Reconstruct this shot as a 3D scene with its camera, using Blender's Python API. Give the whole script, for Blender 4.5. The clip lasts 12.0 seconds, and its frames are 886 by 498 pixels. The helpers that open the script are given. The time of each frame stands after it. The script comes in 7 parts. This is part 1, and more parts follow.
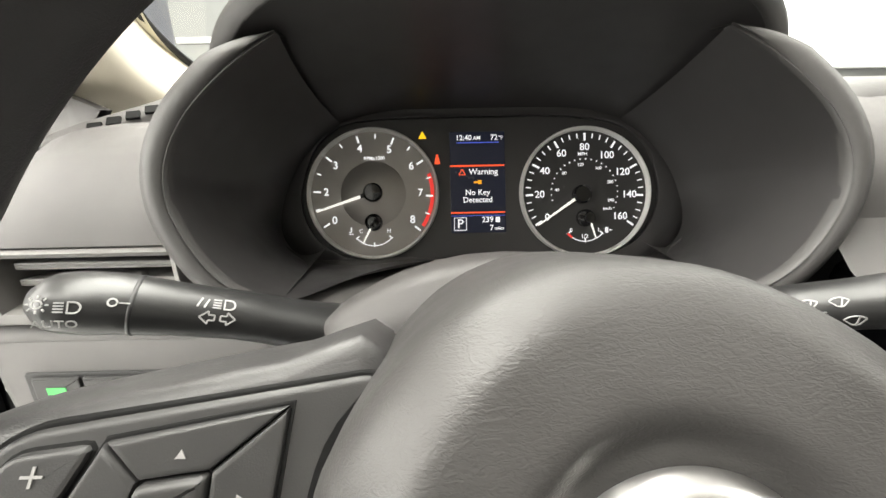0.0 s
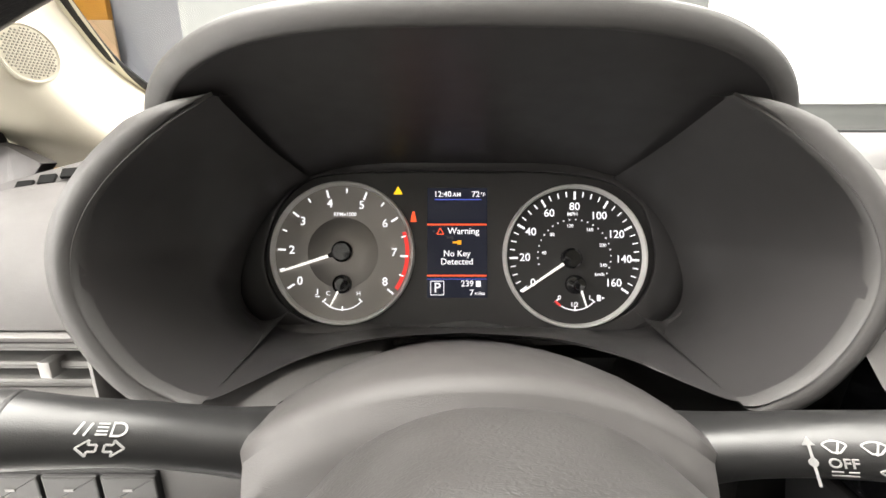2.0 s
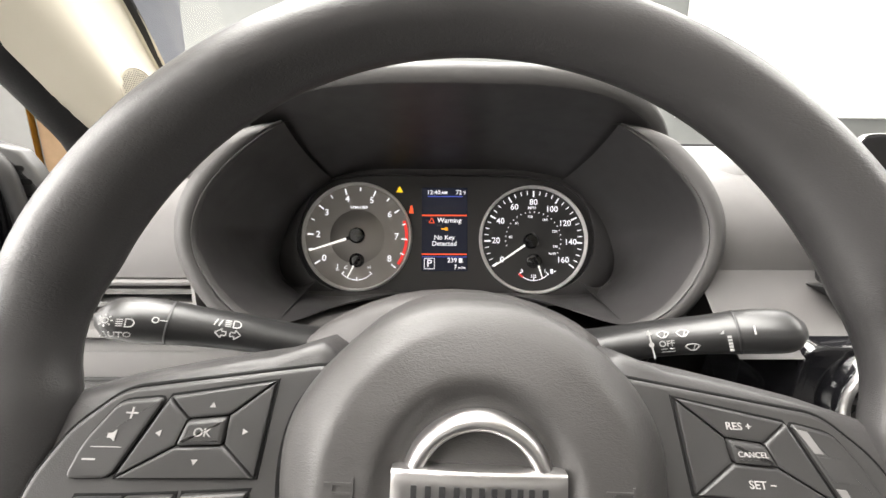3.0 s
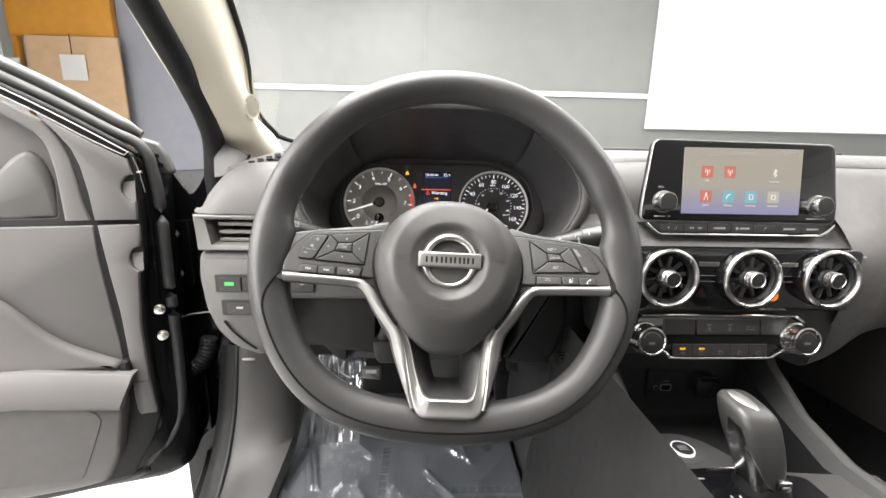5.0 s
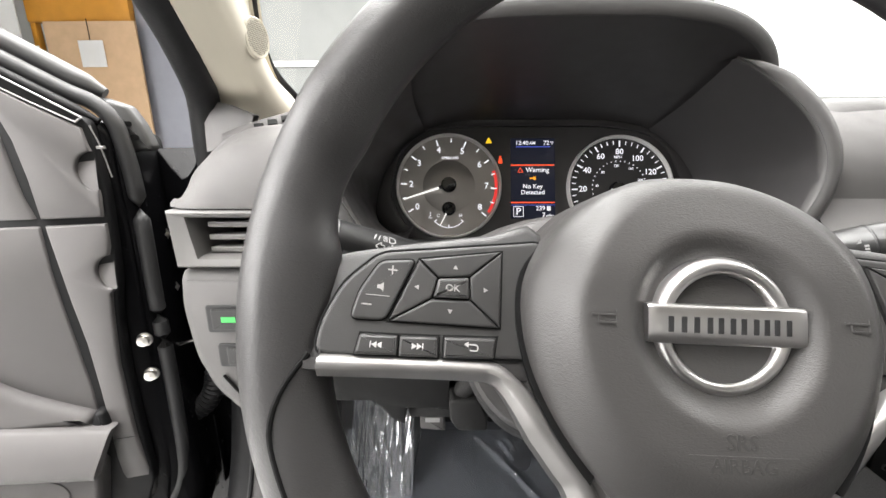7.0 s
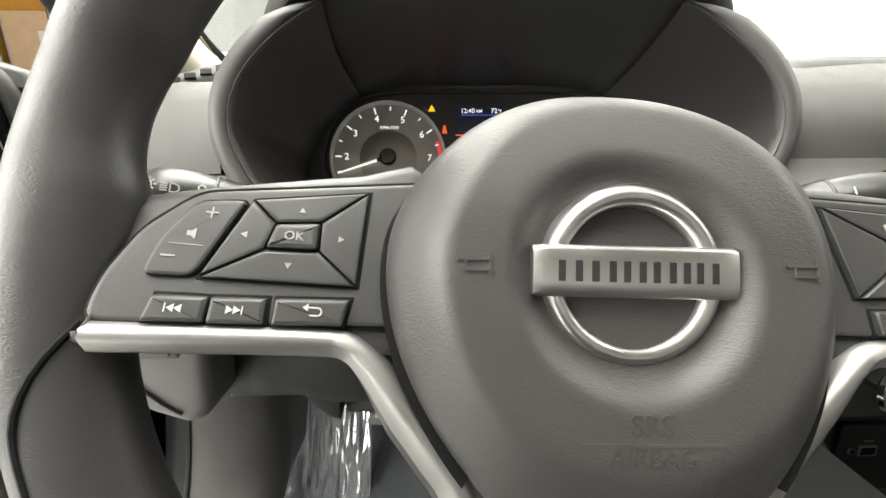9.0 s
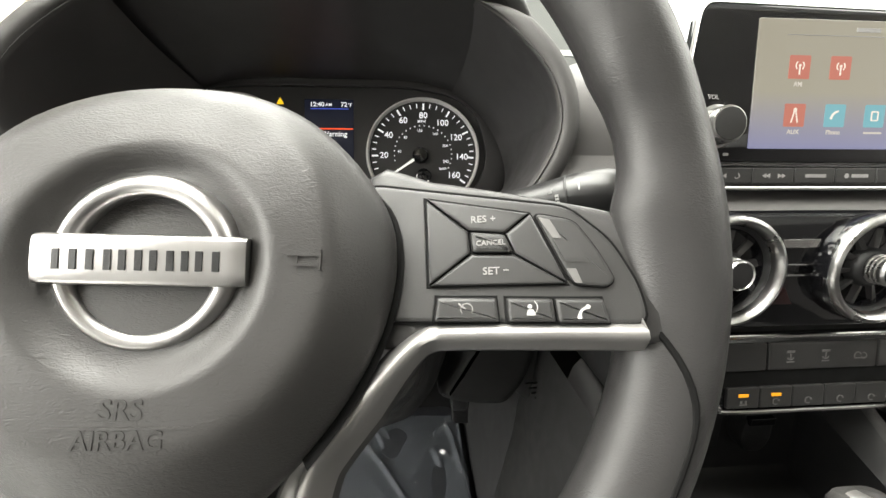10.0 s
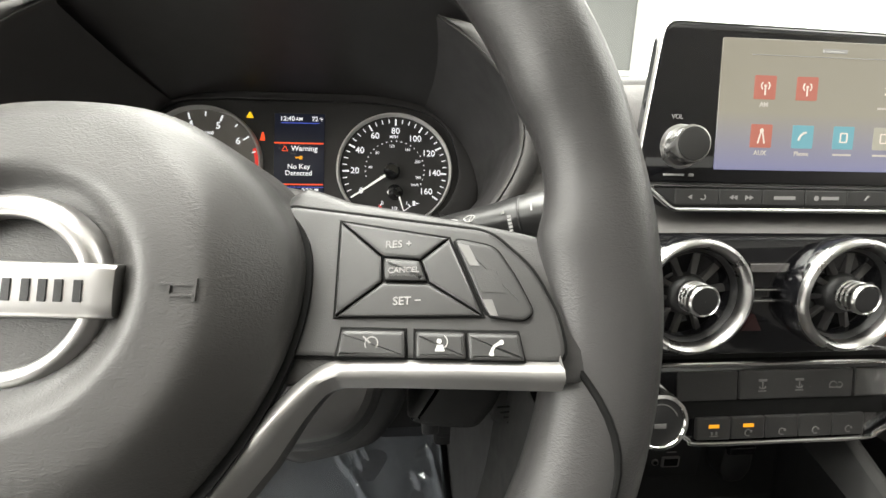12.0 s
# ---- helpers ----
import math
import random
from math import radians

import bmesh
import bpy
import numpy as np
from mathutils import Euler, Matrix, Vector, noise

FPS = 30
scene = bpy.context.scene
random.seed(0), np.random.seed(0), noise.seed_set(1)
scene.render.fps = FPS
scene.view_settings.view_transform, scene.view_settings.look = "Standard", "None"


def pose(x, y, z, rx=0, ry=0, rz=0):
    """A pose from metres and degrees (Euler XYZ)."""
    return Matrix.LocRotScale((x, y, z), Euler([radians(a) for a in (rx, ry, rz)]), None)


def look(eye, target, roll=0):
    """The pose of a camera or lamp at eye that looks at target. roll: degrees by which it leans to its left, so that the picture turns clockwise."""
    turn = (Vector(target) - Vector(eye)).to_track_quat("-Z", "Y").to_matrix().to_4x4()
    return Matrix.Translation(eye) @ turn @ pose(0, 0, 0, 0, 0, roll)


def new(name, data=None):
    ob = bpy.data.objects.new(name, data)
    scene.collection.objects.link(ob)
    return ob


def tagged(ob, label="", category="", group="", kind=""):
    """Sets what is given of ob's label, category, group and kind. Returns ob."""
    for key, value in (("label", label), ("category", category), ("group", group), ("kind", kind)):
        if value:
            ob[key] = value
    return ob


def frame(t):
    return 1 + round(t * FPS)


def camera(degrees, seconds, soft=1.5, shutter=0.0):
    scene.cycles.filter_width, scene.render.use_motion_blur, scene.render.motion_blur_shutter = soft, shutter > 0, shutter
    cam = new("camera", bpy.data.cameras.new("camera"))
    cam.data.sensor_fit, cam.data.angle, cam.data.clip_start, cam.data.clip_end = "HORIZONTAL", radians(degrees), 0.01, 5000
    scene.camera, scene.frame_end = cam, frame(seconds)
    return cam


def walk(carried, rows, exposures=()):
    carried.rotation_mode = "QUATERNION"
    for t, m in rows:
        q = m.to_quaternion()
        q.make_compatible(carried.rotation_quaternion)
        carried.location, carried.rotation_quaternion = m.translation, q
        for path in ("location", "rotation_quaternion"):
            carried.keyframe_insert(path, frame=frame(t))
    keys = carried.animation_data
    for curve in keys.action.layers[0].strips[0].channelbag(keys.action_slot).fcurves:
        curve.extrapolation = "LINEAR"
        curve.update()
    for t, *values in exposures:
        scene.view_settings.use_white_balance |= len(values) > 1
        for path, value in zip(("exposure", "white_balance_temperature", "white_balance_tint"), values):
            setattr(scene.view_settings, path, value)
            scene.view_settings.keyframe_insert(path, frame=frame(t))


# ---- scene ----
cam = camera(95.0, 12.0)
PATH = [
    (0, (-0.044, -0.043, 0.957), (-0.026, 1.861, 0.346), -1.1),
    (0.5, (-0.016, -0.008, 0.973), (-0.011, 1.897, 0.364), 0.1),
    (1, (-0.017, -0.002, 0.984), (-0.03, 1.921, 0.435), -0.1),
    (1.5, (-0.017, -0.003, 0.984), (-0.033, 1.927, 0.46), -0.1),
    (2, (-0.018, -0.001, 0.982), (-0.025, 1.934, 0.476), 0.0),
    (2.5, (-0.018, -0.024, 0.983), (-0.004, 1.915, 0.493), 0.4),
    (3, (-0.015, -0.111, 0.984), (0.012, 1.834, 0.518), 0.4),
    (3.5, (-0.017, -0.213, 0.976), (0.045, 1.734, 0.523), 1.2),
    (3.7, (-0.012, -0.265, 0.976), (0.038, 1.683, 0.524), 0.8),
    (5.3, (-0.024, -0.367, 0.965), (0.06, 1.585, 0.537), 1.2),
    (5.5, (-0.024, -0.364, 0.965), (0.048, 1.586, 0.526), 1.0),
    (6, (-0.033, -0.325, 0.958), (0.004, 1.622, 0.5), 0.6),
    (6.5, (-0.08, -0.215, 0.953), (-0.082, 1.726, 0.47), 0.3),
    (6.7, (-0.095, -0.177, 0.949), (-0.115, 1.759, 0.448), -0.1),
    (8.3, (-0.116, -0.097, 0.912), (-0.131, 1.834, 0.392), -0.7),
    (8.5, (-0.109, -0.098, 0.912), (-0.107, 1.829, 0.377), -0.7),
    (9, (-0.058, -0.107, 0.911), (-0.009, 1.824, 0.39), -0.4),
    (9.5, (0.023, -0.113, 0.912), (0.141, 1.814, 0.389), 0.1),
    (10, (0.076, -0.118, 0.91), (0.237, 1.801, 0.369), 0.5),
    (10.5, (0.088, -0.115, 0.904), (0.277, 1.801, 0.362), 0.9),
    (11, (0.087, -0.114, 0.903), (0.281, 1.802, 0.365), 1.1),
    (11.5, (0.088, -0.115, 0.904), (0.274, 1.809, 0.388), 1.2),
    (12, (0.106, -0.109, 0.912), (0.273, 1.826, 0.436), 1.2),
]
walk(cam, [(t, look(eye, target, roll)) for t, eye, target, roll in PATH],
     [(0.0, 0.0, 6750, 7), (0.5, 0.12, 6750, 10), (1.0, 0.24, 6750, 11), (2.5, 0.26, 6750, 10), (3.0, 0.16, 6650, 11), (3.7, 0.05, 6600, 11), (5.5, 0.0, 6450, 11), (6.5, 0.0, 6400, 12), (8.5, 0.10, 6700, 6), (9.0, -0.05, 6700, 6), (12.0, -0.05, 6700, 6)])

# ---------------------------------------------------------------- light
world = bpy.data.worlds.new("studio_air")
world.use_nodes = True
world.node_tree.nodes["Background"].inputs[0].default_value = (0.9, 0.95, 1.0, 1)
world.node_tree.nodes["Background"].inputs[1].default_value = 0.06
scene.world = world


def area_light(name, eye, target, sx, sy, watts, colour=(1, 0.98, 0.95)):
    data = bpy.data.lights.new(name, "AREA")
    data.shape, data.size, data.size_y, data.energy, data.color = "RECTANGLE", sx, sy, watts, colour
    ob = new(name, data)
    ob.matrix_world = look(eye, target)
    return ob


area_light("overhead_softbox", (-0.5, 0.20, 2.8), (0.0, 0.05, 0.9), 2.8, 1.5, 295)
area_light("front_softbox", (0.3, 2.4, 3.0), (0.15, 0.0, 0.9), 3.8, 1.4, 150)
area_light("side_softbox", (-3.2, -0.4, 2.2), (0.0, 0.1, 0.85), 4.0, 2.6, 330)
area_light("side_softbox", (2.6, 0.4, 2.6), (0.2, 0.1, 0.85), 2.2, 1.8, 82)
area_light("side_softbox", (-2.6, -1.3, 1.55), (-0.4, 0.25, 0.65), 1.6, 1.6, 50)
area_light("rear_softbox", (0.4, -3.6, 2.2), (0.2, 0.2, 0.85), 4.5, 2.4, 12)


# ---------------------------------------------------------------- materials
def material(name, base, rough=0.5, metal=0.0, bump=0.0, scale=900.0, vary=0.12, coat=0.0, emit=None, power=1.0, spec=0.5, leather=False, streak=False):
    m = bpy.data.materials.new(name)
    m.use_nodes = True
    nt = m.node_tree
    b = nt.nodes["Principled BSDF"]
    b.inputs["Roughness"].default_value, b.inputs["Metallic"].default_value = rough, metal
    b.inputs["Specular IOR Level"].default_value, b.inputs["Coat Weight"].default_value = spec, coat
    b.inputs["Coat Roughness"].default_value = 0.06
    tc = nt.nodes.new("ShaderNodeTexCoord")
    big = nt.nodes.new("ShaderNodeTexNoise")
    big.inputs["Scale"].default_value, big.inputs["Detail"].default_value = 9.0, 5.0
    nt.links.new(tc.outputs["Object"], big.inputs["Vector"])
    ramp = nt.nodes.new("ShaderNodeMapRange")
    ramp.inputs["From Min"].default_value, ramp.inputs["From Max"].default_value = 0.3, 0.7
    ramp.inputs["To Min"].default_value, ramp.inputs["To Max"].default_value = 1 - vary, 1 + vary
    nt.links.new(big.outputs["Fac"], ramp.inputs["Value"])
    mul = nt.nodes.new("ShaderNodeMix")
    mul.data_type, mul.blend_type = "RGBA", "MULTIPLY"
    mul.inputs["Factor"].default_value = 1.0
    mul.inputs["A"].default_value = (*base, 1)
    nt.links.new(ramp.outputs["Result"], mul.inputs["B"])
    nt.links.new(mul.outputs["Result"], b.inputs["Base Color"])
    rr = nt.nodes.new("ShaderNodeMapRange")
    rr.inputs["From Min"].default_value, rr.inputs["From Max"].default_value = 0.3, 0.7
    rr.inputs["To Min"].default_value, rr.inputs["To Max"].default_value = max(rough - 0.06, 0.02), min(rough + 0.06, 1)
    fine = nt.nodes.new("ShaderNodeTexNoise")
    fine.inputs["Scale"].default_value, fine.inputs["Detail"].default_value = 60.0, 4.0
    nt.links.new(tc.outputs["Object"], fine.inputs["Vector"])
    nt.links.new(fine.outputs["Fac"], rr.inputs["Value"])
    nt.links.new(rr.outputs["Result"], b.inputs["Roughness"])
    if bump:
        bp = nt.nodes.new("ShaderNodeBump")
        bp.inputs["Strength"].default_value, bp.inputs["Distance"].default_value = bump, 0.0006
        if leather:
            g = nt.nodes.new("ShaderNodeTexVoronoi")
            g.feature = "SMOOTH_F1"
            g.inputs["Scale"].default_value = scale
            warp = nt.nodes.new("ShaderNodeTexNoise")
            warp.inputs["Scale"].default_value, warp.inputs["Detail"].default_value = scale * 0.35, 3.0
            add = nt.nodes.new("ShaderNodeMix")
            add.data_type, add.blend_type = "RGBA", "ADD"
            add.inputs["Factor"].default_value = 0.012
            stretch = nt.nodes.new("ShaderNodeMapping")
            stretch.inputs["Scale"].default_value = (0.55, 1.2, 1.0)
            nt.links.new(tc.outputs["Object"], stretch.inputs["Vector"])
            nt.links.new(stretch.outputs["Vector"], warp.inputs["Vector"])
            nt.links.new(stretch.outputs["Vector"], add.inputs["A"])
            nt.links.new(warp.outputs["Color"], add.inputs["B"])
            nt.links.new(add.outputs["Result"], g.inputs["Vector"])
            nt.links.new(g.outputs["Distance"], bp.inputs["Height"])
        else:
            g = nt.nodes.new("ShaderNodeTexNoise")
            g.inputs["Scale"].default_value, g.inputs["Detail"].default_value = scale, 2.0
            if streak:
                st = nt.nodes.new("ShaderNodeMapping")
                st.inputs["Scale"].default_value = (0.05, 1.0, 1.0)
                nt.links.new(tc.outputs["Object"], st.inputs["Vector"])
                nt.links.new(st.outputs["Vector"], g.inputs["Vector"])
            else:
                nt.links.new(tc.outputs["Object"], g.inputs["Vector"])
            nt.links.new(g.outputs["Fac"], bp.inputs["Height"])
        nt.links.new(bp.outputs["Normal"], b.inputs["Normal"])
    if emit:
        b.inputs["Emission Color"].default_value, b.inputs["Emission Strength"].default_value = (*emit, 1), power
    return m


def glow(name, colour, power=1.0):
    return material(name, tuple(0.2 * c for c in colour), 0.4, emit=colour, power=power, vary=0.02)


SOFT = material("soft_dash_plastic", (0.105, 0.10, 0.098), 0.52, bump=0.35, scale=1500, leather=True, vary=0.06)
# charcoal copy of SOFT with the shade by hood and radio mixed in
CHARC_SHADED = material("shaded_charcoal_plastic", (0.070, 0.067, 0.0655), 0.52, bump=0.3, scale=1500, leather=True, vary=0.06)
HOODM = material("binnacle_plastic", (0.052, 0.050, 0.049), 0.50, bump=0.25, scale=1500, leather=True, vary=0.08)
INNER = material("binnacle_inner_plastic", (0.038, 0.0362, 0.0367), 0.37, bump=0.05, scale=1800, vary=0.06, spec=0.6)
LOWER = material("lower_trim_plastic", (0.092, 0.088, 0.086), 0.55, bump=0.3, scale=1300, leather=True, vary=0.08)
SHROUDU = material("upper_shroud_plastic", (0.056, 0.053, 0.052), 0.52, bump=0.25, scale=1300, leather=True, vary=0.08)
# the shroud plastic again, darkened for the shade below the column
SHROUD_SHADE = material("shaded_shroud_plastic", (0.016, 0.0155, 0.0155), 0.55, bump=0.3, scale=1300, leather=True, vary=0.08)
DARK = material("black_plastic", (0.014, 0.014, 0.0145), 0.45, bump=0.2, scale=1500, vary=0.15)
BAGD = material("embossed_leatherette", (0.027, 0.026, 0.025), 0.5, vary=0.06)
URE = material("wheel_urethane", (0.032, 0.031, 0.031), 0.42, bump=0.20, scale=850, leather=True, vary=0.07)
BAG = material("airbag_leatherette", (0.036, 0.0345, 0.0335), 0.46, bump=0.21, scale=850, leather=True, vary=0.06, spec=0.55)
SPOKE = material("satin_spoke_plastic", (0.027, 0.0265, 0.0262), 0.44, bump=0.12, scale=2200, vary=0.06)
CAPM = material("knob_cap_plastic", (0.026, 0.0255, 0.025), 0.75, bump=0.1, scale=1500, vary=0.06, spec=0.2)
FLANK = material("trim_flank_plastic", (0.045, 0.044, 0.044), 0.38, bump=0.05, scale=2200, vary=0.06)
PLATEM = material("key_plate_plastic", (0.13, 0.127, 0.124), 0.4, vary=0.04)
KEY = material("key_plastic", (0.024, 0.0236, 0.0234), 0.42, bump=0.08, scale=2200, vary=0.05)
GAP = material("joint_shadow_plastic", (0.006, 0.006, 0.006), 0.7, vary=0.05, spec=0.12)
STALK = material("stalk_plastic", (0.020, 0.020, 0.020), 0.34, bump=0.12, scale=1800, vary=0.08)
SILVER = material("satin_silver_paint", (0.33, 0.322, 0.315), 0.42, metal=0.85, vary=0.03)
VENTM = material("satin_vent_chrome", (0.40, 0.395, 0.39), 0.30, metal=1.0, vary=0.03)
STEELD = material("dark_chrome", (0.30, 0.295, 0.29), 0.22, metal=1.0, vary=0.04)
CHROME = material("chrome", (0.60, 0.595, 0.59), 0.17, metal=1.0, vary=0.03)
BRUSH = material("brushed_emblem_metal", (0.48, 0.47, 0.465), 0.34, metal=1.0, bump=0.04, scale=500, streak=True, vary=0.03)
SLATM = material("outlet_slat_plastic", (0.20, 0.195, 0.19), 0.45, vary=0.05)
GLOSS = material("piano_black", (0.006, 0.006, 0.007), 0.06, coat=0.6, vary=0.05)
BEIGE = material("pillar_trim_beige", (0.60, 0.56, 0.46), 0.62, bump=0.2, scale=1200, vary=0.03)
RUBBER = material("door_seal_rubber", (0.007, 0.007, 0.0075), 0.55, bump=0.3, scale=500, vary=0.15, spec=0.25)
PAINT = material("black_car_paint", (0.003, 0.003, 0.0035), 0.22, spec=0.14, vary=0.1)
METAL = material("zinc_bolt", (0.62, 0.60, 0.56), 0.32, metal=1.0, bump=0.2, scale=400)
DOORM = material("door_card_plastic", (0.112, 0.106, 0.104), 0.50, bump=0.3, scale=1400, leather=True, vary=0.06)
DOORF = material("door_insert_cloth", (0.085, 0.080, 0.078), 0.75, bump=0.5, scale=1800, vary=0.08)
CARPET = material("footwell_carpet", (0.018, 0.018, 0.019), 0.95, bump=1.0, scale=1100, vary=0.25)
MATM = material("rubber_floor_mat", (0.062, 0.065, 0.073), 0.6, bump=0.5, scale=700, vary=0.15)
WHITEINK = glow("backlit_white", (0.95, 0.95, 1.0), 1.0)
PRINT = material("white_print", (0.36, 0.36, 0.355), 0.55, vary=0.04)
GREYINK = material("grey_print", (0.26, 0.255, 0.25), 0.5, vary=0.04)
KEYINK = material("key_print", (0.42, 0.415, 0.41), 0.5, vary=0.04)
DIMINK = material("dim_key_print", (0.12, 0.118, 0.115), 0.5, vary=0.04)
REDINK = glow("backlit_red", (1.0, 0.06, 0.05), 0.75)
ORANGE = glow("screen_red_line", (1.0, 0.10, 0.03), 1.1)
LAMPO = glow("orange_lamp", (1.0, 0.24, 0.02), 1.0)
AMBER = glow("amber_lamp", (1.0, 0.42, 0.02), 1.0)
YELLOW = glow("yellow_lamp", (1.0, 0.62, 0.02), 1.1)
BLUE = glow("screen_blue_line", (0.08, 0.14, 0.85), 0.8)
GREEN = glow("green_lamp", (0.10, 0.75, 0.16), 1.0)
LCD = material("lcd_glass", (0.012, 0.014, 0.022), 0.22, emit=(0.012, 0.014, 0.030), power=0.5, vary=0.05)
FACE = material("dial_face", (0.034, 0.033, 0.033), 0.42, bump=0.05, scale=2500, vary=0.08)
FACE2 = material("dial_disc", (0.38, 0.36, 0.34), 0.42, metal=0.7, vary=0.03)
RINGM = material("dial_ring_silver", (0.78, 0.77, 0.75), 0.38, metal=0.3, vary=0.03)
NEEDLE = glow("needle_white", (1.0, 0.98, 0.94), 1.0)


# ---------------------------------------------------------------- mesh helpers
def link_mesh(name, verts, faces, mat, parent=None, label="", smooth=35):
    me = bpy.data.meshes.new(name)
    me.from_pydata([tuple(v) for v in verts], [], faces)
    bm = bmesh.new()
    bm.from_mesh(me)
    bmesh.ops.remove_doubles(bm, verts=bm.verts, dist=1e-6)
    bmesh.ops.recalc_face_normals(bm, faces=bm.faces)
    bm.to_mesh(me)
    bm.free()
    return link_data(name, me, mat, parent, label, smooth)


def link_data(name, me, mat, parent=None, label="", smooth=35):
    if smooth:
        me.polygons.foreach_set("use_smooth", [True] * len(me.polygons))
        me.set_sharp_from_angle(angle=radians(smooth))
    if mat and not me.materials:
        me.materials.append(mat)
    ob = new(name, me)
    if parent:
        ob.parent = parent
    if label:
        ob["label"] = label
    return ob


def part(name, bm, mat, parent, label="", smooth=35):
    me = bpy.data.meshes.new(name)
    bm.to_mesh(me)
    bm.free()
    return link_data(name, me, mat, parent, label, smooth)


def thing(name, label, category, m=None, group="", kind=""):
    ob = new(name)
    ob.empty_display_size = 0.02
    if m is not None:
        ob.matrix_world = m
    return tagged(ob, label, category, group, kind)


def spline(points, n=6, closed=False):
    """Catmull-Rom through points of any dimension, n steps a span."""
    p = [np.array(q, float) for q in points]
    k = len(p)
    out = []
    for i in range(k if closed else k - 1):
        a = p[(i - 1) % k] if closed or i else 2 * p[0] - p[1]
        b, c = p[i], p[(i + 1) % k]
        d = p[(i + 2) % k] if closed or i + 2 < k else 2 * p[-1] - p[-2]
        for j in range(n):
            t = j / n
            out.append(0.5 * (2 * b + (c - a) * t + (2 * a - 5 * b + 4 * c - d) * t * t + (3 * b - a - 3 * c + d) * t ** 3))
    if not closed:
        out.append(p[-1])
    return out


def loft(rings, closed_ring=True, caps=(False, False), closed_path=False):
    """Vertices and faces of a skin over rings of equal length."""
    n, m = len(rings[0]), len(rings)
    verts = [v for r in rings for v in r]
    faces = []
    for i in range(m if closed_path else m - 1):
        j = (i + 1) % m
        for k in range(n if closed_ring else n - 1):
            q = (k + 1) % n
            faces.append((i * n + k, i * n + q, j * n + q, j * n + k))
    if caps[0]:
        faces.append(tuple(range(n))[::-1])
    if caps[1]:
        faces.append(tuple(range((m - 1) * n, m * n)))
    return verts, faces


def inset(poly, d):
    """A polygon moved inwards by d (either winding)."""
    p = [np.array(q[:2], float) for q in poly]
    area = sum(a[0] * b[1] - b[0] * a[1] for a, b in zip(p, p[1:] + p[:1]))
    s = 1 if area > 0 else -1
    out = []
    for i, b in enumerate(p):
        a, c = p[i - 1], p[(i + 1) % len(p)]
        e, f = b - a, c - b
        e, f = e / max(np.linalg.norm(e), 1e-9), f / max(np.linalg.norm(f), 1e-9)
        ne, nf = np.array([-e[1], e[0]]) * s, np.array([-f[1], f[0]]) * s
        h = ne + nf
        h = h / max(np.linalg.norm(h), 1e-6)
        out.append(b + h * d / max(h @ ne, 0.35))
    return out


def prism(poly, z0, z1, bev=0.0008, fun=None):
    """An upright slab on a polygon with a softened upper edge; fun(x, y) lifts it."""
    f = fun or (lambda x, y: 0.0)
    mid = inset(poly, bev * 0.3)
    top = inset(poly, bev)
    rings = []
    for q, z in ((poly, z0), (poly, z1 - bev), (mid, z1 - bev * 0.3), (top, z1)) + (((inset(poly, bev * 1.5), z1),) if bev < 0.0013 else ()):
        rings.append([(a[0], a[1], z + f(a[0], a[1])) for a in q])
    return loft(rings, True, (True, True))


def rounded(poly, r, n=4):
    """A polygon with round corners."""
    out = []
    k = len(poly)
    for i in range(k):
        a, b, c = (np.array(poly[(i + d) % k], float) for d in (-1, 0, 1))
        e, f = (a - b), (c - b)
        le, lf = np.linalg.norm(e), np.linalg.norm(f)
        d = min(r, le * 0.45, lf * 0.45)
        s, t = b + e / le * d, b + f / lf * d
        for j in range(n + 1):
            u = j / n
            out.append(tuple((1 - u) ** 2 * s + 2 * u * (1 - u) * b + u * u * t))
    return out


def rect(x0, y0, x1, y1, r=0.0, n=4):
    p = [(x0, y0), (x1, y0), (x1, y1), (x0, y1)]
    return rounded(p, r, n) if r else p


def box(x0, y0, z0, x1, y1, z1, bev=0.002, seg=2):
    bm = bmesh.new()
    bmesh.ops.create_cube(bm, size=1)
    for v in bm.verts:
        v.co = Vector(((x0 + x1) / 2 + v.co.x * (x1 - x0), (y0 + y1) / 2 + v.co.y * (y1 - y0), (z0 + z1) / 2 + v.co.z * (z1 - z0)))
    if bev:
        bmesh.ops.bevel(bm, geom=bm.edges[:], offset=bev, segments=seg, affect="EDGES", profile=0.5)
    return bm


def lathe(profile, n=40, start=0.0, sweep=360.0):
    """A turned shape about local z from (radius, height) pairs."""
    full = sweep >= 359.9
    rings = []
    for i in range(n if full else n + 1):
        a = radians(start + sweep * i / n)
        rings.append([(r * math.cos(a), r * math.sin(a), z) for r, z in profile])
    return loft(rings, False, closed_path=full)


def tube(path, radius, n=16, caps=True, squash=1.0, up=(0, 0, 1)):
    """A round rod along a path; radius a number or one per point."""
    p = [np.array(q, float) for q in path]
    rings = []
    for i, q in enumerate(p):
        d = p[min(i + 1, len(p) - 1)] - p[max(i - 1, 0)]
        d = d / np.linalg.norm(d)
        x = np.cross(d, up)
        x = x / max(np.linalg.norm(x), 1e-9)
        y = np.cross(x, d)
        r = radius[i] if isinstance(radius, (list, tuple)) else radius
        rings.append([q + r * (math.cos(a) * x + squash * math.sin(a) * y) for a in (2 * math.pi * k / n for k in range(n))])
    return loft(rings, True, (caps, caps))


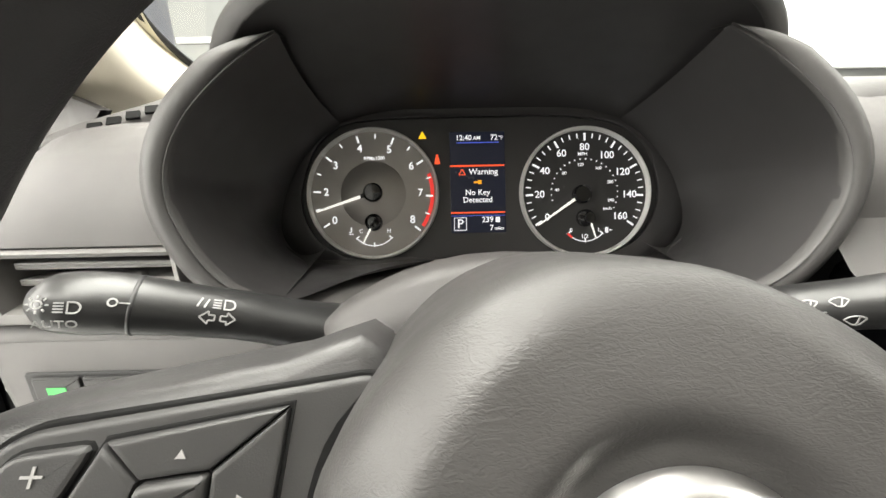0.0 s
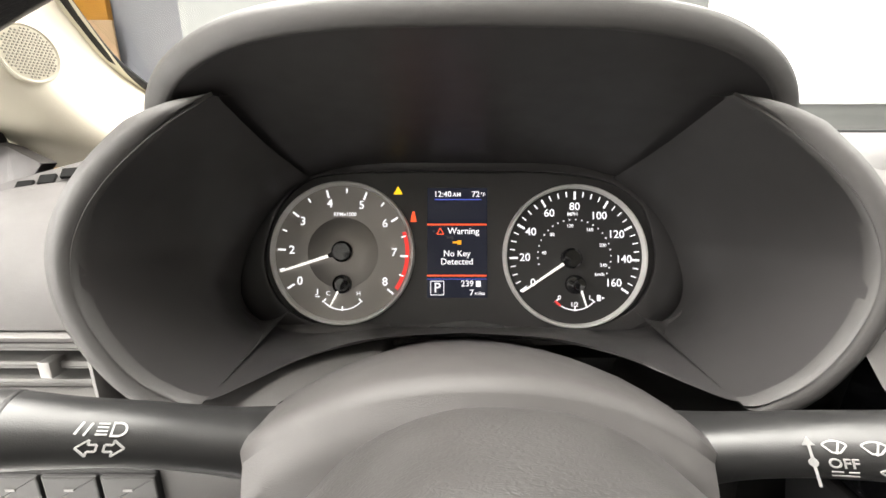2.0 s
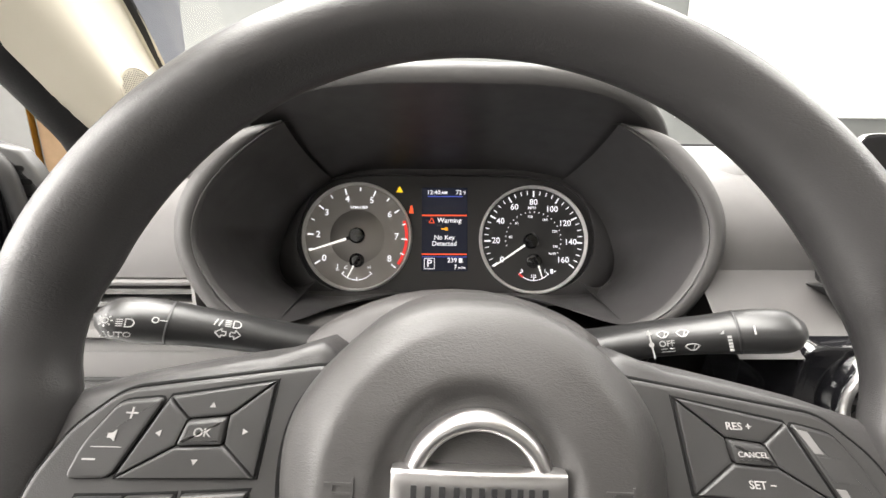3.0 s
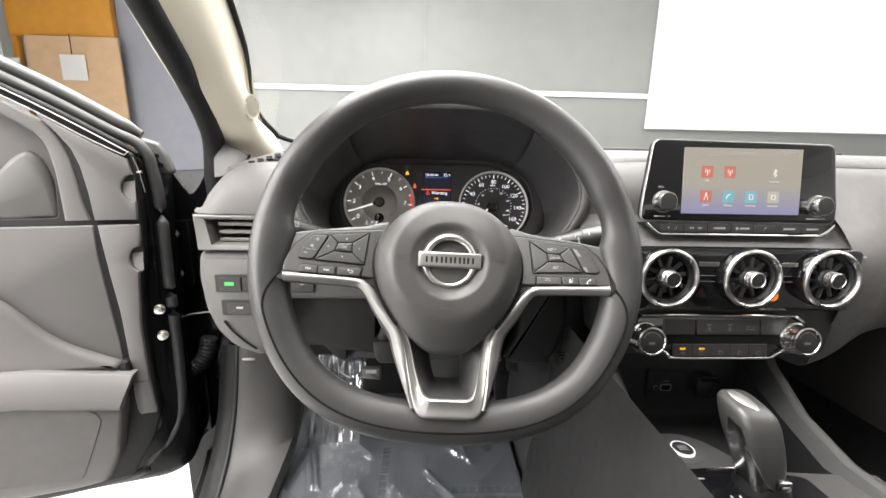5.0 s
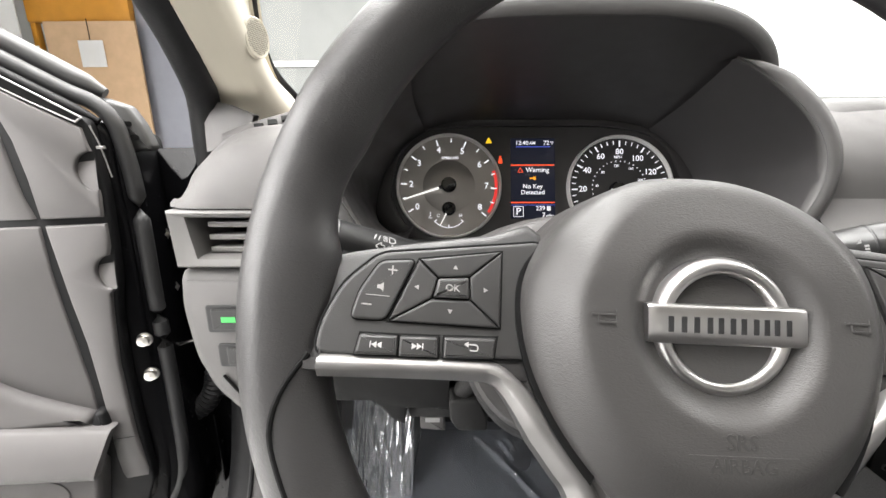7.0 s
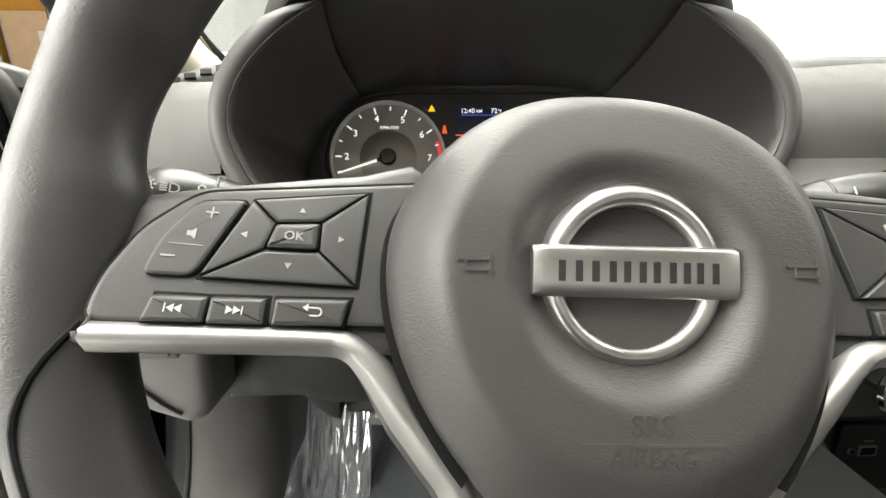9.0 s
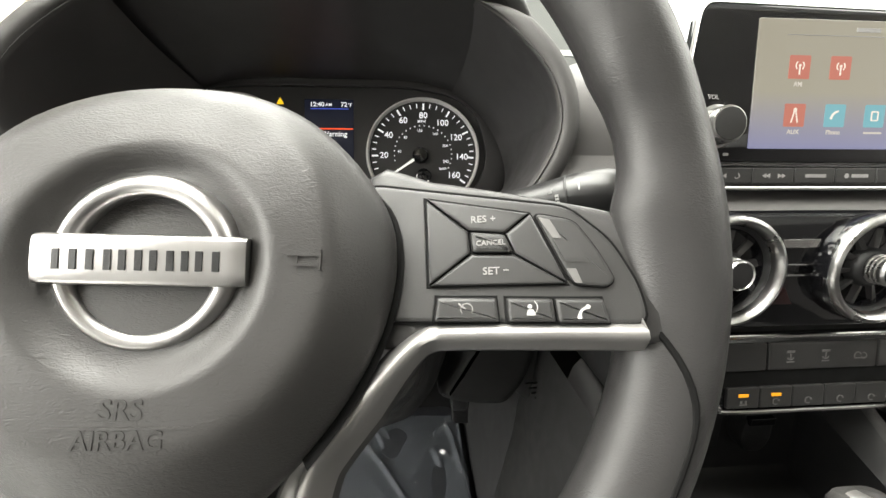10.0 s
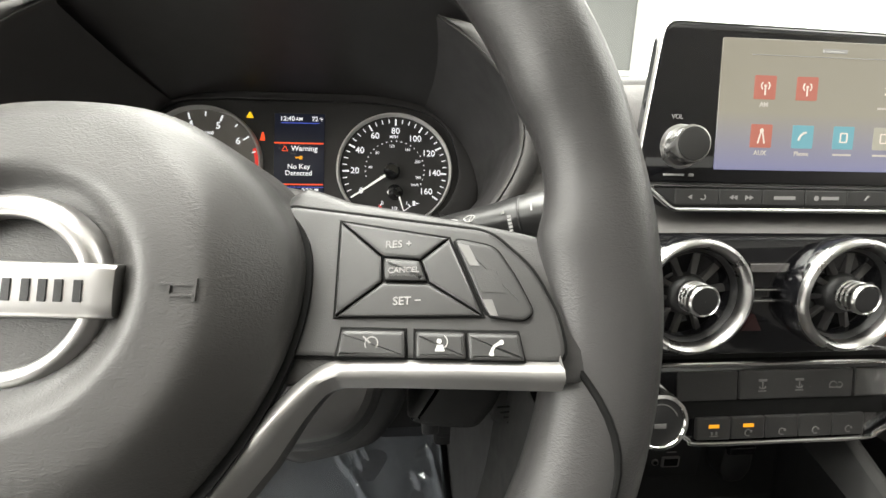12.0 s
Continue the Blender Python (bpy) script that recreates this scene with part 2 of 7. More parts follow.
def text_mesh(body, size, depth=0.00015, align="CENTER", bold=0.012):
    cu = bpy.data.curves.new("lettering", "FONT")
    cu.offset = size * bold
    cu.body, cu.size, cu.extrude, cu.align_x, cu.align_y, cu.resolution_u = body, size, depth, align, "CENTER", 3
    ob = bpy.data.objects.new("lettering", cu)
    me = bpy.data.meshes.new_from_object(ob)
    bpy.data.objects.remove(ob)
    bpy.data.curves.remove(cu)
    return me


def lettering(name, body, size, at, mat, parent, turn=None, align="CENTER", depth=0.00015, sx=1.0):
    ob = link_data(name, text_mesh(body, size, depth, align), mat, parent, smooth=0)
    m = Matrix.Translation(at)
    if turn is not None:
        m = m @ turn
    ob.matrix_local = m @ Matrix.Diagonal((sx, 1, 1, 1))
    return ob


def flat(name, polys, z, mat, parent, thick=0.0002, smooth=0, fun=None):
    """Thin raised shapes on a face: one part from one or more polygons; key marks stay apart."""
    if name == "key_mark" and len(polys) > 1:
        return [flat(name, [p], z, mat, parent, thick, smooth, fun) for p in polys]
    verts, faces = [], []
    for poly in polys:
        v, f = prism(poly, z - thick, z + thick, 0.00004, fun)
        o = len(verts)
        verts += v
        faces += [tuple(i + o for i in q) for q in f]
    return link_mesh(name, verts, faces, mat, parent, smooth=smooth)


def bar(x0, y0, x1, y1, w):
    """A straight stroke of width w as a polygon."""
    d = np.array([x1 - x0, y1 - y0])
    d = d / np.linalg.norm(d)
    q = np.array([-d[1], d[0]]) * w / 2
    a, b = np.array([x0, y0]), np.array([x1, y1])
    return [tuple(a - q), tuple(b - q), tuple(b + q), tuple(a + q)]


def arc(cx, cy, r, w, a0, a1, n=24):
    """A curved stroke as a polygon, degrees."""
    o = [(cx + (r + w / 2) * math.cos(radians(a0 + (a1 - a0) * i / n)), cy + (r + w / 2) * math.sin(radians(a0 + (a1 - a0) * i / n))) for i in range(n + 1)]
    i_ = [(cx + (r - w / 2) * math.cos(radians(a0 + (a1 - a0) * i / n)), cy + (r - w / 2) * math.sin(radians(a0 + (a1 - a0) * i / n))) for i in range(n + 1)]
    return o + i_[::-1]


def circle(cx, cy, r, n=24):
    return [(cx + r * math.cos(2 * math.pi * i / n), cy + r * math.sin(2 * math.pi * i / n)) for i in range(n)]


# ---------------------------------------------------------------- the hall round the car
WALLM = material("grey_wall_paint", (0.150, 0.155, 0.150), 0.42, bump=0.1, scale=60, vary=0.05)
JOINTM = material("wall_joint_paint", (0.17, 0.175, 0.172), 0.5, vary=0.03)
WHITEM = material("white_wall_paint", (0.62, 0.62, 0.61), 0.6, bump=0.1, scale=60, vary=0.03)
FLOORM = material("pale_epoxy_floor", (0.72, 0.72, 0.71), 0.25, bump=0.05, scale=40, vary=0.04)
BLUEGREY = material("blue_grey_column_paint", (0.30, 0.31, 0.35), 0.6, bump=0.1, scale=60, vary=0.04)
CARD = material("brown_cardboard", (0.60, 0.41, 0.25), 0.8, bump=0.3, scale=200, vary=0.06)
RACKM = material("orange_rack_steel", (0.62, 0.28, 0.03), 0.5, bump=0.1, scale=100, vary=0.06)
PAPER = material("white_paper", (0.72, 0.72, 0.71), 0.7, vary=0.02)
PANELM = material("light_panel_diffuser", (0.9, 0.9, 0.9), 0.6, emit=(1.0, 1.0, 1.0), power=2.2, vary=0.0)


def setting(name, bm, mat, label):
    ob = part(name, bm, mat, None, smooth=0)
    return tagged(ob, label, "wall" if "wall" in name else name, kind="structure")


setting("floor", box(-7, -6, -0.1, 7, 8, 0.0, 0), FLOORM, "glossy pale grey studio floor")
setting("ceiling", box(-7, -6, 3.6, 7, 8, 3.7, 0), WHITEM, "plain white studio ceiling")
wall = setting("wall_front", box(-1.9, 3.2, 0.0, 7, 3.3, 3.6, 0), WALLM, "pale grey studio wall with a rail")
setting("wall_far", box(-7, 6.0, 0.0, -1.9, 6.1, 3.6, 0), WHITEM, "white wall behind the storage corner")
setting("wall_side", box(-7.1, -6, 0.0, -7, 8, 3.6, 0), WHITEM, "plain white side wall")
setting("wall_back", box(-7, -6.1, 0.0, 7, -6, 3.6, 0), WHITEM, "plain white back wall")
setting("wall_right", box(7, -6, 0.0, 7.1, 8, 3.6, 0), WHITEM, "plain white right wall")
part("wall_rail", box(-1.88, 3.175, 1.50, 1.84, 3.199, 1.54, 0.006), WHITEM, wall, "white rail along the wall")
part("wall_joint", box(-0.06, 3.194, 1.55, -0.052, 3.199, 3.6, 0), JOINTM, wall)
light_panel = thing("light_panel", "large glowing white diffuser panel on the studio wall", "light panel", pose(3.5, 3.15, 1.27))
part("diffuser", box(-1.66, -0.01, 0.0, 1.66, 0.0, 2.1, 0), PANELM, light_panel, "even white glow")
part("frame", box(-1.67, 0.002, -0.012, 1.67, 0.045, 2.112, 0.004), WHITEM, light_panel)

column = tagged(part("column", box(-4.40, 4.75, 0.0, -2.58, 5.2, 3.6, 0.01), BLUEGREY, None, smooth=0), "blue-grey painted square column", "column", kind="structure")
rack = thing("storage_rack", "orange steel storage rack holding a cardboard sheet", "rack", pose(-4.0, 4.68, 0))
part("beam", box(-0.62, -0.03, 2.21, 0.50, 0.05, 2.62, 0.008), RACKM, rack)
for x in (-0.60, 0.27):
    part("upright", box(x - 0.03, 0.0, 0.0, x + 0.03, 0.07, 3.0, 0.006), RACKM, rack)
sheet = tagged(part("cardboard_sheet", box(-4.42, 4.60, 0.35, -3.43, 4.63, 2.20, 0.004), CARD, None, smooth=0), "tall brown cardboard sheet hung on the rack", "cardboard")
note = thing("paper_note", "blank white paper note hung on a string", "paper", pose(-3.93, 4.585, 1.88))
part("sheet", box(-0.135, -0.002, -0.135, 0.135, 0.0, 0.13, 0), PAPER, note)
part("string", box(-0.004, -0.001, 0.13, 0.004, 0.001, 0.34, 0), RUBBER, note)
papers = thing("paper_stack", "white posters leaning beside the cardboard", "poster", pose(-4.75, 4.55, 0))
part("poster", box(-0.45, 0, 0.0, 0.12, 0.01, 2.7, 0), PAPER, papers)
part("poster", box(-0.02, -0.02, 0.0, 0.30, -0.01, 1.95, 0), PAPER, papers)


bag = thing("hanging_bag", "black cloth drawstring bag hanging on the cardboard", "bag", pose(-3.52, 4.55, 0.665))
rows = []
for z, x0, x1, d in ((0.0, -0.150, 0.050, 0.020), (0.02, -0.185, 0.070, 0.034), (0.07, -0.200, 0.085, 0.042), (0.14, -0.150, 0.090, 0.040), (0.22, -0.080, 0.085, 0.034), (0.30, -0.020, 0.078, 0.024), (0.36, 0.025, 0.070, 0.014), (0.385, 0.040, 0.062, 0.008)):
    rows.append([(0.5 * (x0 + x1) + 0.5 * (x1 - x0) * math.cos(t), d * math.sin(t), z + 0.006 * math.sin(3 * t)) for t in (2 * math.pi * i / 18 for i in range(18))])
link_mesh("body", *loft(rows, True, (True, True)), RUBBER, bag, "black gathered cloth", 50)
for x in (-0.028, 0.028):
    v, f = tube(spline([(0.050, 0.0, 0.375), (x + 0.012, 0.0, 0.43), (x * 0.6, 0.0, 0.50)], 5), 0.004, 8)
    link_mesh("cord", v, f, RUBBER, bag)
v, f = tube([(-0.030, 0.045, 0.505), (-0.026, -0.01, 0.500), (0.026, -0.01, 0.500), (0.030, 0.045, 0.505)], 0.006, 8)
link_mesh("hook", v, f, METAL, bag, "steel wire hook")
part("label_bar", box(-0.090, -0.0455, 0.11, -0.030, -0.0415, 0.125, 0), PRINT, bag, "pale printed bar")


# ---------------------------------------------------------------- steering wheel (x right, y up the wheel, z to the driver)
TAU, SPIN = radians(17.7), radians(-2.2)
WHEEL = Matrix.Translation((-0.001, 0, 0.876)) @ Matrix(((1, 0, 0, 0), (0, math.sin(TAU), -math.cos(TAU), 0), (0, math.cos(TAU), math.sin(TAU), 0), (0, 0, 0, 1))) @ Matrix.Rotation(SPIN, 4, "Z")
wheel = thing("steering_wheel", "black urethane steering wheel with silver-trimmed lower spoke", "steering wheel", WHEEL)


def spoke_n(x, y):
    """Depth of the sloping spoke faces."""
    return -0.024 - 0.36 * y + 0.2 * (abs(x) - 0.08)


def rim_ring(deg, n=20):
    a = radians(deg)
    R = 0.1755
    x, y = R * math.cos(a), R * math.sin(a)
    if y < 0:
        q = -y / 0.175
        y = y / (1 + q ** 6) ** (1 / 6)
    low = max(0.0, -math.sin(a))
    side = deg if deg <= 90 else (180 - deg if deg <= 270 else deg - 360)  # degrees above the spoke
    thumb = float(np.interp(side, [-40, -14, 4, 8, 10, 13, 17, 21, 25, 30, 45, 60], [0, 0.004, 0.009, 0.0092, 0.0062, 0.0034, 0.0020, 0.0026, 0.0042, 0.0034, 0.0014, 0]))
    proud = float(np.interp(side, [-60, -20, 0, 8, 14, 19, 23.5, 28, 50, 80], [0.0, 0.0, -0.0010, -0.0020, -0.0030, -0.0026, -0.0004, 0.0008, 0.0006, 0]))
    flare = max(0.0, thumb)
    outw = 0.0158 + 0.001 * low
    inw = 0.0158 + 0.0055 * low + thumb
    d = np.array([x, y]) / math.hypot(x, y)
    if y < -0.12:
        k = min(1, (-0.12 - y) / 0.03)
        d = (1 - k) * d + k * np.array([d[0] * 0.35, -1])
        d = d / np.linalg.norm(d)
    ring = []
    for j in range(n):
        t = 2 * math.pi * j / n
        w = outw if math.cos(t) > 0 else inw
        hgt = 0.0170 + (proud if math.sin(t) > 0 else 0)
        r = w * math.cos(t)
        ring.append((x + d[0] * r, y + d[1] * r, -0.018 + hgt * math.sin(t) * (1 - 0.10 * abs(math.cos(t)))))
    return ring


v, f = loft([rim_ring(i * 1.5) for i in range(240)], True, closed_path=True)
link_mesh("rim", v, f, URE, wheel, "black grained urethane rim with a flattened bottom", 60)


# seam where the lower grip meets the rim
def seam_path(a0, a1, steps):
    out = []
    for i in range(steps + 1):
        r = rim_ring(a0 + (a1 - a0) * i / steps)
        edge = min(i, steps - i) / steps
        e = min(1.0, edge / 0.07)
        k = 7.6 - 2.8 * e * (2 - e)
        j = int(k)
        p = (1 - k + j) * np.array(r[j]) + (k - j) * np.array(r[j + 1])
        out.append(tuple(p + np.array([0, 0, -0.0002])))
    return out


v, f = tube(seam_path(187, 353, 110), 0.0012, 8, up=(0, 0, 1.0))
link_mesh("grip_seam", v, f, GAP, wheel)

# airbag cover
half = [(0.0, 0.0605), (0.020, 0.0585), (0.040, 0.0490), (0.0575, 0.0330), (0.0685, 0.0150), (0.0712, -0.0020), (0.0685, -0.0205), (0.0615, -0.0385), (0.0510, -0.0550), (0.0390, -0.0690), (0.0270, -0.0800), (0.0175, -0.0868), (0.0085, -0.0888)]
half = [(x * 1.016, y) for x, y in half]
outline = spline(half + [(0.0, -0.0889)] + [(-x, y) for x, y in half[:0:-1]], 4, True)


def bag_z(x, y):
    """Height of the cover's face: a pillow with a round dish at the emblem."""
    r = math.hypot(x, y)
    down = max(0.0, -y / max(r, 1e-6)) ** 2
    d = max(0.0, r - 0.0515)
    z = -0.12 * y + 0.0015 - (1.12 - 0.62 * down) * (math.sqrt(d * d + 0.006 ** 2) - 0.006)
    z -= 0.0145 * max(0.0, (y - 0.008) / 0.0525) ** 1.8 * max(0.0, 1 - (x / 0.072) ** 2)
    t = max(0.0, min(1.0, (0.0372 - math.hypot(x, y + 0.0015)) / 0.0100))
    return z - 0.0058 * t * t * (3 - 2 * t)


rings = []
for s in [1.0, 1.0, 0.993, 0.98, 0.96, 0.93, 0.90, 0.86, 0.82, 0.79, 0.76, 0.73, 0.70, 0.66, 0.62, 0.58, 0.54, 0.51, 0.49, 0.47, 0.45, 0.43, 0.41, 0.39, 0.37, 0.34, 0.3, 0.2, 0.1]:
    ring = []
    for p in outline:
        x, y = p[0] * s, -0.006 * s * (1 - s) + p[1] * s
        ring.append((x, y, bag_z(x, y) - 0.004 * max(0.0, (s - 0.95) / 0.05) ** 2.5))
    rings.append(ring)
skirt = []
for k in (1.0, 0.8, 0.55, 0.25):
    row = []
    for x, y, z in rings[1]:
        up = max(0.0, min(1.0, y / 0.045))
        flare = 0.0015 * k ** 0.5 * up ** 1.5
        r = math.hypot(x, y)
        row.append((x * (1 + 0.003 * k) + flare * x / r, y + flare * y / r, z * (1 - k) - (0.042 + 0.042 * up) * k))
    skirt.append(row)
rings = skirt + rings[1:]
v, f = loft(rings, True, (False, True))
airbag = link_mesh("airbag_cover", v, f, BAG, wheel, "grained charcoal airbag cover with embossed lettering", 60)
def hub_edge(x, y, k):
    """The ring stays inside the cover along its top."""
    return k - 0.07 * max(0.0, min(1.0, (y - 0.018) / 0.02))


v, f = loft([[(x * hub_edge(x, y, k), y * hub_edge(x, y, k), (max(-0.052, min(-0.006, spoke_n(x * k, y * k) + dz)) if abs(x) > 0.045 else -0.052 + dz)) for x, y in outline] for k, dz in ((1.034, -0.004), (1.032, 0.0014), (0.96, 0.0012))], True)
link_mesh("hub_ring", v, f, GAP, wheel)
for word, size, at_y in (("SRS", 0.0075, -0.0415), ("AIRBAG", 0.0067, -0.0492)):
    ob = lettering("embossed_text", word, size, (0, 0, 0), BAGD, airbag, depth=0.0004)
    for vert in ob.data.vertices:
        x, y = vert.co.x + 0.001, vert.co.y + at_y
        vert.co = (x, y, bag_z(x, y) + (0.0002 if vert.co.z > 0 else -0.0006))
v, f = loft([[(x, y, bag_z(x, y) + h) for y, h in ((-0.0463, -0.0004), (-0.0463, 0.0002), (-0.0456, 0.0002), (-0.0456, -0.0004))] for x in np.linspace(-0.018, 0.020, 9)], False)
link_mesh("embossed_rule", v, f, BAG, airbag, "", 0)
for s in (-1, 1):
    x = 0.046 * s
    horn = [bar(x + 0.0046, -0.0030, x + 0.0046, 0.0030, 0.0008), bar(x - 0.0046, 0.0013, x + 0.0046, 0.0013, 0.0007), bar(x - 0.0020, -0.0016, x + 0.0046, -0.0016, 0.0007), bar(x - 0.0020, -0.0016, x - 0.0020, 0.0013, 0.0007)]
    flat("horn_mark", horn, 0.0003, BAG, airbag, 0.0003, fun=bag_z)

# emblem: a ring crossed by a flat bar with plain dark marks
emblem = link_mesh("emblem_ring", *lathe([(0.0200, -0.004), (0.0203, -0.0004), (0.0210, 0.0006), (0.0228, 0.0016), (0.0246, 0.0010), (0.0262, -0.0012), (0.0270, -0.0045)], 72), BRUSH, wheel, "brushed silver ring emblem", 50)


def bow(x, y=0.0):
    """The bar curves back a little towards its ends."""
    return -1.1 * x * x


rows = []
for x in np.linspace(-0.0292, 0.0292, 25):
    e = 0.0007 if abs(x) > 0.0285 else 0.0
    rows.append([(x, y * (1 - e * 40), z + bow(x) - (e if z > 0 else 0)) for y, z in ((-0.0073, -0.0045), (-0.0073, 0.0020), (-0.0068, 0.0029), (-0.0058, 0.0033), (-0.003, 0.0035), (0.0, 0.00355), (0.003, 0.0035), (0.0058, 0.0033), (0.0068, 0.0029), (0.0073, 0.0020), (0.0073, -0.0045))])
v, f = loft(rows, False)
f = list(f) + [tuple(range(11)), tuple(len(v) - 11 + i for i in range(11))]
emblem_bar = link_mesh("emblem_bar", v, f, BRUSH, wheel, "silver bar across the emblem ring", 50)
marks = []
for x0, x1 in ((-0.0212, -0.0140), (-0.0112, -0.0090), (-0.0060, 0.0004), (0.0030, 0.0094), (0.0122, 0.0186), (0.0206, 0.0276)):
    strokes = [rect(x0, -0.0029, x1, 0.0029, 0.0002)] if x1 - x0 < 0.003 else [rect(x0, -0.0029, x0 + 0.0021, 0.0029, 0.0002), rect(x1 - 0.0021, -0.0029, x1, 0.0029, 0.0002)]
    marks.append([[(x * 0.92 - 0.003, y) for x, y in q] for q in strokes])
for ob, dz in ((emblem, -0.0015), (emblem_bar, -0.0015), *((flat("emblem_mark", m, 0.0036, DARK, wheel, 0.0002, fun=bow), -0.0015) for m in marks)):
    ob.location.z += dz
    ob.location.y -= 0.0024 if ob is emblem else 0.0013

# spoke arms, panels and keys
arm_r = [(0.060, 0.0345), (0.085, 0.0325), (0.110, 0.0285), (0.132, 0.0245), (0.152, 0.020), (0.168, 0.012), (0.172, -0.006), (0.170, -0.022), (0.158, -0.0260), (0.100, -0.0265), (0.060, -0.0265)]
panel_r = rounded([(0.0600, 0.0300), (0.1340, 0.0215), (0.1470, 0.0090), (0.1535, -0.0060), (0.1545, -0.0185), (0.0600, -0.0212)], 0.005, 4)
for s in (1, -1):
    def flip(poly, k=s):
        return [(k * x, y) for x, y in poly]

    v, f = prism(flip(spline(arm_r, 3, True)), -0.030, -0.0025, 0.004, lambda x, y: spoke_n(x, y) * (1 if abs(x) < 0.15 else max(0.0, 1 - (abs(x) - 0.15) / 0.03)) - 0.006 * max(0.0, (abs(x) - 0.15) / 0.02))
    arm = link_mesh("spoke_arm", v, f, URE, wheel, "", 50)
    v, f = prism(flip(panel_r), -0.004, 0.0, 0.0012, spoke_n)
    panel = link_mesh("spoke_panel", v, f, SPOKE, wheel, "satin dark spoke panel holding keys")
    groove = flip(inset(panel_r, -0.0011))
    v, f = prism(groove, -0.006, -0.0012, 0.0005, spoke_n)
    link_mesh("panel_gap", v, f, GAP, wheel)


def key(name, poly, hgt, mat, parent, label="", bev=0.0009):
    v, f = prism(poly, -0.001, hgt, bev, spoke_n)
    return link_mesh(name, v, f, mat, parent, label)


def on_spoke(x, y, lift=0.0):
    ax = math.atan(0.36)
    ay = math.atan(0.2) * (1 if x > 0 else -1)
    return Matrix.Translation((x, y, spoke_n(x, y) + lift)) @ Matrix.Rotation(-ax, 4, "X") @ Matrix.Rotation(-ay, 4, "Y")


def ink(name, polys, x, y, lift, mat=GREYINK):
    ob = flat(name, polys, 0.0, mat, wheel, 0.00012)
    ob.matrix_local = on_spoke(x, y, lift)
    return ob


def ink_text(body, size, x, y, lift, mat=GREYINK):
    ob = link_data("key_text", text_mesh(body, size, 0.00012), mat, wheel, smooth=0)
    ob.matrix_local = on_spoke(x, y, lift)


def four_way(corners, mid):
    """Four wedge keys round a centre key, in a dark well."""
    well = inset(corners, -0.0006)
    v, f = prism(well, -0.001, 0.0004, 0.0003, spoke_n)
    link_mesh("key_gap", v, f, GAP, wheel)
    gap = 0.00028
    for i in range(4):
        j = (i + 1) % 4
        quad = [corners[i], corners[j], mid[j], mid[i]]
        key("direction_key", inset(quad, gap), 0.0022, KEY, wheel)
    key("centre_key", rounded(inset(mid, 0.0003), 0.0012, 3), 0.0034, KEY, wheel, bev=0.0012)


L4 = [(-0.1168, 0.0197), (-0.0800, 0.0245), (-0.0815, -0.0085), (-0.1277, -0.0060)]
four_way(L4, [(-0.1085, 0.0118), (-0.0948, 0.0126), (-0.0945, 0.0030), (-0.1105, 0.0033)])
R4 = [(0.0820, 0.0240), (0.1200, 0.0187), (0.1303, -0.0063), (0.0835, -0.0086)]
four_way(R4, [(0.0978, 0.0115), (0.1105, 0.0108), (0.1132, 0.0036), (0.0985, 0.0034)])
vol = rounded([(-0.1330, 0.0182), (-0.1183, 0.0192), (-0.1288, -0.0057), (-0.1425, -0.0052), (-0.1402, 0.0058)], 0.003, 3)
key("key_gap", inset(vol, -0.0009), 0.0004, GAP, wheel)
key("volume_rocker", vol, 0.0020, KEY, wheel)
dist = rounded([(0.1213, 0.0186), (0.1350, 0.0160), (0.1410, 0.0060), (0.1455, -0.0045), (0.1425, -0.0070), (0.1316, -0.0064)], 0.003, 3)
key("key_gap", inset(dist, -0.0009), 0.0004, GAP, wheel)
key("distance_rocker", dist, 0.0020, KEY, wheel)
for poly in ([(0.1225, 0.0170), (0.1262, 0.0163), (0.1295, 0.0095), (0.1265, 0.0095)], [(0.1300, -0.0010), (0.1330, -0.0010), (0.1345, -0.0058), (0.1322, -0.0058)]):
    flat("key_highlight_plate", [poly], 0.0021, PLATEM, wheel, 0.0002, fun=spoke_n)
flat("key_plate", [[(0.1268, 0.0085), (0.1345, 0.0085), (0.1375, 0.0012), (0.1298, 0.0012)]], 0.0021, SPOKE, wheel, 0.0002, fun=spoke_n)
rows = [[(-0.1378, -0.0108), (-0.1232, -0.0115), (-0.1232, -0.0188), (-0.1392, -0.0182)], [(-0.1224, -0.0115), (-0.1072, -0.0119), (-0.1070, -0.0196), (-0.1224, -0.0190)], [(-0.1048, -0.0119), (-0.0830, -0.0123), (-0.0845, -0.0202), (-0.1050, -0.0197)],
        [(0.0864, -0.0122), (0.1062, -0.0116), (0.1068, -0.0192), (0.0855, -0.0199)], [(0.1096, -0.0116), (0.1244, -0.0113), (0.1248, -0.0186), (0.1098, -0.0191)], [(0.1252, -0.0113), (0.1404, -0.0108), (0.1416, -0.0183), (0.1256, -0.0188)]]
for r in rows:
    key("key_gap", inset(r, -0.0007), 0.0004, GAP, wheel, bev=0.0003)
    key("function_key", rounded(r, 0.0008, 2), 0.0024, KEY, wheel)

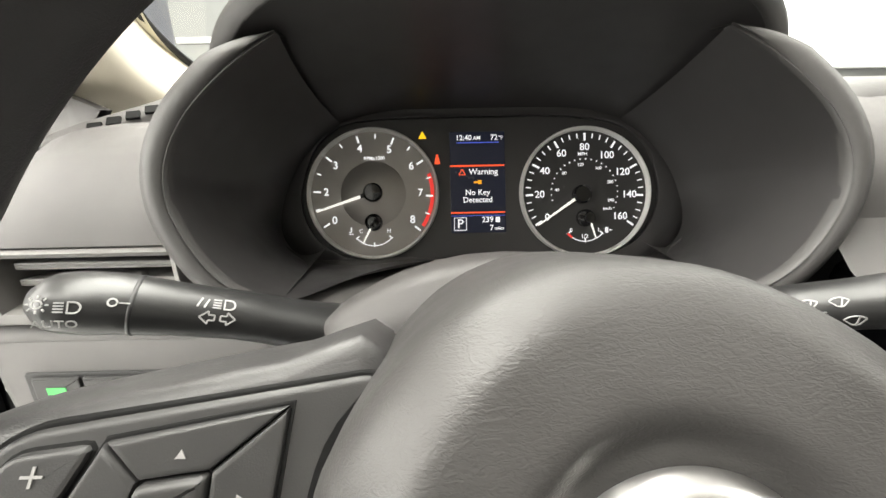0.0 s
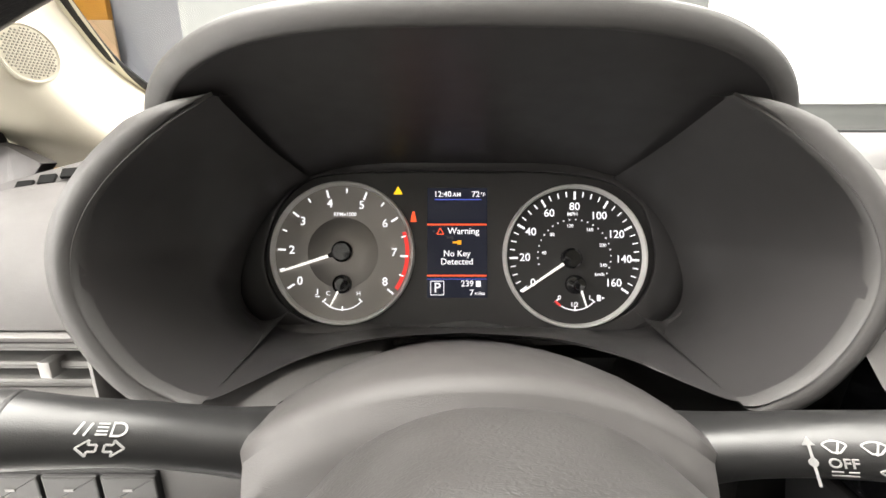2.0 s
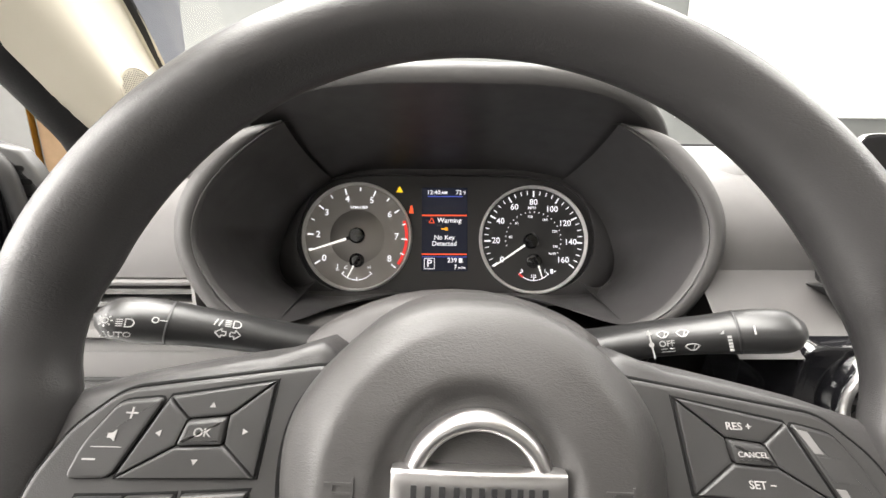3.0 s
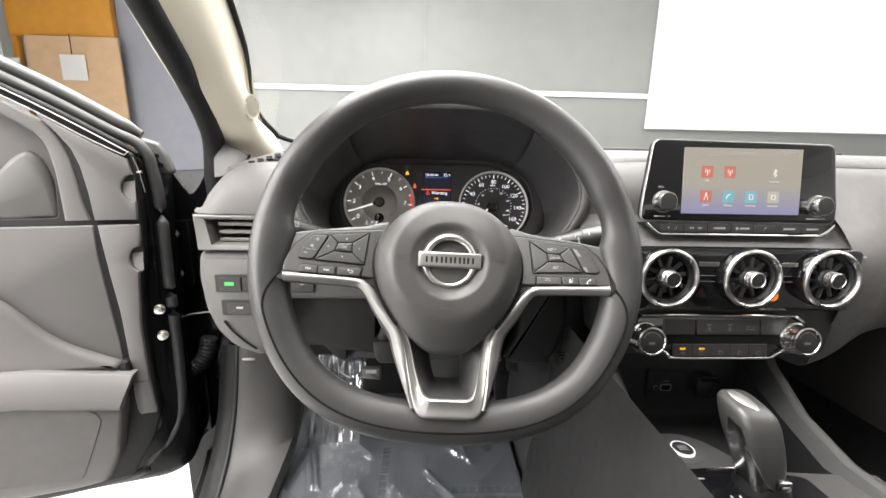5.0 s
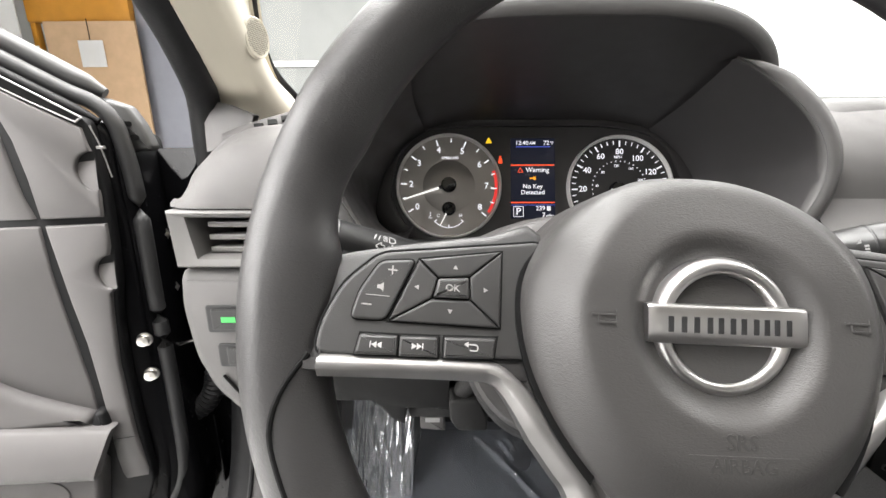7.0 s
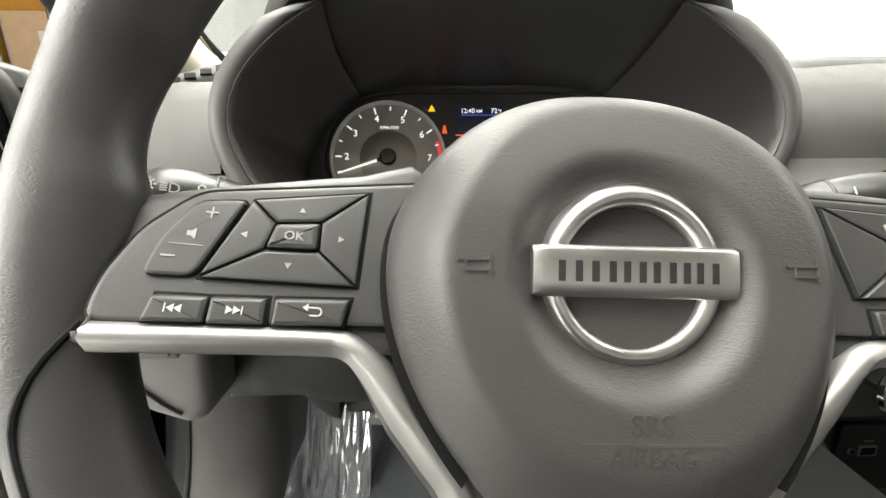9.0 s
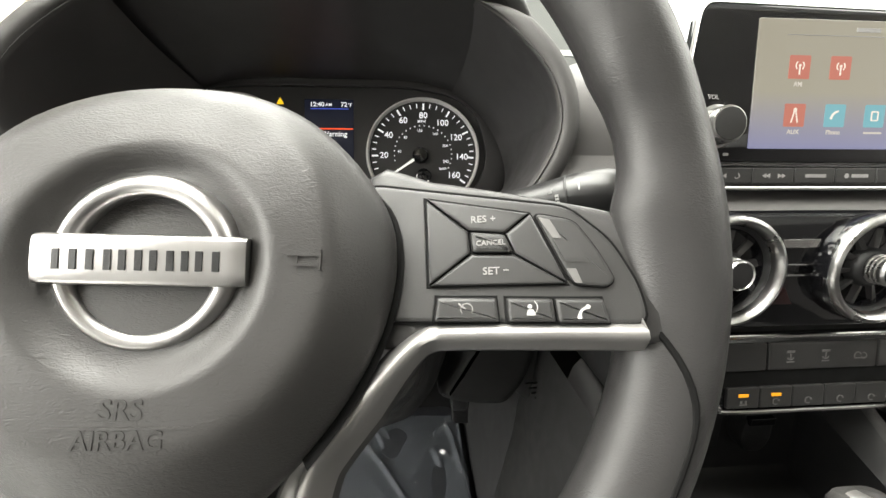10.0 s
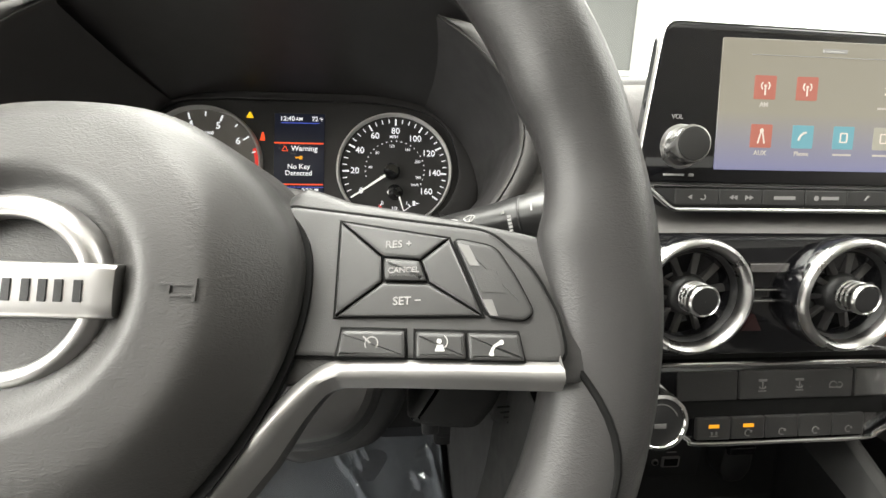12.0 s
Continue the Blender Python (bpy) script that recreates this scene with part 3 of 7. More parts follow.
ink_text("OK", 0.0042, -0.1020, 0.0077, 0.0036)
ink_text("RES +", 0.0038, 0.1030, 0.0160, 0.0024)
ink_text("CANCEL", 0.0027, 0.1050, 0.0073, 0.0036)
ink_text("SET \u2212", 0.0038, 0.1065, -0.0025, 0.0024)
tri = [(-0.0011, -0.0008), (0.0011, -0.0008), (0, 0.0011)]
ink("key_symbol", [tri], -0.1010, 0.0165, 0.0024)
ink("key_symbol", [[(x, -y) for x, y in tri]], -0.1028, -0.0018, 0.0024)
ink("key_symbol", [[(-y, x) for x, y in tri]], -0.1170, 0.0078, 0.0024)
ink("key_symbol", [[(y, x) for x, y in tri]], -0.0878, 0.0072, 0.0024)
ink("key_symbol", [bar(-0.002, 0, 0.002, 0, 0.0006), bar(0, -0.002, 0, 0.002, 0.0006)], -0.1275, 0.0145, 0.0022)
ink("key_symbol", [bar(-0.002, 0, 0.002, 0, 0.0006)], -0.1365, 0.0005, 0.0022)
ink("key_symbol", [bar(-0.005, 0, 0.0045, 0.0, 0.0003)], -0.1322, 0.0040, 0.0022)
ink("key_symbol", [[(-0.0016, -0.0008), (-0.0004, -0.0008), (0.0010, -0.002), (0.0010, 0.002), (-0.0004, 0.0008), (-0.0016, 0.0008)]], -0.1315, 0.0075, 0.0022)
ink("key_symbol", [[(-0.002, -0.0013), (-0.002, 0.0013), (0.0, 0.0)], [(0.0, -0.0013), (0.0, 0.0013), (0.002, 0)], bar(0.0024, -0.0013, 0.0024, 0.0013, 0.0004)], -0.1155, -0.0152, 0.0026, KEYINK)
ink("key_symbol", [[(0.002, -0.0013), (0.002, 0.0013), (0.0, 0.0)], [(0.0, -0.0013), (0.0, 0.0013), (-0.002, 0)], bar(-0.0024, -0.0013, -0.0024, 0.0013, 0.0004)], -0.1310, -0.0146, 0.0026, KEYINK)
ink("key_symbol", [bar(-0.0018, 0.0012, 0.0014, 0.0012, 0.0005), bar(-0.0008, -0.0012, 0.0014, -0.0012, 0.0005), arc(0.0014, 0, 0.0012, 0.0005, -90, 90, 8), [(-0.0032, 0.0012), (-0.0014, 0.0024), (-0.0014, 0.0)]], -0.0935, -0.0157, 0.0026, KEYINK)
ink("key_symbol", [arc(0, 0, 0.0020, 0.0004, -40, 220, 14), bar(-0.0003, 0, -0.0028, 0.0022, 0.0005)], 0.0962, -0.0155, 0.0026)
ink("key_symbol", [circle(-0.0005, 0.0012, 0.0008, 10), [(-0.0018, -0.0018), (0.0012, -0.0018), (0.0006, 0.0002), (-0.0012, 0.0002)], arc(-0.0004, 0.001, 0.0024, 0.0003, -50, 50, 8)], 0.1172, -0.0150, 0.0026, KEYINK)
ink("key_symbol", [arc(0.002, -0.002, 0.0032, 0.0009, 95, 175, 8), circle(0.0018, 0.0014, 0.0008, 8), circle(-0.0012, -0.0019, 0.0008, 8)], 0.1332, -0.0148, 0.0026, KEYINK)

# silver trims: along the spokes and down both sides of the lower spoke
for s in (1, -1):
    path = spline([(0.1520, -0.0216), (0.1500, -0.0217), (0.125, -0.0226), (0.095, -0.0240), (0.0835, -0.0256), (0.0745, -0.0325), (0.0640, -0.0450), (0.0525, -0.0600), (0.0466, -0.0690), (0.0422, -0.0850), (0.0390, -0.1060), (0.0350, -0.1260), (0.0318, -0.1365)], 5)
    rings = []
    m = len(path)
    for i, p in enumerate(path):
        d = path[min(i + 1, m - 1)] - path[max(i - 1, 0)]
        d = d / np.linalg.norm(d)
        q = np.array([-d[1], d[0]])  # to the inside of the frame
        leg = min(1.0, max(0.0, (-p[1] - 0.028) / 0.02))
        deep = float(np.interp(-p[1], [0.06, 0.085, 0.106, 0.128, 0.1385], [-0.0135, -0.0132, -0.0112, -0.0066, -0.0034]))
        z = spoke_n(p[0], p[1]) * (1 - leg) + leg * deep
        lean = 0.0045 * min(1.0, max(0.0, (-p[1] - 0.06) / 0.08))
        flat_run = 1.0 - leg
        leg = leg * max(0.0, min(1.0, (0.128 + p[1]) / 0.040))
        w0, w1 = 0.0032 + 0.0008 * leg, 0.0030 + 0.0075 * leg + 0.0036 * flat_run
        prof = [(-w0, -0.012), (-w0, -0.0015), (-w0 * 0.5, 0.0018), (0.0006, 0.0024), (w1 * 0.35, 0.0012), (w1 * 0.80, -0.0030 * leg - 0.0016 * flat_run), (w1, -0.004 * leg - 0.0005 - 0.0060 * flat_run), (w1 * 0.90, -0.013)]
        end = (0.55, 0.86, 0.97, 1.0)[min(i, 3)]  # the tip rounds off
        prof = [(a * end, b - 0.004 * (1 - end)) for a, b in prof]
        rings.append([(s * (p[0] - q[0] * a * -1) + lean, p[1] + q[1] * a, z + b) for a, b in prof])
    v, f = loft([r[:6] for r in rings], False)
    trim = link_mesh("spoke_trim", v, f, SILVER, wheel, "satin silver spoke trim", 50)
    v, f = loft([r[5:] for r in rings], False)
    link_mesh("trim_flank", v, f, FLANK, trim, "dark satin flank of the trim", 50)
    v, f = loft([rings[0], [tuple(np.mean(rings[0], axis=0))] * 8], False)
    link_mesh("trim_tip", v, f, SILVER, trim, "", 50)
# U-shaped lower spoke: (outer edge, inner edge, inner wall foot, depth)
U = [((0.0515, -0.0600), (0.0440, -0.0630), (0.0220, -0.0780), -0.0125), ((0.0452, -0.0680), (0.0365, -0.0735), (0.0195, -0.0830), -0.0130), ((0.0410, -0.0850), (0.0325, -0.0870), (0.0175, -0.0900), -0.0120), ((0.0378, -0.1060), (0.0285, -0.1060), (0.0155, -0.1050), -0.0095), ((0.0338, -0.1280), (0.0245, -0.1200), (0.0140, -0.1150), -0.0045), ((0.0300, -0.1385), (0.0215, -0.1250), (0.0130, -0.1185), -0.0010), ((0.0250, -0.1432), (0.0180, -0.1268), (0.0115, -0.1195), 0.0010), ((0.0190, -0.1445), (0.0150, -0.1272), (0.0090, -0.1197), 0.0018), ((0.0, -0.1447), (0.0, -0.1273), (0.0, -0.1197), 0.0018)]
cols = []
for c in range(4):
    half_u = [np.array(list(r[c]) + [0.0]) if c < 3 else np.array([0.0, 0.0, r[3]]) for r in U]
    cols.append(spline(half_u, 4))
face_rows, wall_rows = [], []
count = len(cols[0])
for sgn, order in ((1, range(count)), (-1, range(count - 2, -1, -1))):
    for i in order:
        o, n, h, z = cols[0][i], cols[1][i], cols[2][i], cols[3][i][2]
        lean = 0.0045 * min(1.0, max(0.0, (-o[1] - 0.06) / 0.08))

        def at(k, dz, a=o, b=n, sg=sgn, zz=z, sh=lean):
            p = a + (b - a) * k
            return (sg * p[0] + sh, p[1], zz + dz)

        w = 0.0006
        face_rows.append([(sgn * (o[0] + w * 1.03) + lean, o[1] - 0.3 * w, z - 0.018), (sgn * (o[0] + w) + lean, o[1] - 0.3 * w, z - 0.0052), (sgn * (o[0] + 0.35 * w) + lean, o[1] - 0.1 * w, z - 0.0022), at(0.0, -0.0012), at(0.10, 0.0004), at(0.20, 0.0006), at(0.32, -0.0004), at(0.82, -0.0008), at(0.92, 0.0004), at(1.0, -0.0006), at(1.03, -0.0026)])
        wall_rows.append([(sgn * n[0] + lean, n[1], z - 0.0026), (sgn * (0.6 * n[0] + 0.4 * h[0]) + lean, 0.6 * n[1] + 0.4 * h[1], z - 0.008), (sgn * h[0] + lean, h[1], -0.034), (sgn * h[0] * 0.97 + lean, h[1], -0.055)])
link_mesh("lower_trim", *loft(face_rows, False), SILVER, wheel, "satin silver U-shaped lower spoke frame", 50)
link_mesh("spoke_inner_wall", *loft(wall_rows, False), URE, wheel, "dark inner walls of the lower spoke", 50)
v, f = loft([[(math.cos(t) * r, math.sin(t) * r * (0.95 if math.sin(t) < 0 else 0.82) - 0.004, z) for t in (2 * math.pi * i / 32 for i in range(32))] for r, z in ((0.070, -0.036), (0.066, -0.060), (0.060, -0.085))], True, (False, True))
link_mesh("hub_back", v, f, DARK, wheel)


# ---------------------------------------------------------------- instrument binnacle
LEANG = radians(17)
GAUGE = Matrix.Translation((-0.008, 0.326, 0.905)) @ Matrix(((1, 0, 0, 0), (0, math.sin(LEANG), -math.cos(LEANG), 0), (0, math.cos(LEANG), math.sin(LEANG), 0), (0, 0, 0, 1)))
binnacle = thing("instrument_binnacle", "charcoal hooded instrument binnacle with flared side lobes", "instrument panel")
CX = -0.004

# front edge of the opening, right half from the top centre downwards
front_top = [(0.0, 0.192, 1.033), (0.050, 0.193, 1.032), (0.092, 0.199, 1.026), (0.116, 0.208, 1.016), (0.130, 0.218, 1.005)]
front_side = [(0.130, 0.218, 1.005), (0.154, 0.209, 0.987), (0.176, 0.196, 0.962), (0.187, 0.187, 0.938), (0.188, 0.182, 0.915), (0.180, 0.179, 0.893), (0.167, 0.178, 0.873), (0.152, 0.179, 0.860), (0.138, 0.182, 0.853)]
front_low = [(0.138, 0.182, 0.853), (0.130, 0.206, 0.846), (0.118, 0.230, 0.843), (0.095, 0.248, 0.846), (0.06, 0.258, 0.850), (0.0, 0.262, 0.852)]
back_top = [(0.0, 0.064), (0.045, 0.064), (0.085, 0.062), (0.112, 0.057), (0.126, 0.051)]
back_side = [(0.126, 0.051), (0.142, 0.040), (0.158, 0.024), (0.170, 0.006), (0.178, -0.014), (0.182, -0.035), (0.179, -0.052), (0.168, -0.065), (0.151, -0.072)]
back_low = [(0.151, -0.072), (0.131, -0.0745), (0.110, -0.0745), (0.080, -0.073), (0.045, -0.072), (0.0, -0.072)]


def chain(parts, n=4):
    out = []
    for p in parts:
        out += spline(p, n)[:-1]
    return out + [np.array(parts[-1][-1], float)]


def gauge_point(x, y, z=0.0):
    return np.array(GAUGE @ Vector((x, y, z)))


F = chain([front_top, front_side + front_low[1:]])
B = [gauge_point(p[0] - 0.0 + 0.008 + CX, p[1]) - np.array([CX, 0, 0]) for p in chain([back_top, back_side + back_low[1:]])]
cut = [0, (len(front_top) - 1) * 4, (len(front_top) + len(front_side) - 2) * 4, len(F) - 1]


def ring_between(i0, i1, s, bulge):
    out = []
    for i in range(i0, i1 + 1):
        p = (1 - s) * F[i] + s * B[i]
        c = np.array([0, p[1], 0.93])
        fade = max(0.0, min(1.0, (cut[2] + 8 - i) / 20))
        out.append(p + (p - c) * bulge * fade * math.sin(math.pi * s))
    return out


steps = [0, 0.03, 0.1, 0.25, 0.45, 0.65, 0.85, 1.0]
arch = spline([(0.0, 0.190, 1.034), (0.060, 0.191, 1.033), (0.105, 0.196, 1.028), (0.135, 0.205, 1.019), (0.156, 0.217, 1.008), (0.170, 0.230, 0.992), (0.176, 0.245, 0.972), (0.178, 0.26, 0.95)], 4)


def arch_out(i):
    """Outward direction across the brow at one step of the arch."""
    d = arch[min(i + 1, len(arch) - 1)] - arch[max(i - 1, 0)]
    o = np.array([d[2] * -1, 0, d[0]])
    return o / np.linalg.norm(o) * (1 if o[2] > 0 or o[0] > 0 else -1)


# the lining starts at the brow's inner edge and runs on behind the lobes
rows = []
for i, p in enumerate(arch):
    k = i / (len(arch) - 1) * (cut[1] + 14)
    j = min(int(k), len(B) - 2)
    q = B[j] + (B[j + 1] - B[j]) * (k - j)
    past = max(0.0, min(1.0, (k - cut[1] + 3) / 6))
    q = q + (q - np.array([0, q[1], 0.93])) * 0.06 * past
    p = p + arch_out(i) * -0.0032 + np.array([0, 0.003, 0])
    rows.append([p + (q - p) * t + (np.array([p[0], 0, p[2] - 0.93])) * 0.05 * math.sin(math.pi * t) for t in steps])
full = [[(CX - x, y, z) for x, y, z in r] for r in rows[:0:-1]] + [[(CX + x, y, z) for x, y, z in r] for r in rows]
v, f = loft(full, False)
link_mesh("hood_lining", v, f, INNER, binnacle, "smooth dark hood lining", 60)
lining = []
for q in steps:
    r = [p for p in ring_between(cut[1], cut[2], q, 0.05)] + [p for p in ring_between(cut[2], cut[3], q, 0.05)][1:]
    corner = cut[2] - cut[1]
    for _ in range(int(110 * math.sin(math.pi * q) ** 1.2) if q > 0.02 else 0):
        soft = [p for p in r]
        for i in range(max(1, corner - 17), min(len(r) - 1, corner + 18)):
            soft[i] = 0.5 * r[i] + 0.25 * (r[i - 1] + r[i + 1])
        r = soft
    lining.append([(CX - p[0], p[1], p[2]) for p in r[:-1]] + [(CX + p[0], p[1], p[2]) for p in r[::-1]])
v, f = loft(lining, False)
link_mesh("lobe_lining", v, f, INNER, binnacle, "smooth dark lining of both lobes and the lower lip", 60)

# closed outer skin behind the linings
outer_rows = []
for s, grow, dy in ((0.0, 0.010, 0.012), (0.25, 0.020, 0.03), (0.6, 0.024, 0.05), (1.0, 0.024, 0.07), (1.05, -0.05, 0.09)):
    r = []
    for i in range(len(F)):
        p = (1 - s) * F[i] + s * B[i]
        c = np.array([0, p[1], 0.93])
        d = (p - c) / np.linalg.norm(p - c)
        r.append(p + d * grow + np.array([0, dy, 0]))
    outer_rows.append([(CX - p[0], p[1], p[2]) for p in r[:0:-1]] + [(CX + p[0], p[1], p[2]) for p in r])
v, f = loft(outer_rows, False)
link_mesh("outer_skin", v, f, HOODM, binnacle, "", 60)

# lobe rims: a padded band round each side opening
for s in (1, -1):
    sec = []
    pts = F[cut[1]:cut[2] + 1]
    m = len(pts)
    for i, p in enumerate(pts):
        d = pts[min(i + 1, m - 1)] - pts[max(i - 1, 0)]
        d = d / np.linalg.norm(d)
        o = np.cross(d, [0, 1, 0])
        o = o / np.linalg.norm(o)
        if o[0] < 0:
            o = -o
        fade = min(1.0, i / 5, (m - 1 - i) / 4) ** 0.7 if 0 < i < m - 1 else 0.12
        w = 0.017 * fade
        prof = [(0.0, 0.004), (0.0, -0.0015), (0.0012 * fade, -0.0032), (0.0024, -0.0020), (0.0034 * fade + 0.001, -0.0042), (w * 0.55, -0.0045), (w * 0.9, -0.001), (w * 1.08, 0.006), (w * 1.2, 0.022), (w * 1.25, 0.06), (w * 1.1, 0.12)]
        sec.append([(CX + s * (p[0] + o[0] * a), p[1] + b, p[2] + o[2] * a) for a, b in prof])
    v, f = loft(sec, False)
    link_mesh("lobe_rim", v, f, HOODM, binnacle, "padded grained lobe edge with a piped seam", 60)

# hood: a thick arched brow whose ends run down outside the lobes
rows = []
for i, p in enumerate(arch):
    o = arch_out(i)
    row = []
    for a, b in [(-0.0028, 0.006), (-0.0036, 0.0030), (-0.0034, 0.0012), (-0.0024, 0.0002), (0.0010, -0.0005), (0.0060, -0.0006), (0.0090, 0.0010), (0.0118, 0.0065), (0.0140, 0.02), (0.0145, 0.035), (0.014, 0.08), (0.006, 0.17), (-0.010, 0.26)]:
        row.append((p[0] + o[0] * a, p[1] + b, p[2] + o[2] * a))
    rows.append(row)
full = [[(CX - x, y, z) for x, y, z in r] for r in rows[:0:-1]] + [[(CX + x, y, z) for x, y, z in r] for r in rows]
v, f = loft(full, False)
link_mesh("hood", v, f, HOODM, binnacle, "grained hood brow", 60)

# ---------------------------------------------------------------- the gauges
cluster = thing("gauge_cluster", "lit gauge cluster with two round dials and a small screen", "gauges", GAUGE)
plate = spline([(x, y) for x, y in back_top[:-1] + back_side + back_low[1:]] + [(-x, y) for x, y in (back_top[1:-1] + back_side + back_low[1:-1])[::-1]], 3, True)
v, f = prism([(p[0] + 0.004, p[1]) for p in plate], -0.012, -0.0095, 0.0005)
link_mesh("back_plate", v, f, INNER, cluster)
visor = rounded([(-0.150, 0.030), (-0.125, 0.053), (-0.080, 0.0575), (0.080, 0.0575), (0.130, 0.050), (0.158, 0.030), (0.170, -0.02), (0.150, -0.06), (0.10, -0.078), (-0.10, -0.078), (-0.145, -0.06), (-0.165, -0.02)], 0.02, 3)
v, f = prism(visor, -0.0095, -0.0075, 0.0008)
link_mesh("mask", v, f, INNER, cluster)
lip = loft([[(x, y, z) for x, y in visor] for z in (-0.012, -0.004)] + [[(x * 1.012, y * 1.012, -0.0035) for x, y in visor], [(x * 1.03, y * 1.03, -0.004) for x, y in visor], [(x * 1.09, y * 1.12, -0.003) for x, y in visor], [(x * 1.105, y * 1.10, -0.0035) for x, y in visor], [(x * 1.19, y * 1.125, -0.0045) for x, y in visor], [(x * 1.22, y * 1.13, -0.0085) for x, y in visor]], True)
link_mesh("mask_lip", *lip, INNER, cluster, "", 50)


def dial(cx, cy, r, name, face_label):
    base = link_mesh(name, *prism(circle(cx, cy, r * 0.985, 64), -0.0075, -0.0065, 0.0003), FACE2 if name[0] == "t" else FACE, cluster, face_label)
    ring = link_mesh("bezel_ring", *lathe([(r * 0.945, -0.0065), (r * 0.950, -0.0025), (r * 0.965, -0.0008), (r * 0.985, -0.0008), (r, -0.003), (r * 1.004, -0.008)], 72), RINGM, cluster, "satin silver dial ring", 50)
    ring.location = (cx, cy, 0)
    return base


def tick(cx, cy, ang, r0, r1, w):
    c, s = math.cos(radians(ang)), math.sin(radians(ang))
    return bar(cx + r0 * c, cy + r0 * s, cx + r1 * c, cy + r1 * s, w)


def needle(cx, cy, ang, r0, r1, w, hub):
    c, s = math.cos(radians(ang)), math.sin(radians(ang))
    q = np.array([-s, c])
    a, b = np.array([cx + r0 * c, cy + r0 * s]), np.array([cx + r1 * c, cy + r1 * s])
    poly = [tuple(a - q * w), tuple(b - q * w * 0.5), tuple(b + q * w * 0.5), tuple(a + q * w)]
    n = link_mesh("needle", *prism(poly, -0.0035, -0.0023, 0.0003), NEEDLE, cluster, "glowing white needle", 0)
    h = link_mesh("needle_hub", *lathe([(hub * 1.02, -0.0065), (hub, -0.002), (hub * 0.8, -0.0005), (0.0001, -0.0003)], 28), GLOSS, cluster)
    h.location = (cx, cy, 0)
    t = link_mesh("needle_tail", *prism([tuple(np.array([cx, cy]) - q * hub * 0.45), tuple(a - q * w * 1.2), tuple(a + q * w * 1.2), tuple(np.array([cx, cy]) + q * hub * 0.45)], -0.0035, -0.0018, 0.0004), DARK, cluster)
    return n


FZ = -0.0063
TX, TY, TR = -0.0955, -0.0113, 0.0603
SX, SY, SR = 0.0992, -0.0137, 0.0602
dial(TX, TY, TR, "tachometer_face", "dark tachometer face")
dial(SX, SY, SR, "speedometer_face", "black speedometer face")
disc = link_mesh("dial_disc", *lathe([(0.0001, 0.0), (0.029, 0.0), (0.030, -0.0006)], 56), FACE2, cluster, "lighter inner dial disc")
disc.location = (TX, TY, -0.0060)
flat("tick_ring", [tick(TX, TY, 213 - 18 * i, TR * (0.80 if i % 2 == 0 else 0.84), TR * 0.91, 0.0016 if i % 2 == 0 else 0.0012) for i in range(15)], FZ, WHITEINK, cluster)
flat("red_zone", [arc(TX, TY, TR * 0.90, 0.0035, 19, -34, 20)], FZ - 0.0001, REDINK, cluster)
for n, a in ((0, 213.5), (2, 177), (3, 142), (4, 105.5), (5, 69), (6, 35), (7, 0), (8, -34.5)):
    r = TR * 0.715
    lettering("dial_numeral", str(n), 0.0098, (TX + r * math.cos(radians(a)), TY + r * math.sin(radians(a)), FZ), WHITEINK, cluster)
lettering("dial_text", "RPMx1000", 0.0044, (TX + 0.0015, TY + 0.0325, FZ), WHITEINK, cluster)
flat("tick_ring", [tick(SX, SY, 213 - 7.75 * i, SR * (0.79 if i % 4 == 0 else 0.83), SR * 0.905, 0.0018 if i % 4 == 0 else 0.0011) for i in range(33)], FZ, WHITEINK, cluster)
for i in range(9):
    a = 213 - 31 * i
    r = SR * (0.69 if i not in (5, 6, 8) else 0.66)
    lettering("dial_numeral", str(20 * i), 0.0092, (SX + r * math.cos(radians(a)), SY + r * math.sin(radians(a)), FZ), WHITEINK, cluster)
lettering("dial_text", "MPH", 0.0044, (SX - 0.0012, SY + 0.0352, FZ), WHITEINK, cluster)
lettering("dial_text", "km/h", 0.0040, (SX + 0.021, SY - 0.0155, FZ), WHITEINK, cluster)
flat("tick_ring", [circle(SX + SR * 0.51 * math.cos(radians(193 - 9.63 * i)), SY + SR * 0.51 * math.sin(radians(193 - 9.63 * i)), 0.0007, 8) for i in range(24)], FZ, WHITEINK, cluster)
for i in range(1, 7):
    a = 213 - 38.5 * i
    lettering("dial_numeral", str(40 * i), 0.0040, (SX + SR * 0.425 * math.cos(radians(a)), SY + SR * 0.425 * math.sin(radians(a)), FZ), WHITEINK, cluster)
needle(TX, TY + 0.001, 198, 0.012, 0.054, 0.0013, 0.0088)
needle(SX - 0.003, SY - 0.002, 214, 0.004, 0.050, 0.0013, 0.0085)
# temperature and fuel
for cx, a0, a1 in ((TX, 222, 318), (SX, 222, 318)):
    cy = -0.0375
    flat("gauge_arc", [arc(cx, cy, 0.0215, 0.0009, a0, a1, 20)] + [tick(cx, cy, a, 0.0185, 0.0225, 0.0012) for a in (a0, 270, a1)], FZ, WHITEINK, cluster)
    hub = link_mesh("needle_hub", *lathe([(0.0082, -0.0065), (0.0078, -0.003), (0.006, -0.002), (0.0001, -0.0018)], 28), GLOSS, cluster)
    hub.location = (cx, cy, 0)
flat("red_zone", [arc(SX, -0.0375, 0.0215, 0.0018, 220, 236, 8)], FZ + 0.0003, REDINK, cluster)
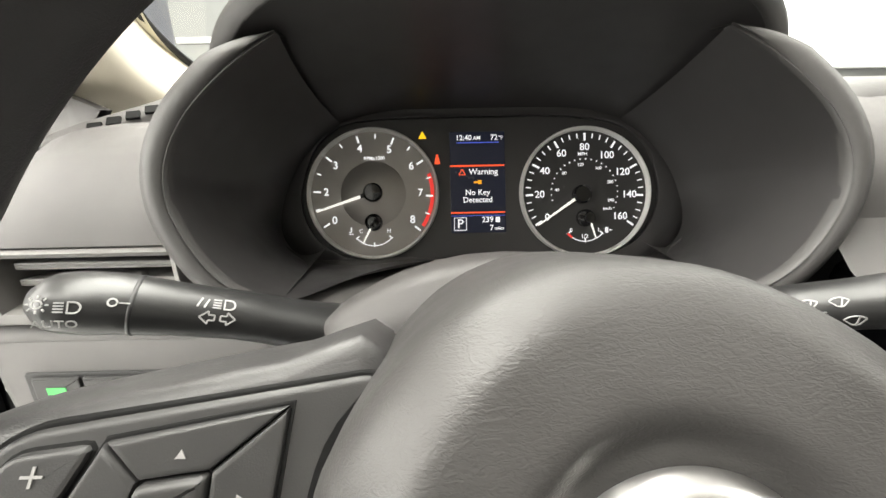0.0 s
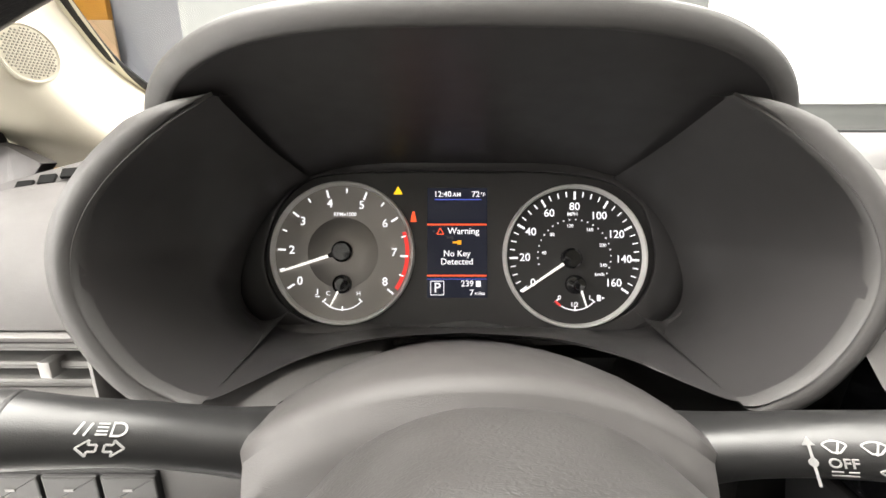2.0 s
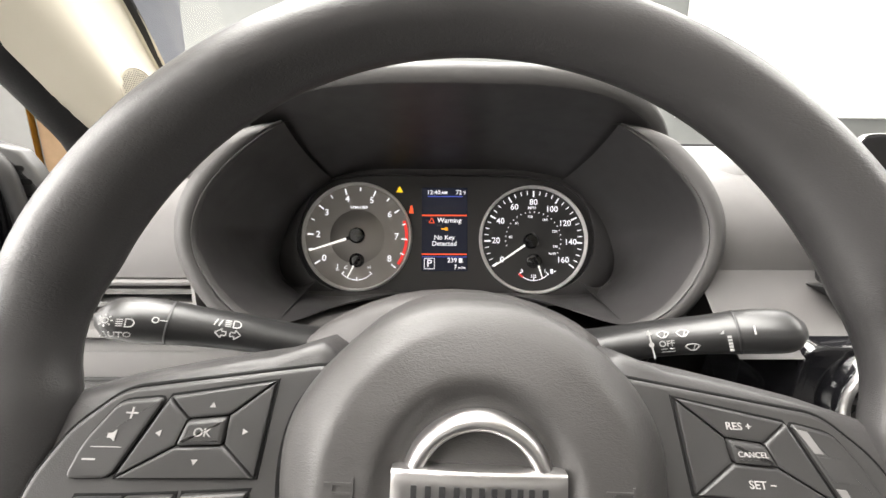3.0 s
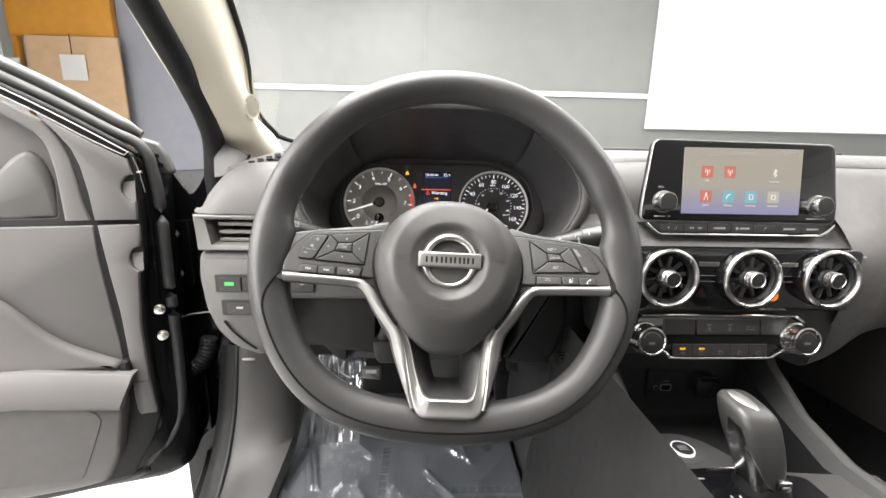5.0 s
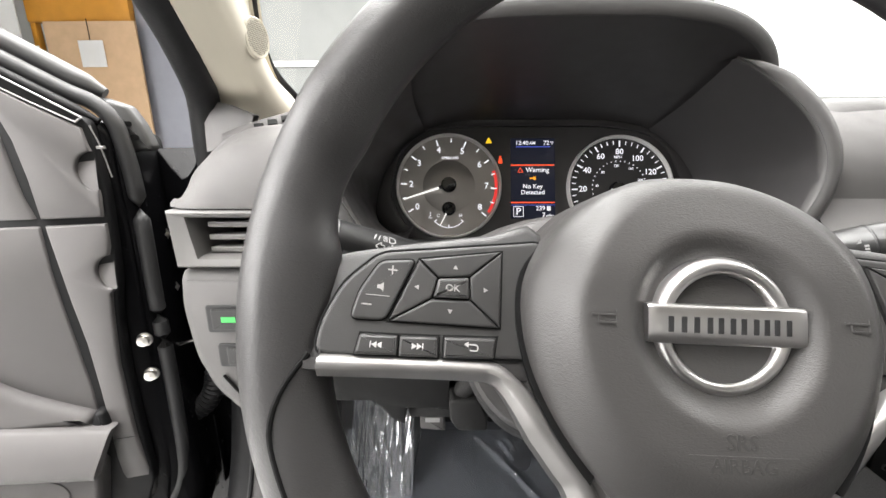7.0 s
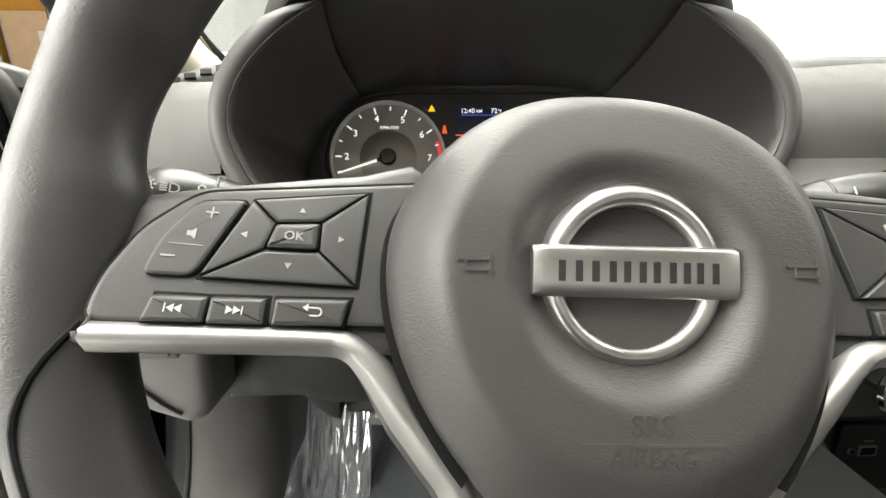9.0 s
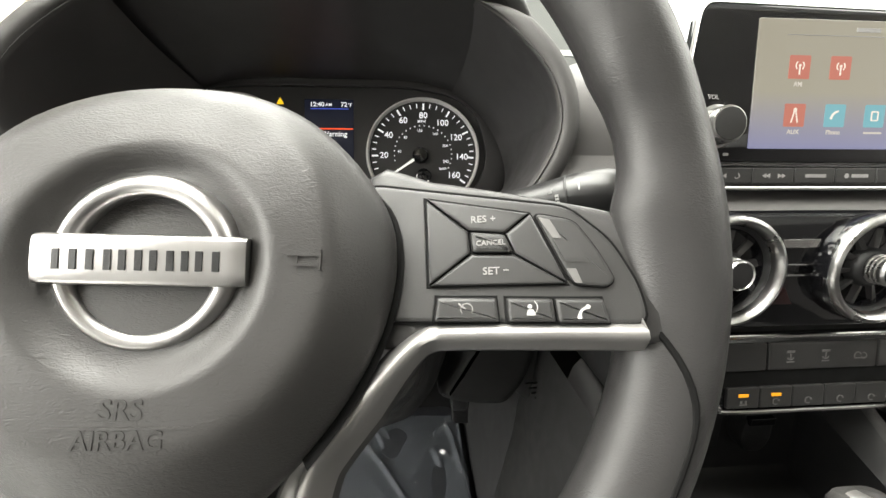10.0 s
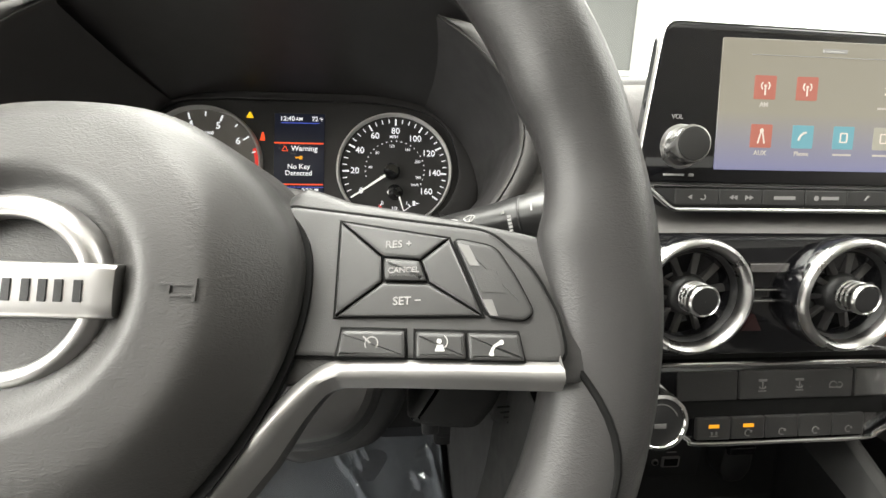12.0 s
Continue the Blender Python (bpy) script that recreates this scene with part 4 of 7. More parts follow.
for body, x, y in (("C", TX - 0.012, -0.0455), ("H", TX + 0.0135, -0.0455), ("0", SX - 0.0130, -0.0488), ("1", SX + 0.0125, -0.0488), ("1/2", SX - 0.0005, -0.0545)):
    lettering("dial_numeral", body, 0.0052, (x, y, FZ), WHITEINK, cluster)
flat("gauge_symbol", [bar(TX - 0.021, -0.046, TX - 0.021, -0.0415, 0.0009), bar(TX - 0.023, -0.048, TX - 0.019, -0.048, 0.0007), bar(TX - 0.023, -0.0465, TX - 0.021, -0.0465, 0.0006)], FZ, WHITEINK, cluster)
flat("gauge_symbol", [rect(SX + 0.0185, -0.0515, SX + 0.0215, -0.0465), [(SX + 0.0225, -0.0500), (SX + 0.0225, -0.0480), (SX + 0.0255, -0.0490)]], FZ, WHITEINK, cluster)
needle(TX, -0.0375, 243, 0.004, 0.0215, 0.0009, 0.0060)
needle(SX + 0.003, -0.0375, 287, 0.004, 0.0200, 0.0009, 0.0055)

# small portrait screen
screen = link_mesh("info_screen", *prism(rect(-0.0245, -0.0490, 0.0262, 0.0440, 0.001), -0.0078, -0.0066, 0.0002), LCD, cluster, "dark portrait screen showing a key warning", 0)
lettering("screen_text", "12:40", 0.0068, (-0.0115, 0.0383, FZ), WHITEINK, screen)
lettering("screen_text", "AM", 0.0048, (0.0005, 0.0380, FZ), WHITEINK, screen)
lettering("screen_text", "72", 0.0068, (0.0165, 0.0383, FZ), WHITEINK, screen)
lettering("screen_text", "\u00b0F", 0.0046, (0.0225, 0.0380, FZ), WHITEINK, screen)
flat("screen_rule", [rect(-0.018, 0.0336, 0.021, 0.0343)], FZ, BLUE, screen)
flat("screen_rule", [rect(-0.0245, 0.0120, 0.0255, 0.0134)], FZ, ORANGE, screen)
flat("screen_rule", [rect(-0.0245, -0.0310, 0.0255, -0.0297)], FZ, ORANGE, screen)
flat("screen_rule", [rect(-0.0245, -0.0335, 0.0255, -0.0330)], FZ, BLUE, screen)
lettering("screen_text", "Warning", 0.0076, (0.0060, 0.0070, FZ), WHITEINK, screen)
flat("screen_symbol", [bar(-0.0165, 0.0045, -0.0105, 0.0045, 0.0007), bar(-0.0165, 0.0045, -0.0135, 0.0098, 0.0007), bar(-0.0105, 0.0045, -0.0135, 0.0098, 0.0007)], FZ, ORANGE, screen)
flat("screen_symbol", [rect(-0.003, -0.0032, 0.001, -0.0016), rect(0.001, -0.0042, 0.0042, -0.0006)], FZ, AMBER, screen)
lettering("screen_text", "No Key", 0.0072, (0.0005, -0.0120, FZ), WHITEINK, screen)
lettering("screen_text", "Detected", 0.0072, (0.0005, -0.0188, FZ), WHITEINK, screen)
flat("screen_symbol", [bar(-0.0215, -0.0465, -0.0105, -0.0465, 0.0006), bar(-0.0215, -0.0350, -0.0105, -0.0350, 0.0006), bar(-0.0215, -0.0465, -0.0215, -0.0350, 0.0006), bar(-0.0105, -0.0465, -0.0105, -0.0350, 0.0006)], FZ, WHITEINK, screen)
lettering("screen_text", "P", 0.0115, (-0.0160, -0.0408, FZ), WHITEINK, screen)
lettering("screen_text", "239", 0.0072, (0.0092, -0.0372, FZ), WHITEINK, screen)
flat("screen_symbol", [rect(0.0165, -0.0397, 0.0205, -0.0347)], FZ, WHITEINK, screen)
lettering("screen_text", "7", 0.0072, (0.0128, -0.0448, FZ), WHITEINK, screen)
lettering("screen_text", "miles", 0.0042, (0.0198, -0.0452, FZ), WHITEINK, screen)
# warning lamps beside the screen
flat("warning_lamp", [[(-0.0533, 0.0385), (-0.0455, 0.0385), (-0.0494, 0.0455)]], FZ - 0.001, YELLOW, cluster)
flat("warning_lamp", [circle(-0.0362, 0.0228, 0.0012, 10), [(-0.0388, 0.0150), (-0.0336, 0.0150), (-0.0348, 0.0215), (-0.0376, 0.0215)]], FZ - 0.001, ORANGE, cluster)

# ---------------------------------------------------------------- steering column and stalks
column_cover = thing("column_cover", "charcoal plastic steering column shroud", "column cover")
sec = []
for y, w, top, bot in ((0.138, 0.089, 0.888, 0.712), (0.141, 0.091, 0.891, 0.706), (0.150, 0.0925, 0.891, 0.696), (0.165, 0.0935, 0.888, 0.686), (0.190, 0.094, 0.880, 0.676), (0.220, 0.094, 0.867, 0.676), (0.262, 0.093, 0.846, 0.680), (0.30, 0.092, 0.830, 0.69)):
    ring = []
    for k in range(40):
        t = 2 * math.pi * k / 40
        c, s = math.cos(t), math.sin(t)
        x = w * math.copysign(abs(c) ** 0.48, c)
        z = 0.800 - (0.800 - bot) * abs(s) ** 0.6
        if s >= 0 and k <= 20:
            # a shallow arch on upright cheeks
            x = 1.09 * w * math.copysign(min(1.0, abs(c) / 0.80) ** 0.9, c)
            crown = top - 0.027 * abs(x / w) ** 2.2
            z = 0.800 + (crown - 0.800) * min(1.0, s / 0.60) ** 0.8
        if s < 0:
            x = x * (1 - 0.30 * -s) if c < 0 else x
        ring.append((CX + x, y, z))
    sec.append(ring)
def shroud(k0, k1):
    v, f = loft([[r[k % 40] for k in range(k0, k1 + 1)] for r in sec], False)
    return v, f


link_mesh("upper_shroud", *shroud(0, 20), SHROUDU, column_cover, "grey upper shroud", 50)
# lower half in the darker copy: its shade is in the colour
link_mesh("lower_shroud", *shroud(20, 40), SHROUD_SHADE, column_cover, "grey lower shroud", 50)
lip0 = [(CX + (x - CX) * 0.985, y - 0.005, 0.800 + (z - 0.800) * 0.93) for x, y, z in sec[0]]
lip1 = [(CX + (x - CX) * 0.96, y - 0.012, 0.800 + (z - 0.800) * 0.84) for x, y, z in sec[0]]
v, f = loft([sec[0], lip0, lip1], True, (False, True))
link_mesh("front_face", v, f, SHROUDU, column_cover, "", 50)
v, f = tube([(CX + s * 0.1005, y, 0.800) for s, y in ((1, 0.139), (1, 0.165), (1, 0.19), (1, 0.26))], 0.0008, 6)
link_mesh("joint", v, f, GAP, column_cover)
v, f = tube([(CX + s * 0.1005, y, 0.800) for s, y in ((-1, 0.139), (-1, 0.165), (-1, 0.19), (-1, 0.26))], 0.0008, 6)
link_mesh("joint", v, f, GAP, column_cover)


def stalk(name, pts, radii, label, collar_at):
    ob = thing(name, label, "stalk")
    path = spline(pts, 6)
    rr = [float(r[0]) for r in spline([(r,) for r in radii], 6)]
    v, f = tube(path, rr, 24, squash=0.78)
    link_mesh("lever", v, f, STALK, ob, "satin black lever", 60)
    i = int(collar_at * (len(path) - 1))
    v, f = tube([path[i] + (path[i + 1] - path[i]) * k for k in (0.0, 0.12, 0.3, 0.42)], [rr[i] * 1.012, rr[i] * 1.03, rr[i] * 1.03, rr[i] * 1.012], 24, squash=0.78)
    link_mesh("knob_ring", v, f, DARK, ob)
    v, f = tube([path[0], path[1]], [rr[0] * 1.10, rr[0] * 1.08], 24, squash=0.8)
    link_mesh("root_boot", v, f, GAP, ob)
    return ob, path, rr


left_stalk, LP, LR = stalk("turn_signal_stalk", [(-0.096, 0.166, 0.840), (-0.118, 0.155, 0.852), (-0.142, 0.144, 0.864), (-0.165, 0.134, 0.873), (-0.188, 0.125, 0.881), (-0.206, 0.117, 0.886), (-0.214, 0.114, 0.888)], [0.021, 0.0165, 0.0150, 0.0152, 0.0168, 0.0155, 0.007], "black turn-signal stalk with white lamp symbols", 0.62)
right_stalk, RP, RR = stalk("wiper_stalk", [(0.092, 0.166, 0.838), (0.112, 0.155, 0.850), (0.135, 0.143, 0.861), (0.158, 0.132, 0.869), (0.180, 0.122, 0.876), (0.197, 0.114, 0.880), (0.204, 0.111, 0.882)], [0.021, 0.0165, 0.0150, 0.0152, 0.0168, 0.0155, 0.007], "black wiper stalk with white wiper symbols", 0.62)


def on_stalk(path, rr, k, up_deg, side):
    """A frame on the driver's side of a stalk at fraction k."""
    i = k * (len(path) - 1)
    a, b = path[int(i)], path[min(int(i) + 1, len(path) - 1)]
    p = a + (b - a) * (i - int(i))
    d = (b - a) / np.linalg.norm(b - a) * side
    r = rr[int(i)]
    x = np.cross(d, [0, 0, 1])
    x = x / np.linalg.norm(x)
    if x[1] > 0:
        x = -x
    y = np.cross(x, d)
    if y[2] < 0:
        y = -y
    n = math.cos(radians(up_deg)) * x + 0.78 * math.sin(radians(up_deg)) * y
    pos = p + r * 1.006 * n
    nn = math.cos(radians(up_deg)) * x + math.sin(radians(up_deg)) / 0.78 * y
    nn = nn / np.linalg.norm(nn)
    t = np.cross(nn, d)
    return Matrix(((d[0], t[0], nn[0], pos[0]), (d[1], t[1], nn[1], pos[1]), (d[2], t[2], nn[2], pos[2]), (0, 0, 0, 1)))


def stalk_ink(ob, m, polys, name="stalk_symbol"):
    for poly in polys:
        o = flat(name, [poly], 0.0, PRINT, ob, 0.0002)
        o.matrix_local = m


def scaled(polys, k):
    return [[(x * k, y * k) for x, y in p] for p in polys]


lamp = [arc(0.0022, 0, 0.0022, 0.0007, -90, 90, 10), bar(0.0022, 0.0022, 0.0002, 0.0022, 0.0007), bar(0.0022, -0.0022, 0.0002, -0.0022, 0.0007), bar(0.0004, -0.0024, 0.0004, 0.0024, 0.0006), bar(-0.0008, 0.0018, -0.0040, 0.0018, 0.0006), bar(-0.0008, 0.0006, -0.0040, 0.0006, 0.0006), bar(-0.0008, -0.0006, -0.0040, -0.0006, 0.0006), bar(-0.0008, -0.0018, -0.0040, -0.0018, 0.0006)]
arrows = []
for s in (1, -1):
    arrows += [bar(s * 0.0010, 0.0010, s * 0.0032, 0.0010, 0.0006), bar(s * 0.0010, -0.0010, s * 0.0032, -0.0010, 0.0006), bar(s * 0.0010, -0.0010, s * 0.0010, 0.0010, 0.0006), bar(s * 0.0032, 0.0010, s * 0.0032, 0.0024, 0.0006), bar(s * 0.0032, -0.0010, s * 0.0032, -0.0024, 0.0006), bar(s * 0.0032, 0.0024, s * 0.0062, 0, 0.0006), bar(s * 0.0032, -0.0024, s * 0.0062, 0, 0.0006)]
stalk_ink(left_stalk, on_stalk(LP, LR, 0.405, 46, -1), scaled(lamp, 1.1))
stalk_ink(left_stalk, on_stalk(LP, LR, 0.46, 46, -1), [bar(-0.0016, -0.002, 0.0, 0.0026, 0.0008), bar(0.0012, -0.0024, 0.0028, 0.0022, 0.0008)])
stalk_ink(left_stalk, on_stalk(LP, LR, 0.415, 16, -1), scaled(arrows, 1.2))
sun = [arc(0, 0, 0.0015, 0.0006, 0, 350, 16)] + [tick(0, 0, a, 0.0024, 0.0036, 0.0007) for a in range(0, 360, 45)]
stalk_ink(left_stalk, on_stalk(LP, LR, 0.86, 22, -1), sun)
stalk_ink(left_stalk, on_stalk(LP, LR, 0.77, 18, -1), lamp)
o = link_data("stalk_text", text_mesh("AUTO", 0.0052), PRINT, left_stalk, smooth=0)
o.matrix_local = on_stalk(LP, LR, 0.80, -14, -1)
stalk_ink(left_stalk, on_stalk(LP, LR, 0.66, 30, -1), [arc(0, 0, 0.0016, 0.0007, 0, 350, 14), bar(0.0022, 0, 0.006, 0, 0.0006)])
o = link_data("stalk_text", text_mesh("OFF", 0.0052), PRINT, right_stalk, smooth=0)
o.matrix_local = on_stalk(RP, RR, 0.370, 8, 1)
wiper = [arc(0, -0.003, 0.0052, 0.0006, 45, 135, 10), bar(-0.0036, 0.0006, -0.0012, -0.002, 0.0006), bar(0.0036, 0.0006, 0.0012, -0.002, 0.0006), bar(-0.0012, -0.002, 0.0012, -0.002, 0.0006), bar(0.0, -0.0026, 0.0016, 0.0020, 0.0006)]
stalk_ink(right_stalk, on_stalk(RP, RR, 0.362, 36, 1), wiper)
stalk_ink(right_stalk, on_stalk(RP, RR, 0.430, 36, 1), wiper)
stalk_ink(right_stalk, on_stalk(RP, RR, 0.455, -8, 1), scaled(wiper, 1.1))
stalk_ink(right_stalk, on_stalk(RP, RR, 0.370, -14, 1), [bar(-0.004, 0.001, -0.0005, 0.001, 0.0007), bar(0.001, 0.001, 0.004, 0.001, 0.0007), bar(-0.004, -0.0012, 0.004, -0.0012, 0.0007)])
stalk_ink(right_stalk, on_stalk(RP, RR, 0.318, 12, 1), [bar(0, -0.0095, 0, 0.006, 0.0010), circle(0, -0.0005, 0.0016, 12), [(-0.0020, 0.006), (0.0020, 0.006), (0, 0.0092)]])
stalk_ink(right_stalk, on_stalk(RP, RR, 0.575, 8, 1), [bar(0, y, 0.0022, y, 0.0014) for y in (-0.006, -0.004, -0.002, 0, 0.002)] + [[(-0.0035, 0.004), (-0.0012, 0.004), (-0.0012, 0.0062)]])
stalk_ink(right_stalk, on_stalk(RP, RR, 0.672, 30, 1), [bar(0, -0.0025, 0, 0.0025, 0.0008)])


# ---------------------------------------------------------------- dashboard
dash = thing("dashboard", "charcoal soft-touch dashboard with lower grey panels", "dashboard")


def top_z(x):
    """Height of the pad's upper face, rounding down at the door end."""
    e = min(1.0, max(0.0, (-0.268 - x) / 0.0765))
    return max(0.8895, 0.886 + 0.076 * math.sqrt(1 - e * e)) + 0.012 * min(1.0, max(0.0, (x - 0.1) / 0.2))


def pad_row(x):
    z = top_z(x)
    e = max(0.0, (-0.30 - x) / 0.0445)
    pull = 0.016 * e ** 3
    k = max(0.0, min(1.0, (x - 0.14) / 0.08))
    low = 0.8885 if x < 0.1 else 0.8885 - 0.006 * k
    t = max(0.0, min(1.0, (x - 0.206) / 0.064))
    rise = 0.006 * t * t * (3 - 2 * t)
    return [(x, 0.86, 0.935 + rise), (x, 0.70, z - 0.012 + rise), (x, 0.52, z - 0.004 + rise), (x, 0.40, z + rise), (x, 0.31, z + 0.001 + rise * 0.96), (x, 0.268 + pull, z - 0.002 + rise * 0.55), (x, 0.240 + pull, z - 0.007 + rise * 0.10), (x, 0.210 + pull, z - 0.022), (x, 0.197 + pull, max(z - 0.042, low + 0.006)), (x, 0.191 + pull, max(z - 0.058, low + 0.003)), (x, 0.190 + pull, low), (x, 0.205 + pull, low - 0.002), (x, 0.26, low - 0.001)]


# right pad is coloured darker to stand in for the hood's shade
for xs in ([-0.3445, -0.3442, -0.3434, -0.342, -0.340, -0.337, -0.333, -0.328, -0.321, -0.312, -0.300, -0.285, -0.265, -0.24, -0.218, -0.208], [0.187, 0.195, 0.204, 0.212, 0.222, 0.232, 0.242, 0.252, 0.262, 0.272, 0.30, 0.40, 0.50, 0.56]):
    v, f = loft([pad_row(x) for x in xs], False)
    link_mesh("upper_pad", v, f, SOFT if xs[0] < 0 else CHARC_SHADED, dash, "grained soft-touch upper pad", 60)
v, f = loft([pad_row(x)[:4] for x in (-0.192, -0.1, 0.0, 0.1, 0.184)], False)
link_mesh("rear_pad", v, f, SOFT, dash, "", 60)

# end cap and lower panels
lower = rounded([(-0.338, 0.836), (-0.342, 0.800), (-0.337, 0.752), (-0.324, 0.718), (-0.302, 0.693), (-0.262, 0.677), (-0.246, 0.690), (-0.240, 0.766), (-0.060, 0.766), (-0.060, 0.836)], 0.010, 3)


def upright(poly, y0, y1, bev=0.004):
    """A slab whose face (x, z) looks at the driver."""
    v, f = prism(poly, -y1, -y0, bev)
    return [(x, -d, z) for x, z, d in v], f


v, f = upright(lower, 0.190, 0.34, 0.010)
low_panel = link_mesh("lower_panel", v, f, LOWER, dash, "grey lower panel", 50)
v, f = upright([(-0.338, 0.90), (-0.325, 0.91), (-0.20, 0.93), (-0.2, 0.70), (-0.29, 0.70), (-0.325, 0.75)], 0.245, 0.60, 0.004)
link_mesh("end_core", v, f, DARK, dash)
part("firewall", box(-0.45, 0.86, 0.30, 1.2, 0.90, 0.95, 0), DARK, dash)
v, f = tube([(-0.310, 0.1885, 0.735), (-0.300, 0.1885, 0.720), (-0.282, 0.1885, 0.702), (-0.268, 0.1885, 0.692)], 0.0014, 6)
link_mesh("panel_joint", v, f, GAP, low_panel)

# side air outlet
OUTLETM = material("outlet_frame_plastic", (0.17, 0.165, 0.16), 0.48, bump=0.2, scale=1500, vary=0.05)
outlet = thing("side_air_outlet", "rectangular side air outlet with three slats", "air vent")
frame_o = [(-0.3385, 0.887), (-0.200, 0.887), (-0.200, 0.838), (-0.336, 0.838)]
frame_i = [(-0.324, 0.882), (-0.206, 0.882), (-0.206, 0.845), (-0.318, 0.845)]
rings = [[(x, y, z) for x, z in p] for p, y in ((frame_o, 0.205), (frame_o, 0.190), (inset(frame_o, 0.0018), 0.1875), (frame_i, 0.190), (inset(frame_i, 0.002), 0.197), (inset(frame_i, 0.008), 0.245))]
v, f = loft(rings, True, (False, True))
link_mesh("frame", v, f, OUTLETM, outlet, "light grey outlet frame", 40)
for z in (0.8735, 0.8625, 0.8515):
    v, f = prism(rect(-0.311, z - 0.0024, -0.209, z + 0.0024, 0.001, 2), -0.232, -0.200, 0.001)
    link_mesh("slat", [(x, -d, q + (d + 0.2) * 0.12) for x, q, d in v], f, SLATM, outlet)
part("slider_tab", box(-0.238, 0.194, 0.8575, -0.231, 0.204, 0.8675, 0.001), SILVER, outlet)

# defroster outlet on the pad
grille = thing("defroster_grille", "slim grey defroster grille in the dashboard top", "air vent")
rows = []
for i in range(13):
    t = i / 12
    c = np.array([-0.312 + 0.112 * t, 0.244 + 0.036 * t + 0.006 * math.sin(math.pi * t), 0.947 + 0.036 * t])
    w = 0.011 * min(1.0, 0.15 + 2.2 * math.sin(math.pi * t))
    d = np.array([-0.10, 0.62, 0.40])
    rows.append([tuple(c - d * w * 1.15 + np.array([0, 0, -0.006])), tuple(c - d * w * 1.1), tuple(c - d * w * 0.9 + np.array([0, 0, 0.0012])), tuple(c), tuple(c + d * w * 0.9 + np.array([0, 0, 0.0016])), tuple(c + d * w * 1.15 + np.array([0, 0, 0.001])), tuple(c + d * w * 1.6 + np.array([0, 0.006, -0.014]))])
link_mesh("bezel", *loft(rows, False), SOFT, grille, "", 50)
for i in range(6):
    c = np.array([-0.2805 + 0.0115 * i, 0.2540 + 0.0040 * i, 0.9562 + 0.0037 * i])
    a, b = np.array([0.0042, 0.0012, 0.0004]), np.array([-0.0012, 0.0036, 0.0024])
    up = np.array([0.0, -0.0003, 0.0005])
    q = [c - a - b + up, c + a - b + up, c + a * 0.75 + b + up, c - a * 1.2 + b + up]
    low4 = [p - up * 3 for p in q]
    link_mesh("slot", [tuple(p) for p in q + low4], [(0, 1, 2, 3), (7, 6, 5, 4), (0, 4, 5, 1), (1, 5, 6, 2), (2, 6, 7, 3), (3, 7, 4, 0)], GAP, grille, smooth=0)

# switch banks on the lower panel
switches = thing("switch_bank", "row of dark push switches with a green lamp", "switch")
v, f = upright(rect(-0.318, 0.7775, -0.180, 0.8035, 0.003), 0.1885, 0.20, 0.0012)
link_mesh("bezel", v, f, DARK, switches)
for i in range(4):
    x = -0.3125 + 0.0335 * i
    v, f = upright(rect(x, 0.7805, x + 0.0315, 0.8005, 0.0015), 0.1865, 0.195, 0.001)
    k = link_mesh("push_switch", v, f, KEY, switches)
    if i == 0:
        part("lamp", box(x + 0.009, 0.1860, 0.7885, x + 0.0215, 0.1868, 0.7935, 0), GREEN, k, "lit green lamp")
    else:
        part("symbol", box(x + 0.012, 0.1860, 0.7905, x + 0.0175, 0.1866, 0.7920, 0), GREYINK, k)
boot = thing("boot_release_switch", "dark boot release switch with a white mark", "switch")
v, f = upright(rect(-0.312, 0.7435, -0.262, 0.7665, 0.003), 0.1885, 0.20, 0.0012)
link_mesh("bezel", v, f, DARK, boot)
v, f = upright(rect(-0.303, 0.7465, -0.268, 0.7640, 0.0015), 0.1862, 0.195, 0.001)
link_mesh("push_switch", v, f, KEY, boot)
part("symbol", box(-0.290, 0.1857, 0.7545, -0.281, 0.1862, 0.7575, 0), PRINT, boot)

# ---------------------------------------------------------------- centre stack
stack = thing("centre_stack", "dark grey centre stack between dashboard and console", "dashboard panel")
v, f = loft([[(x, y, z) for y, z in ((0.222, 0.935), (0.199, 0.910), (0.187, 0.890), (0.168, 0.871), (0.145, 0.858), (0.134, 0.850))] for x in (0.188, 0.205, 0.222, 0.245, 0.30, 0.40, 0.50, 0.545, 0.56)], False)
# darker grey here carries the shade round the radio
link_mesh("upper_face", v, f, CHARC_SHADED, stack, "grey upper face", 50)
v, f = upright(rounded([(0.232, 0.860), (0.556, 0.860), (0.552, 0.775), (0.225, 0.775)], 0.012, 3), 0.133, 0.22, 0.004)
link_mesh("vent_band", v, f, GLOSS, stack, "glossy black band round the vents")
v, f = upright(rounded([(0.222, 0.776), (0.555, 0.776), (0.545, 0.705), (0.235, 0.705)], 0.010, 3), 0.147, 0.24, 0.004)
link_mesh("lower_face", v, f, DARK, stack)

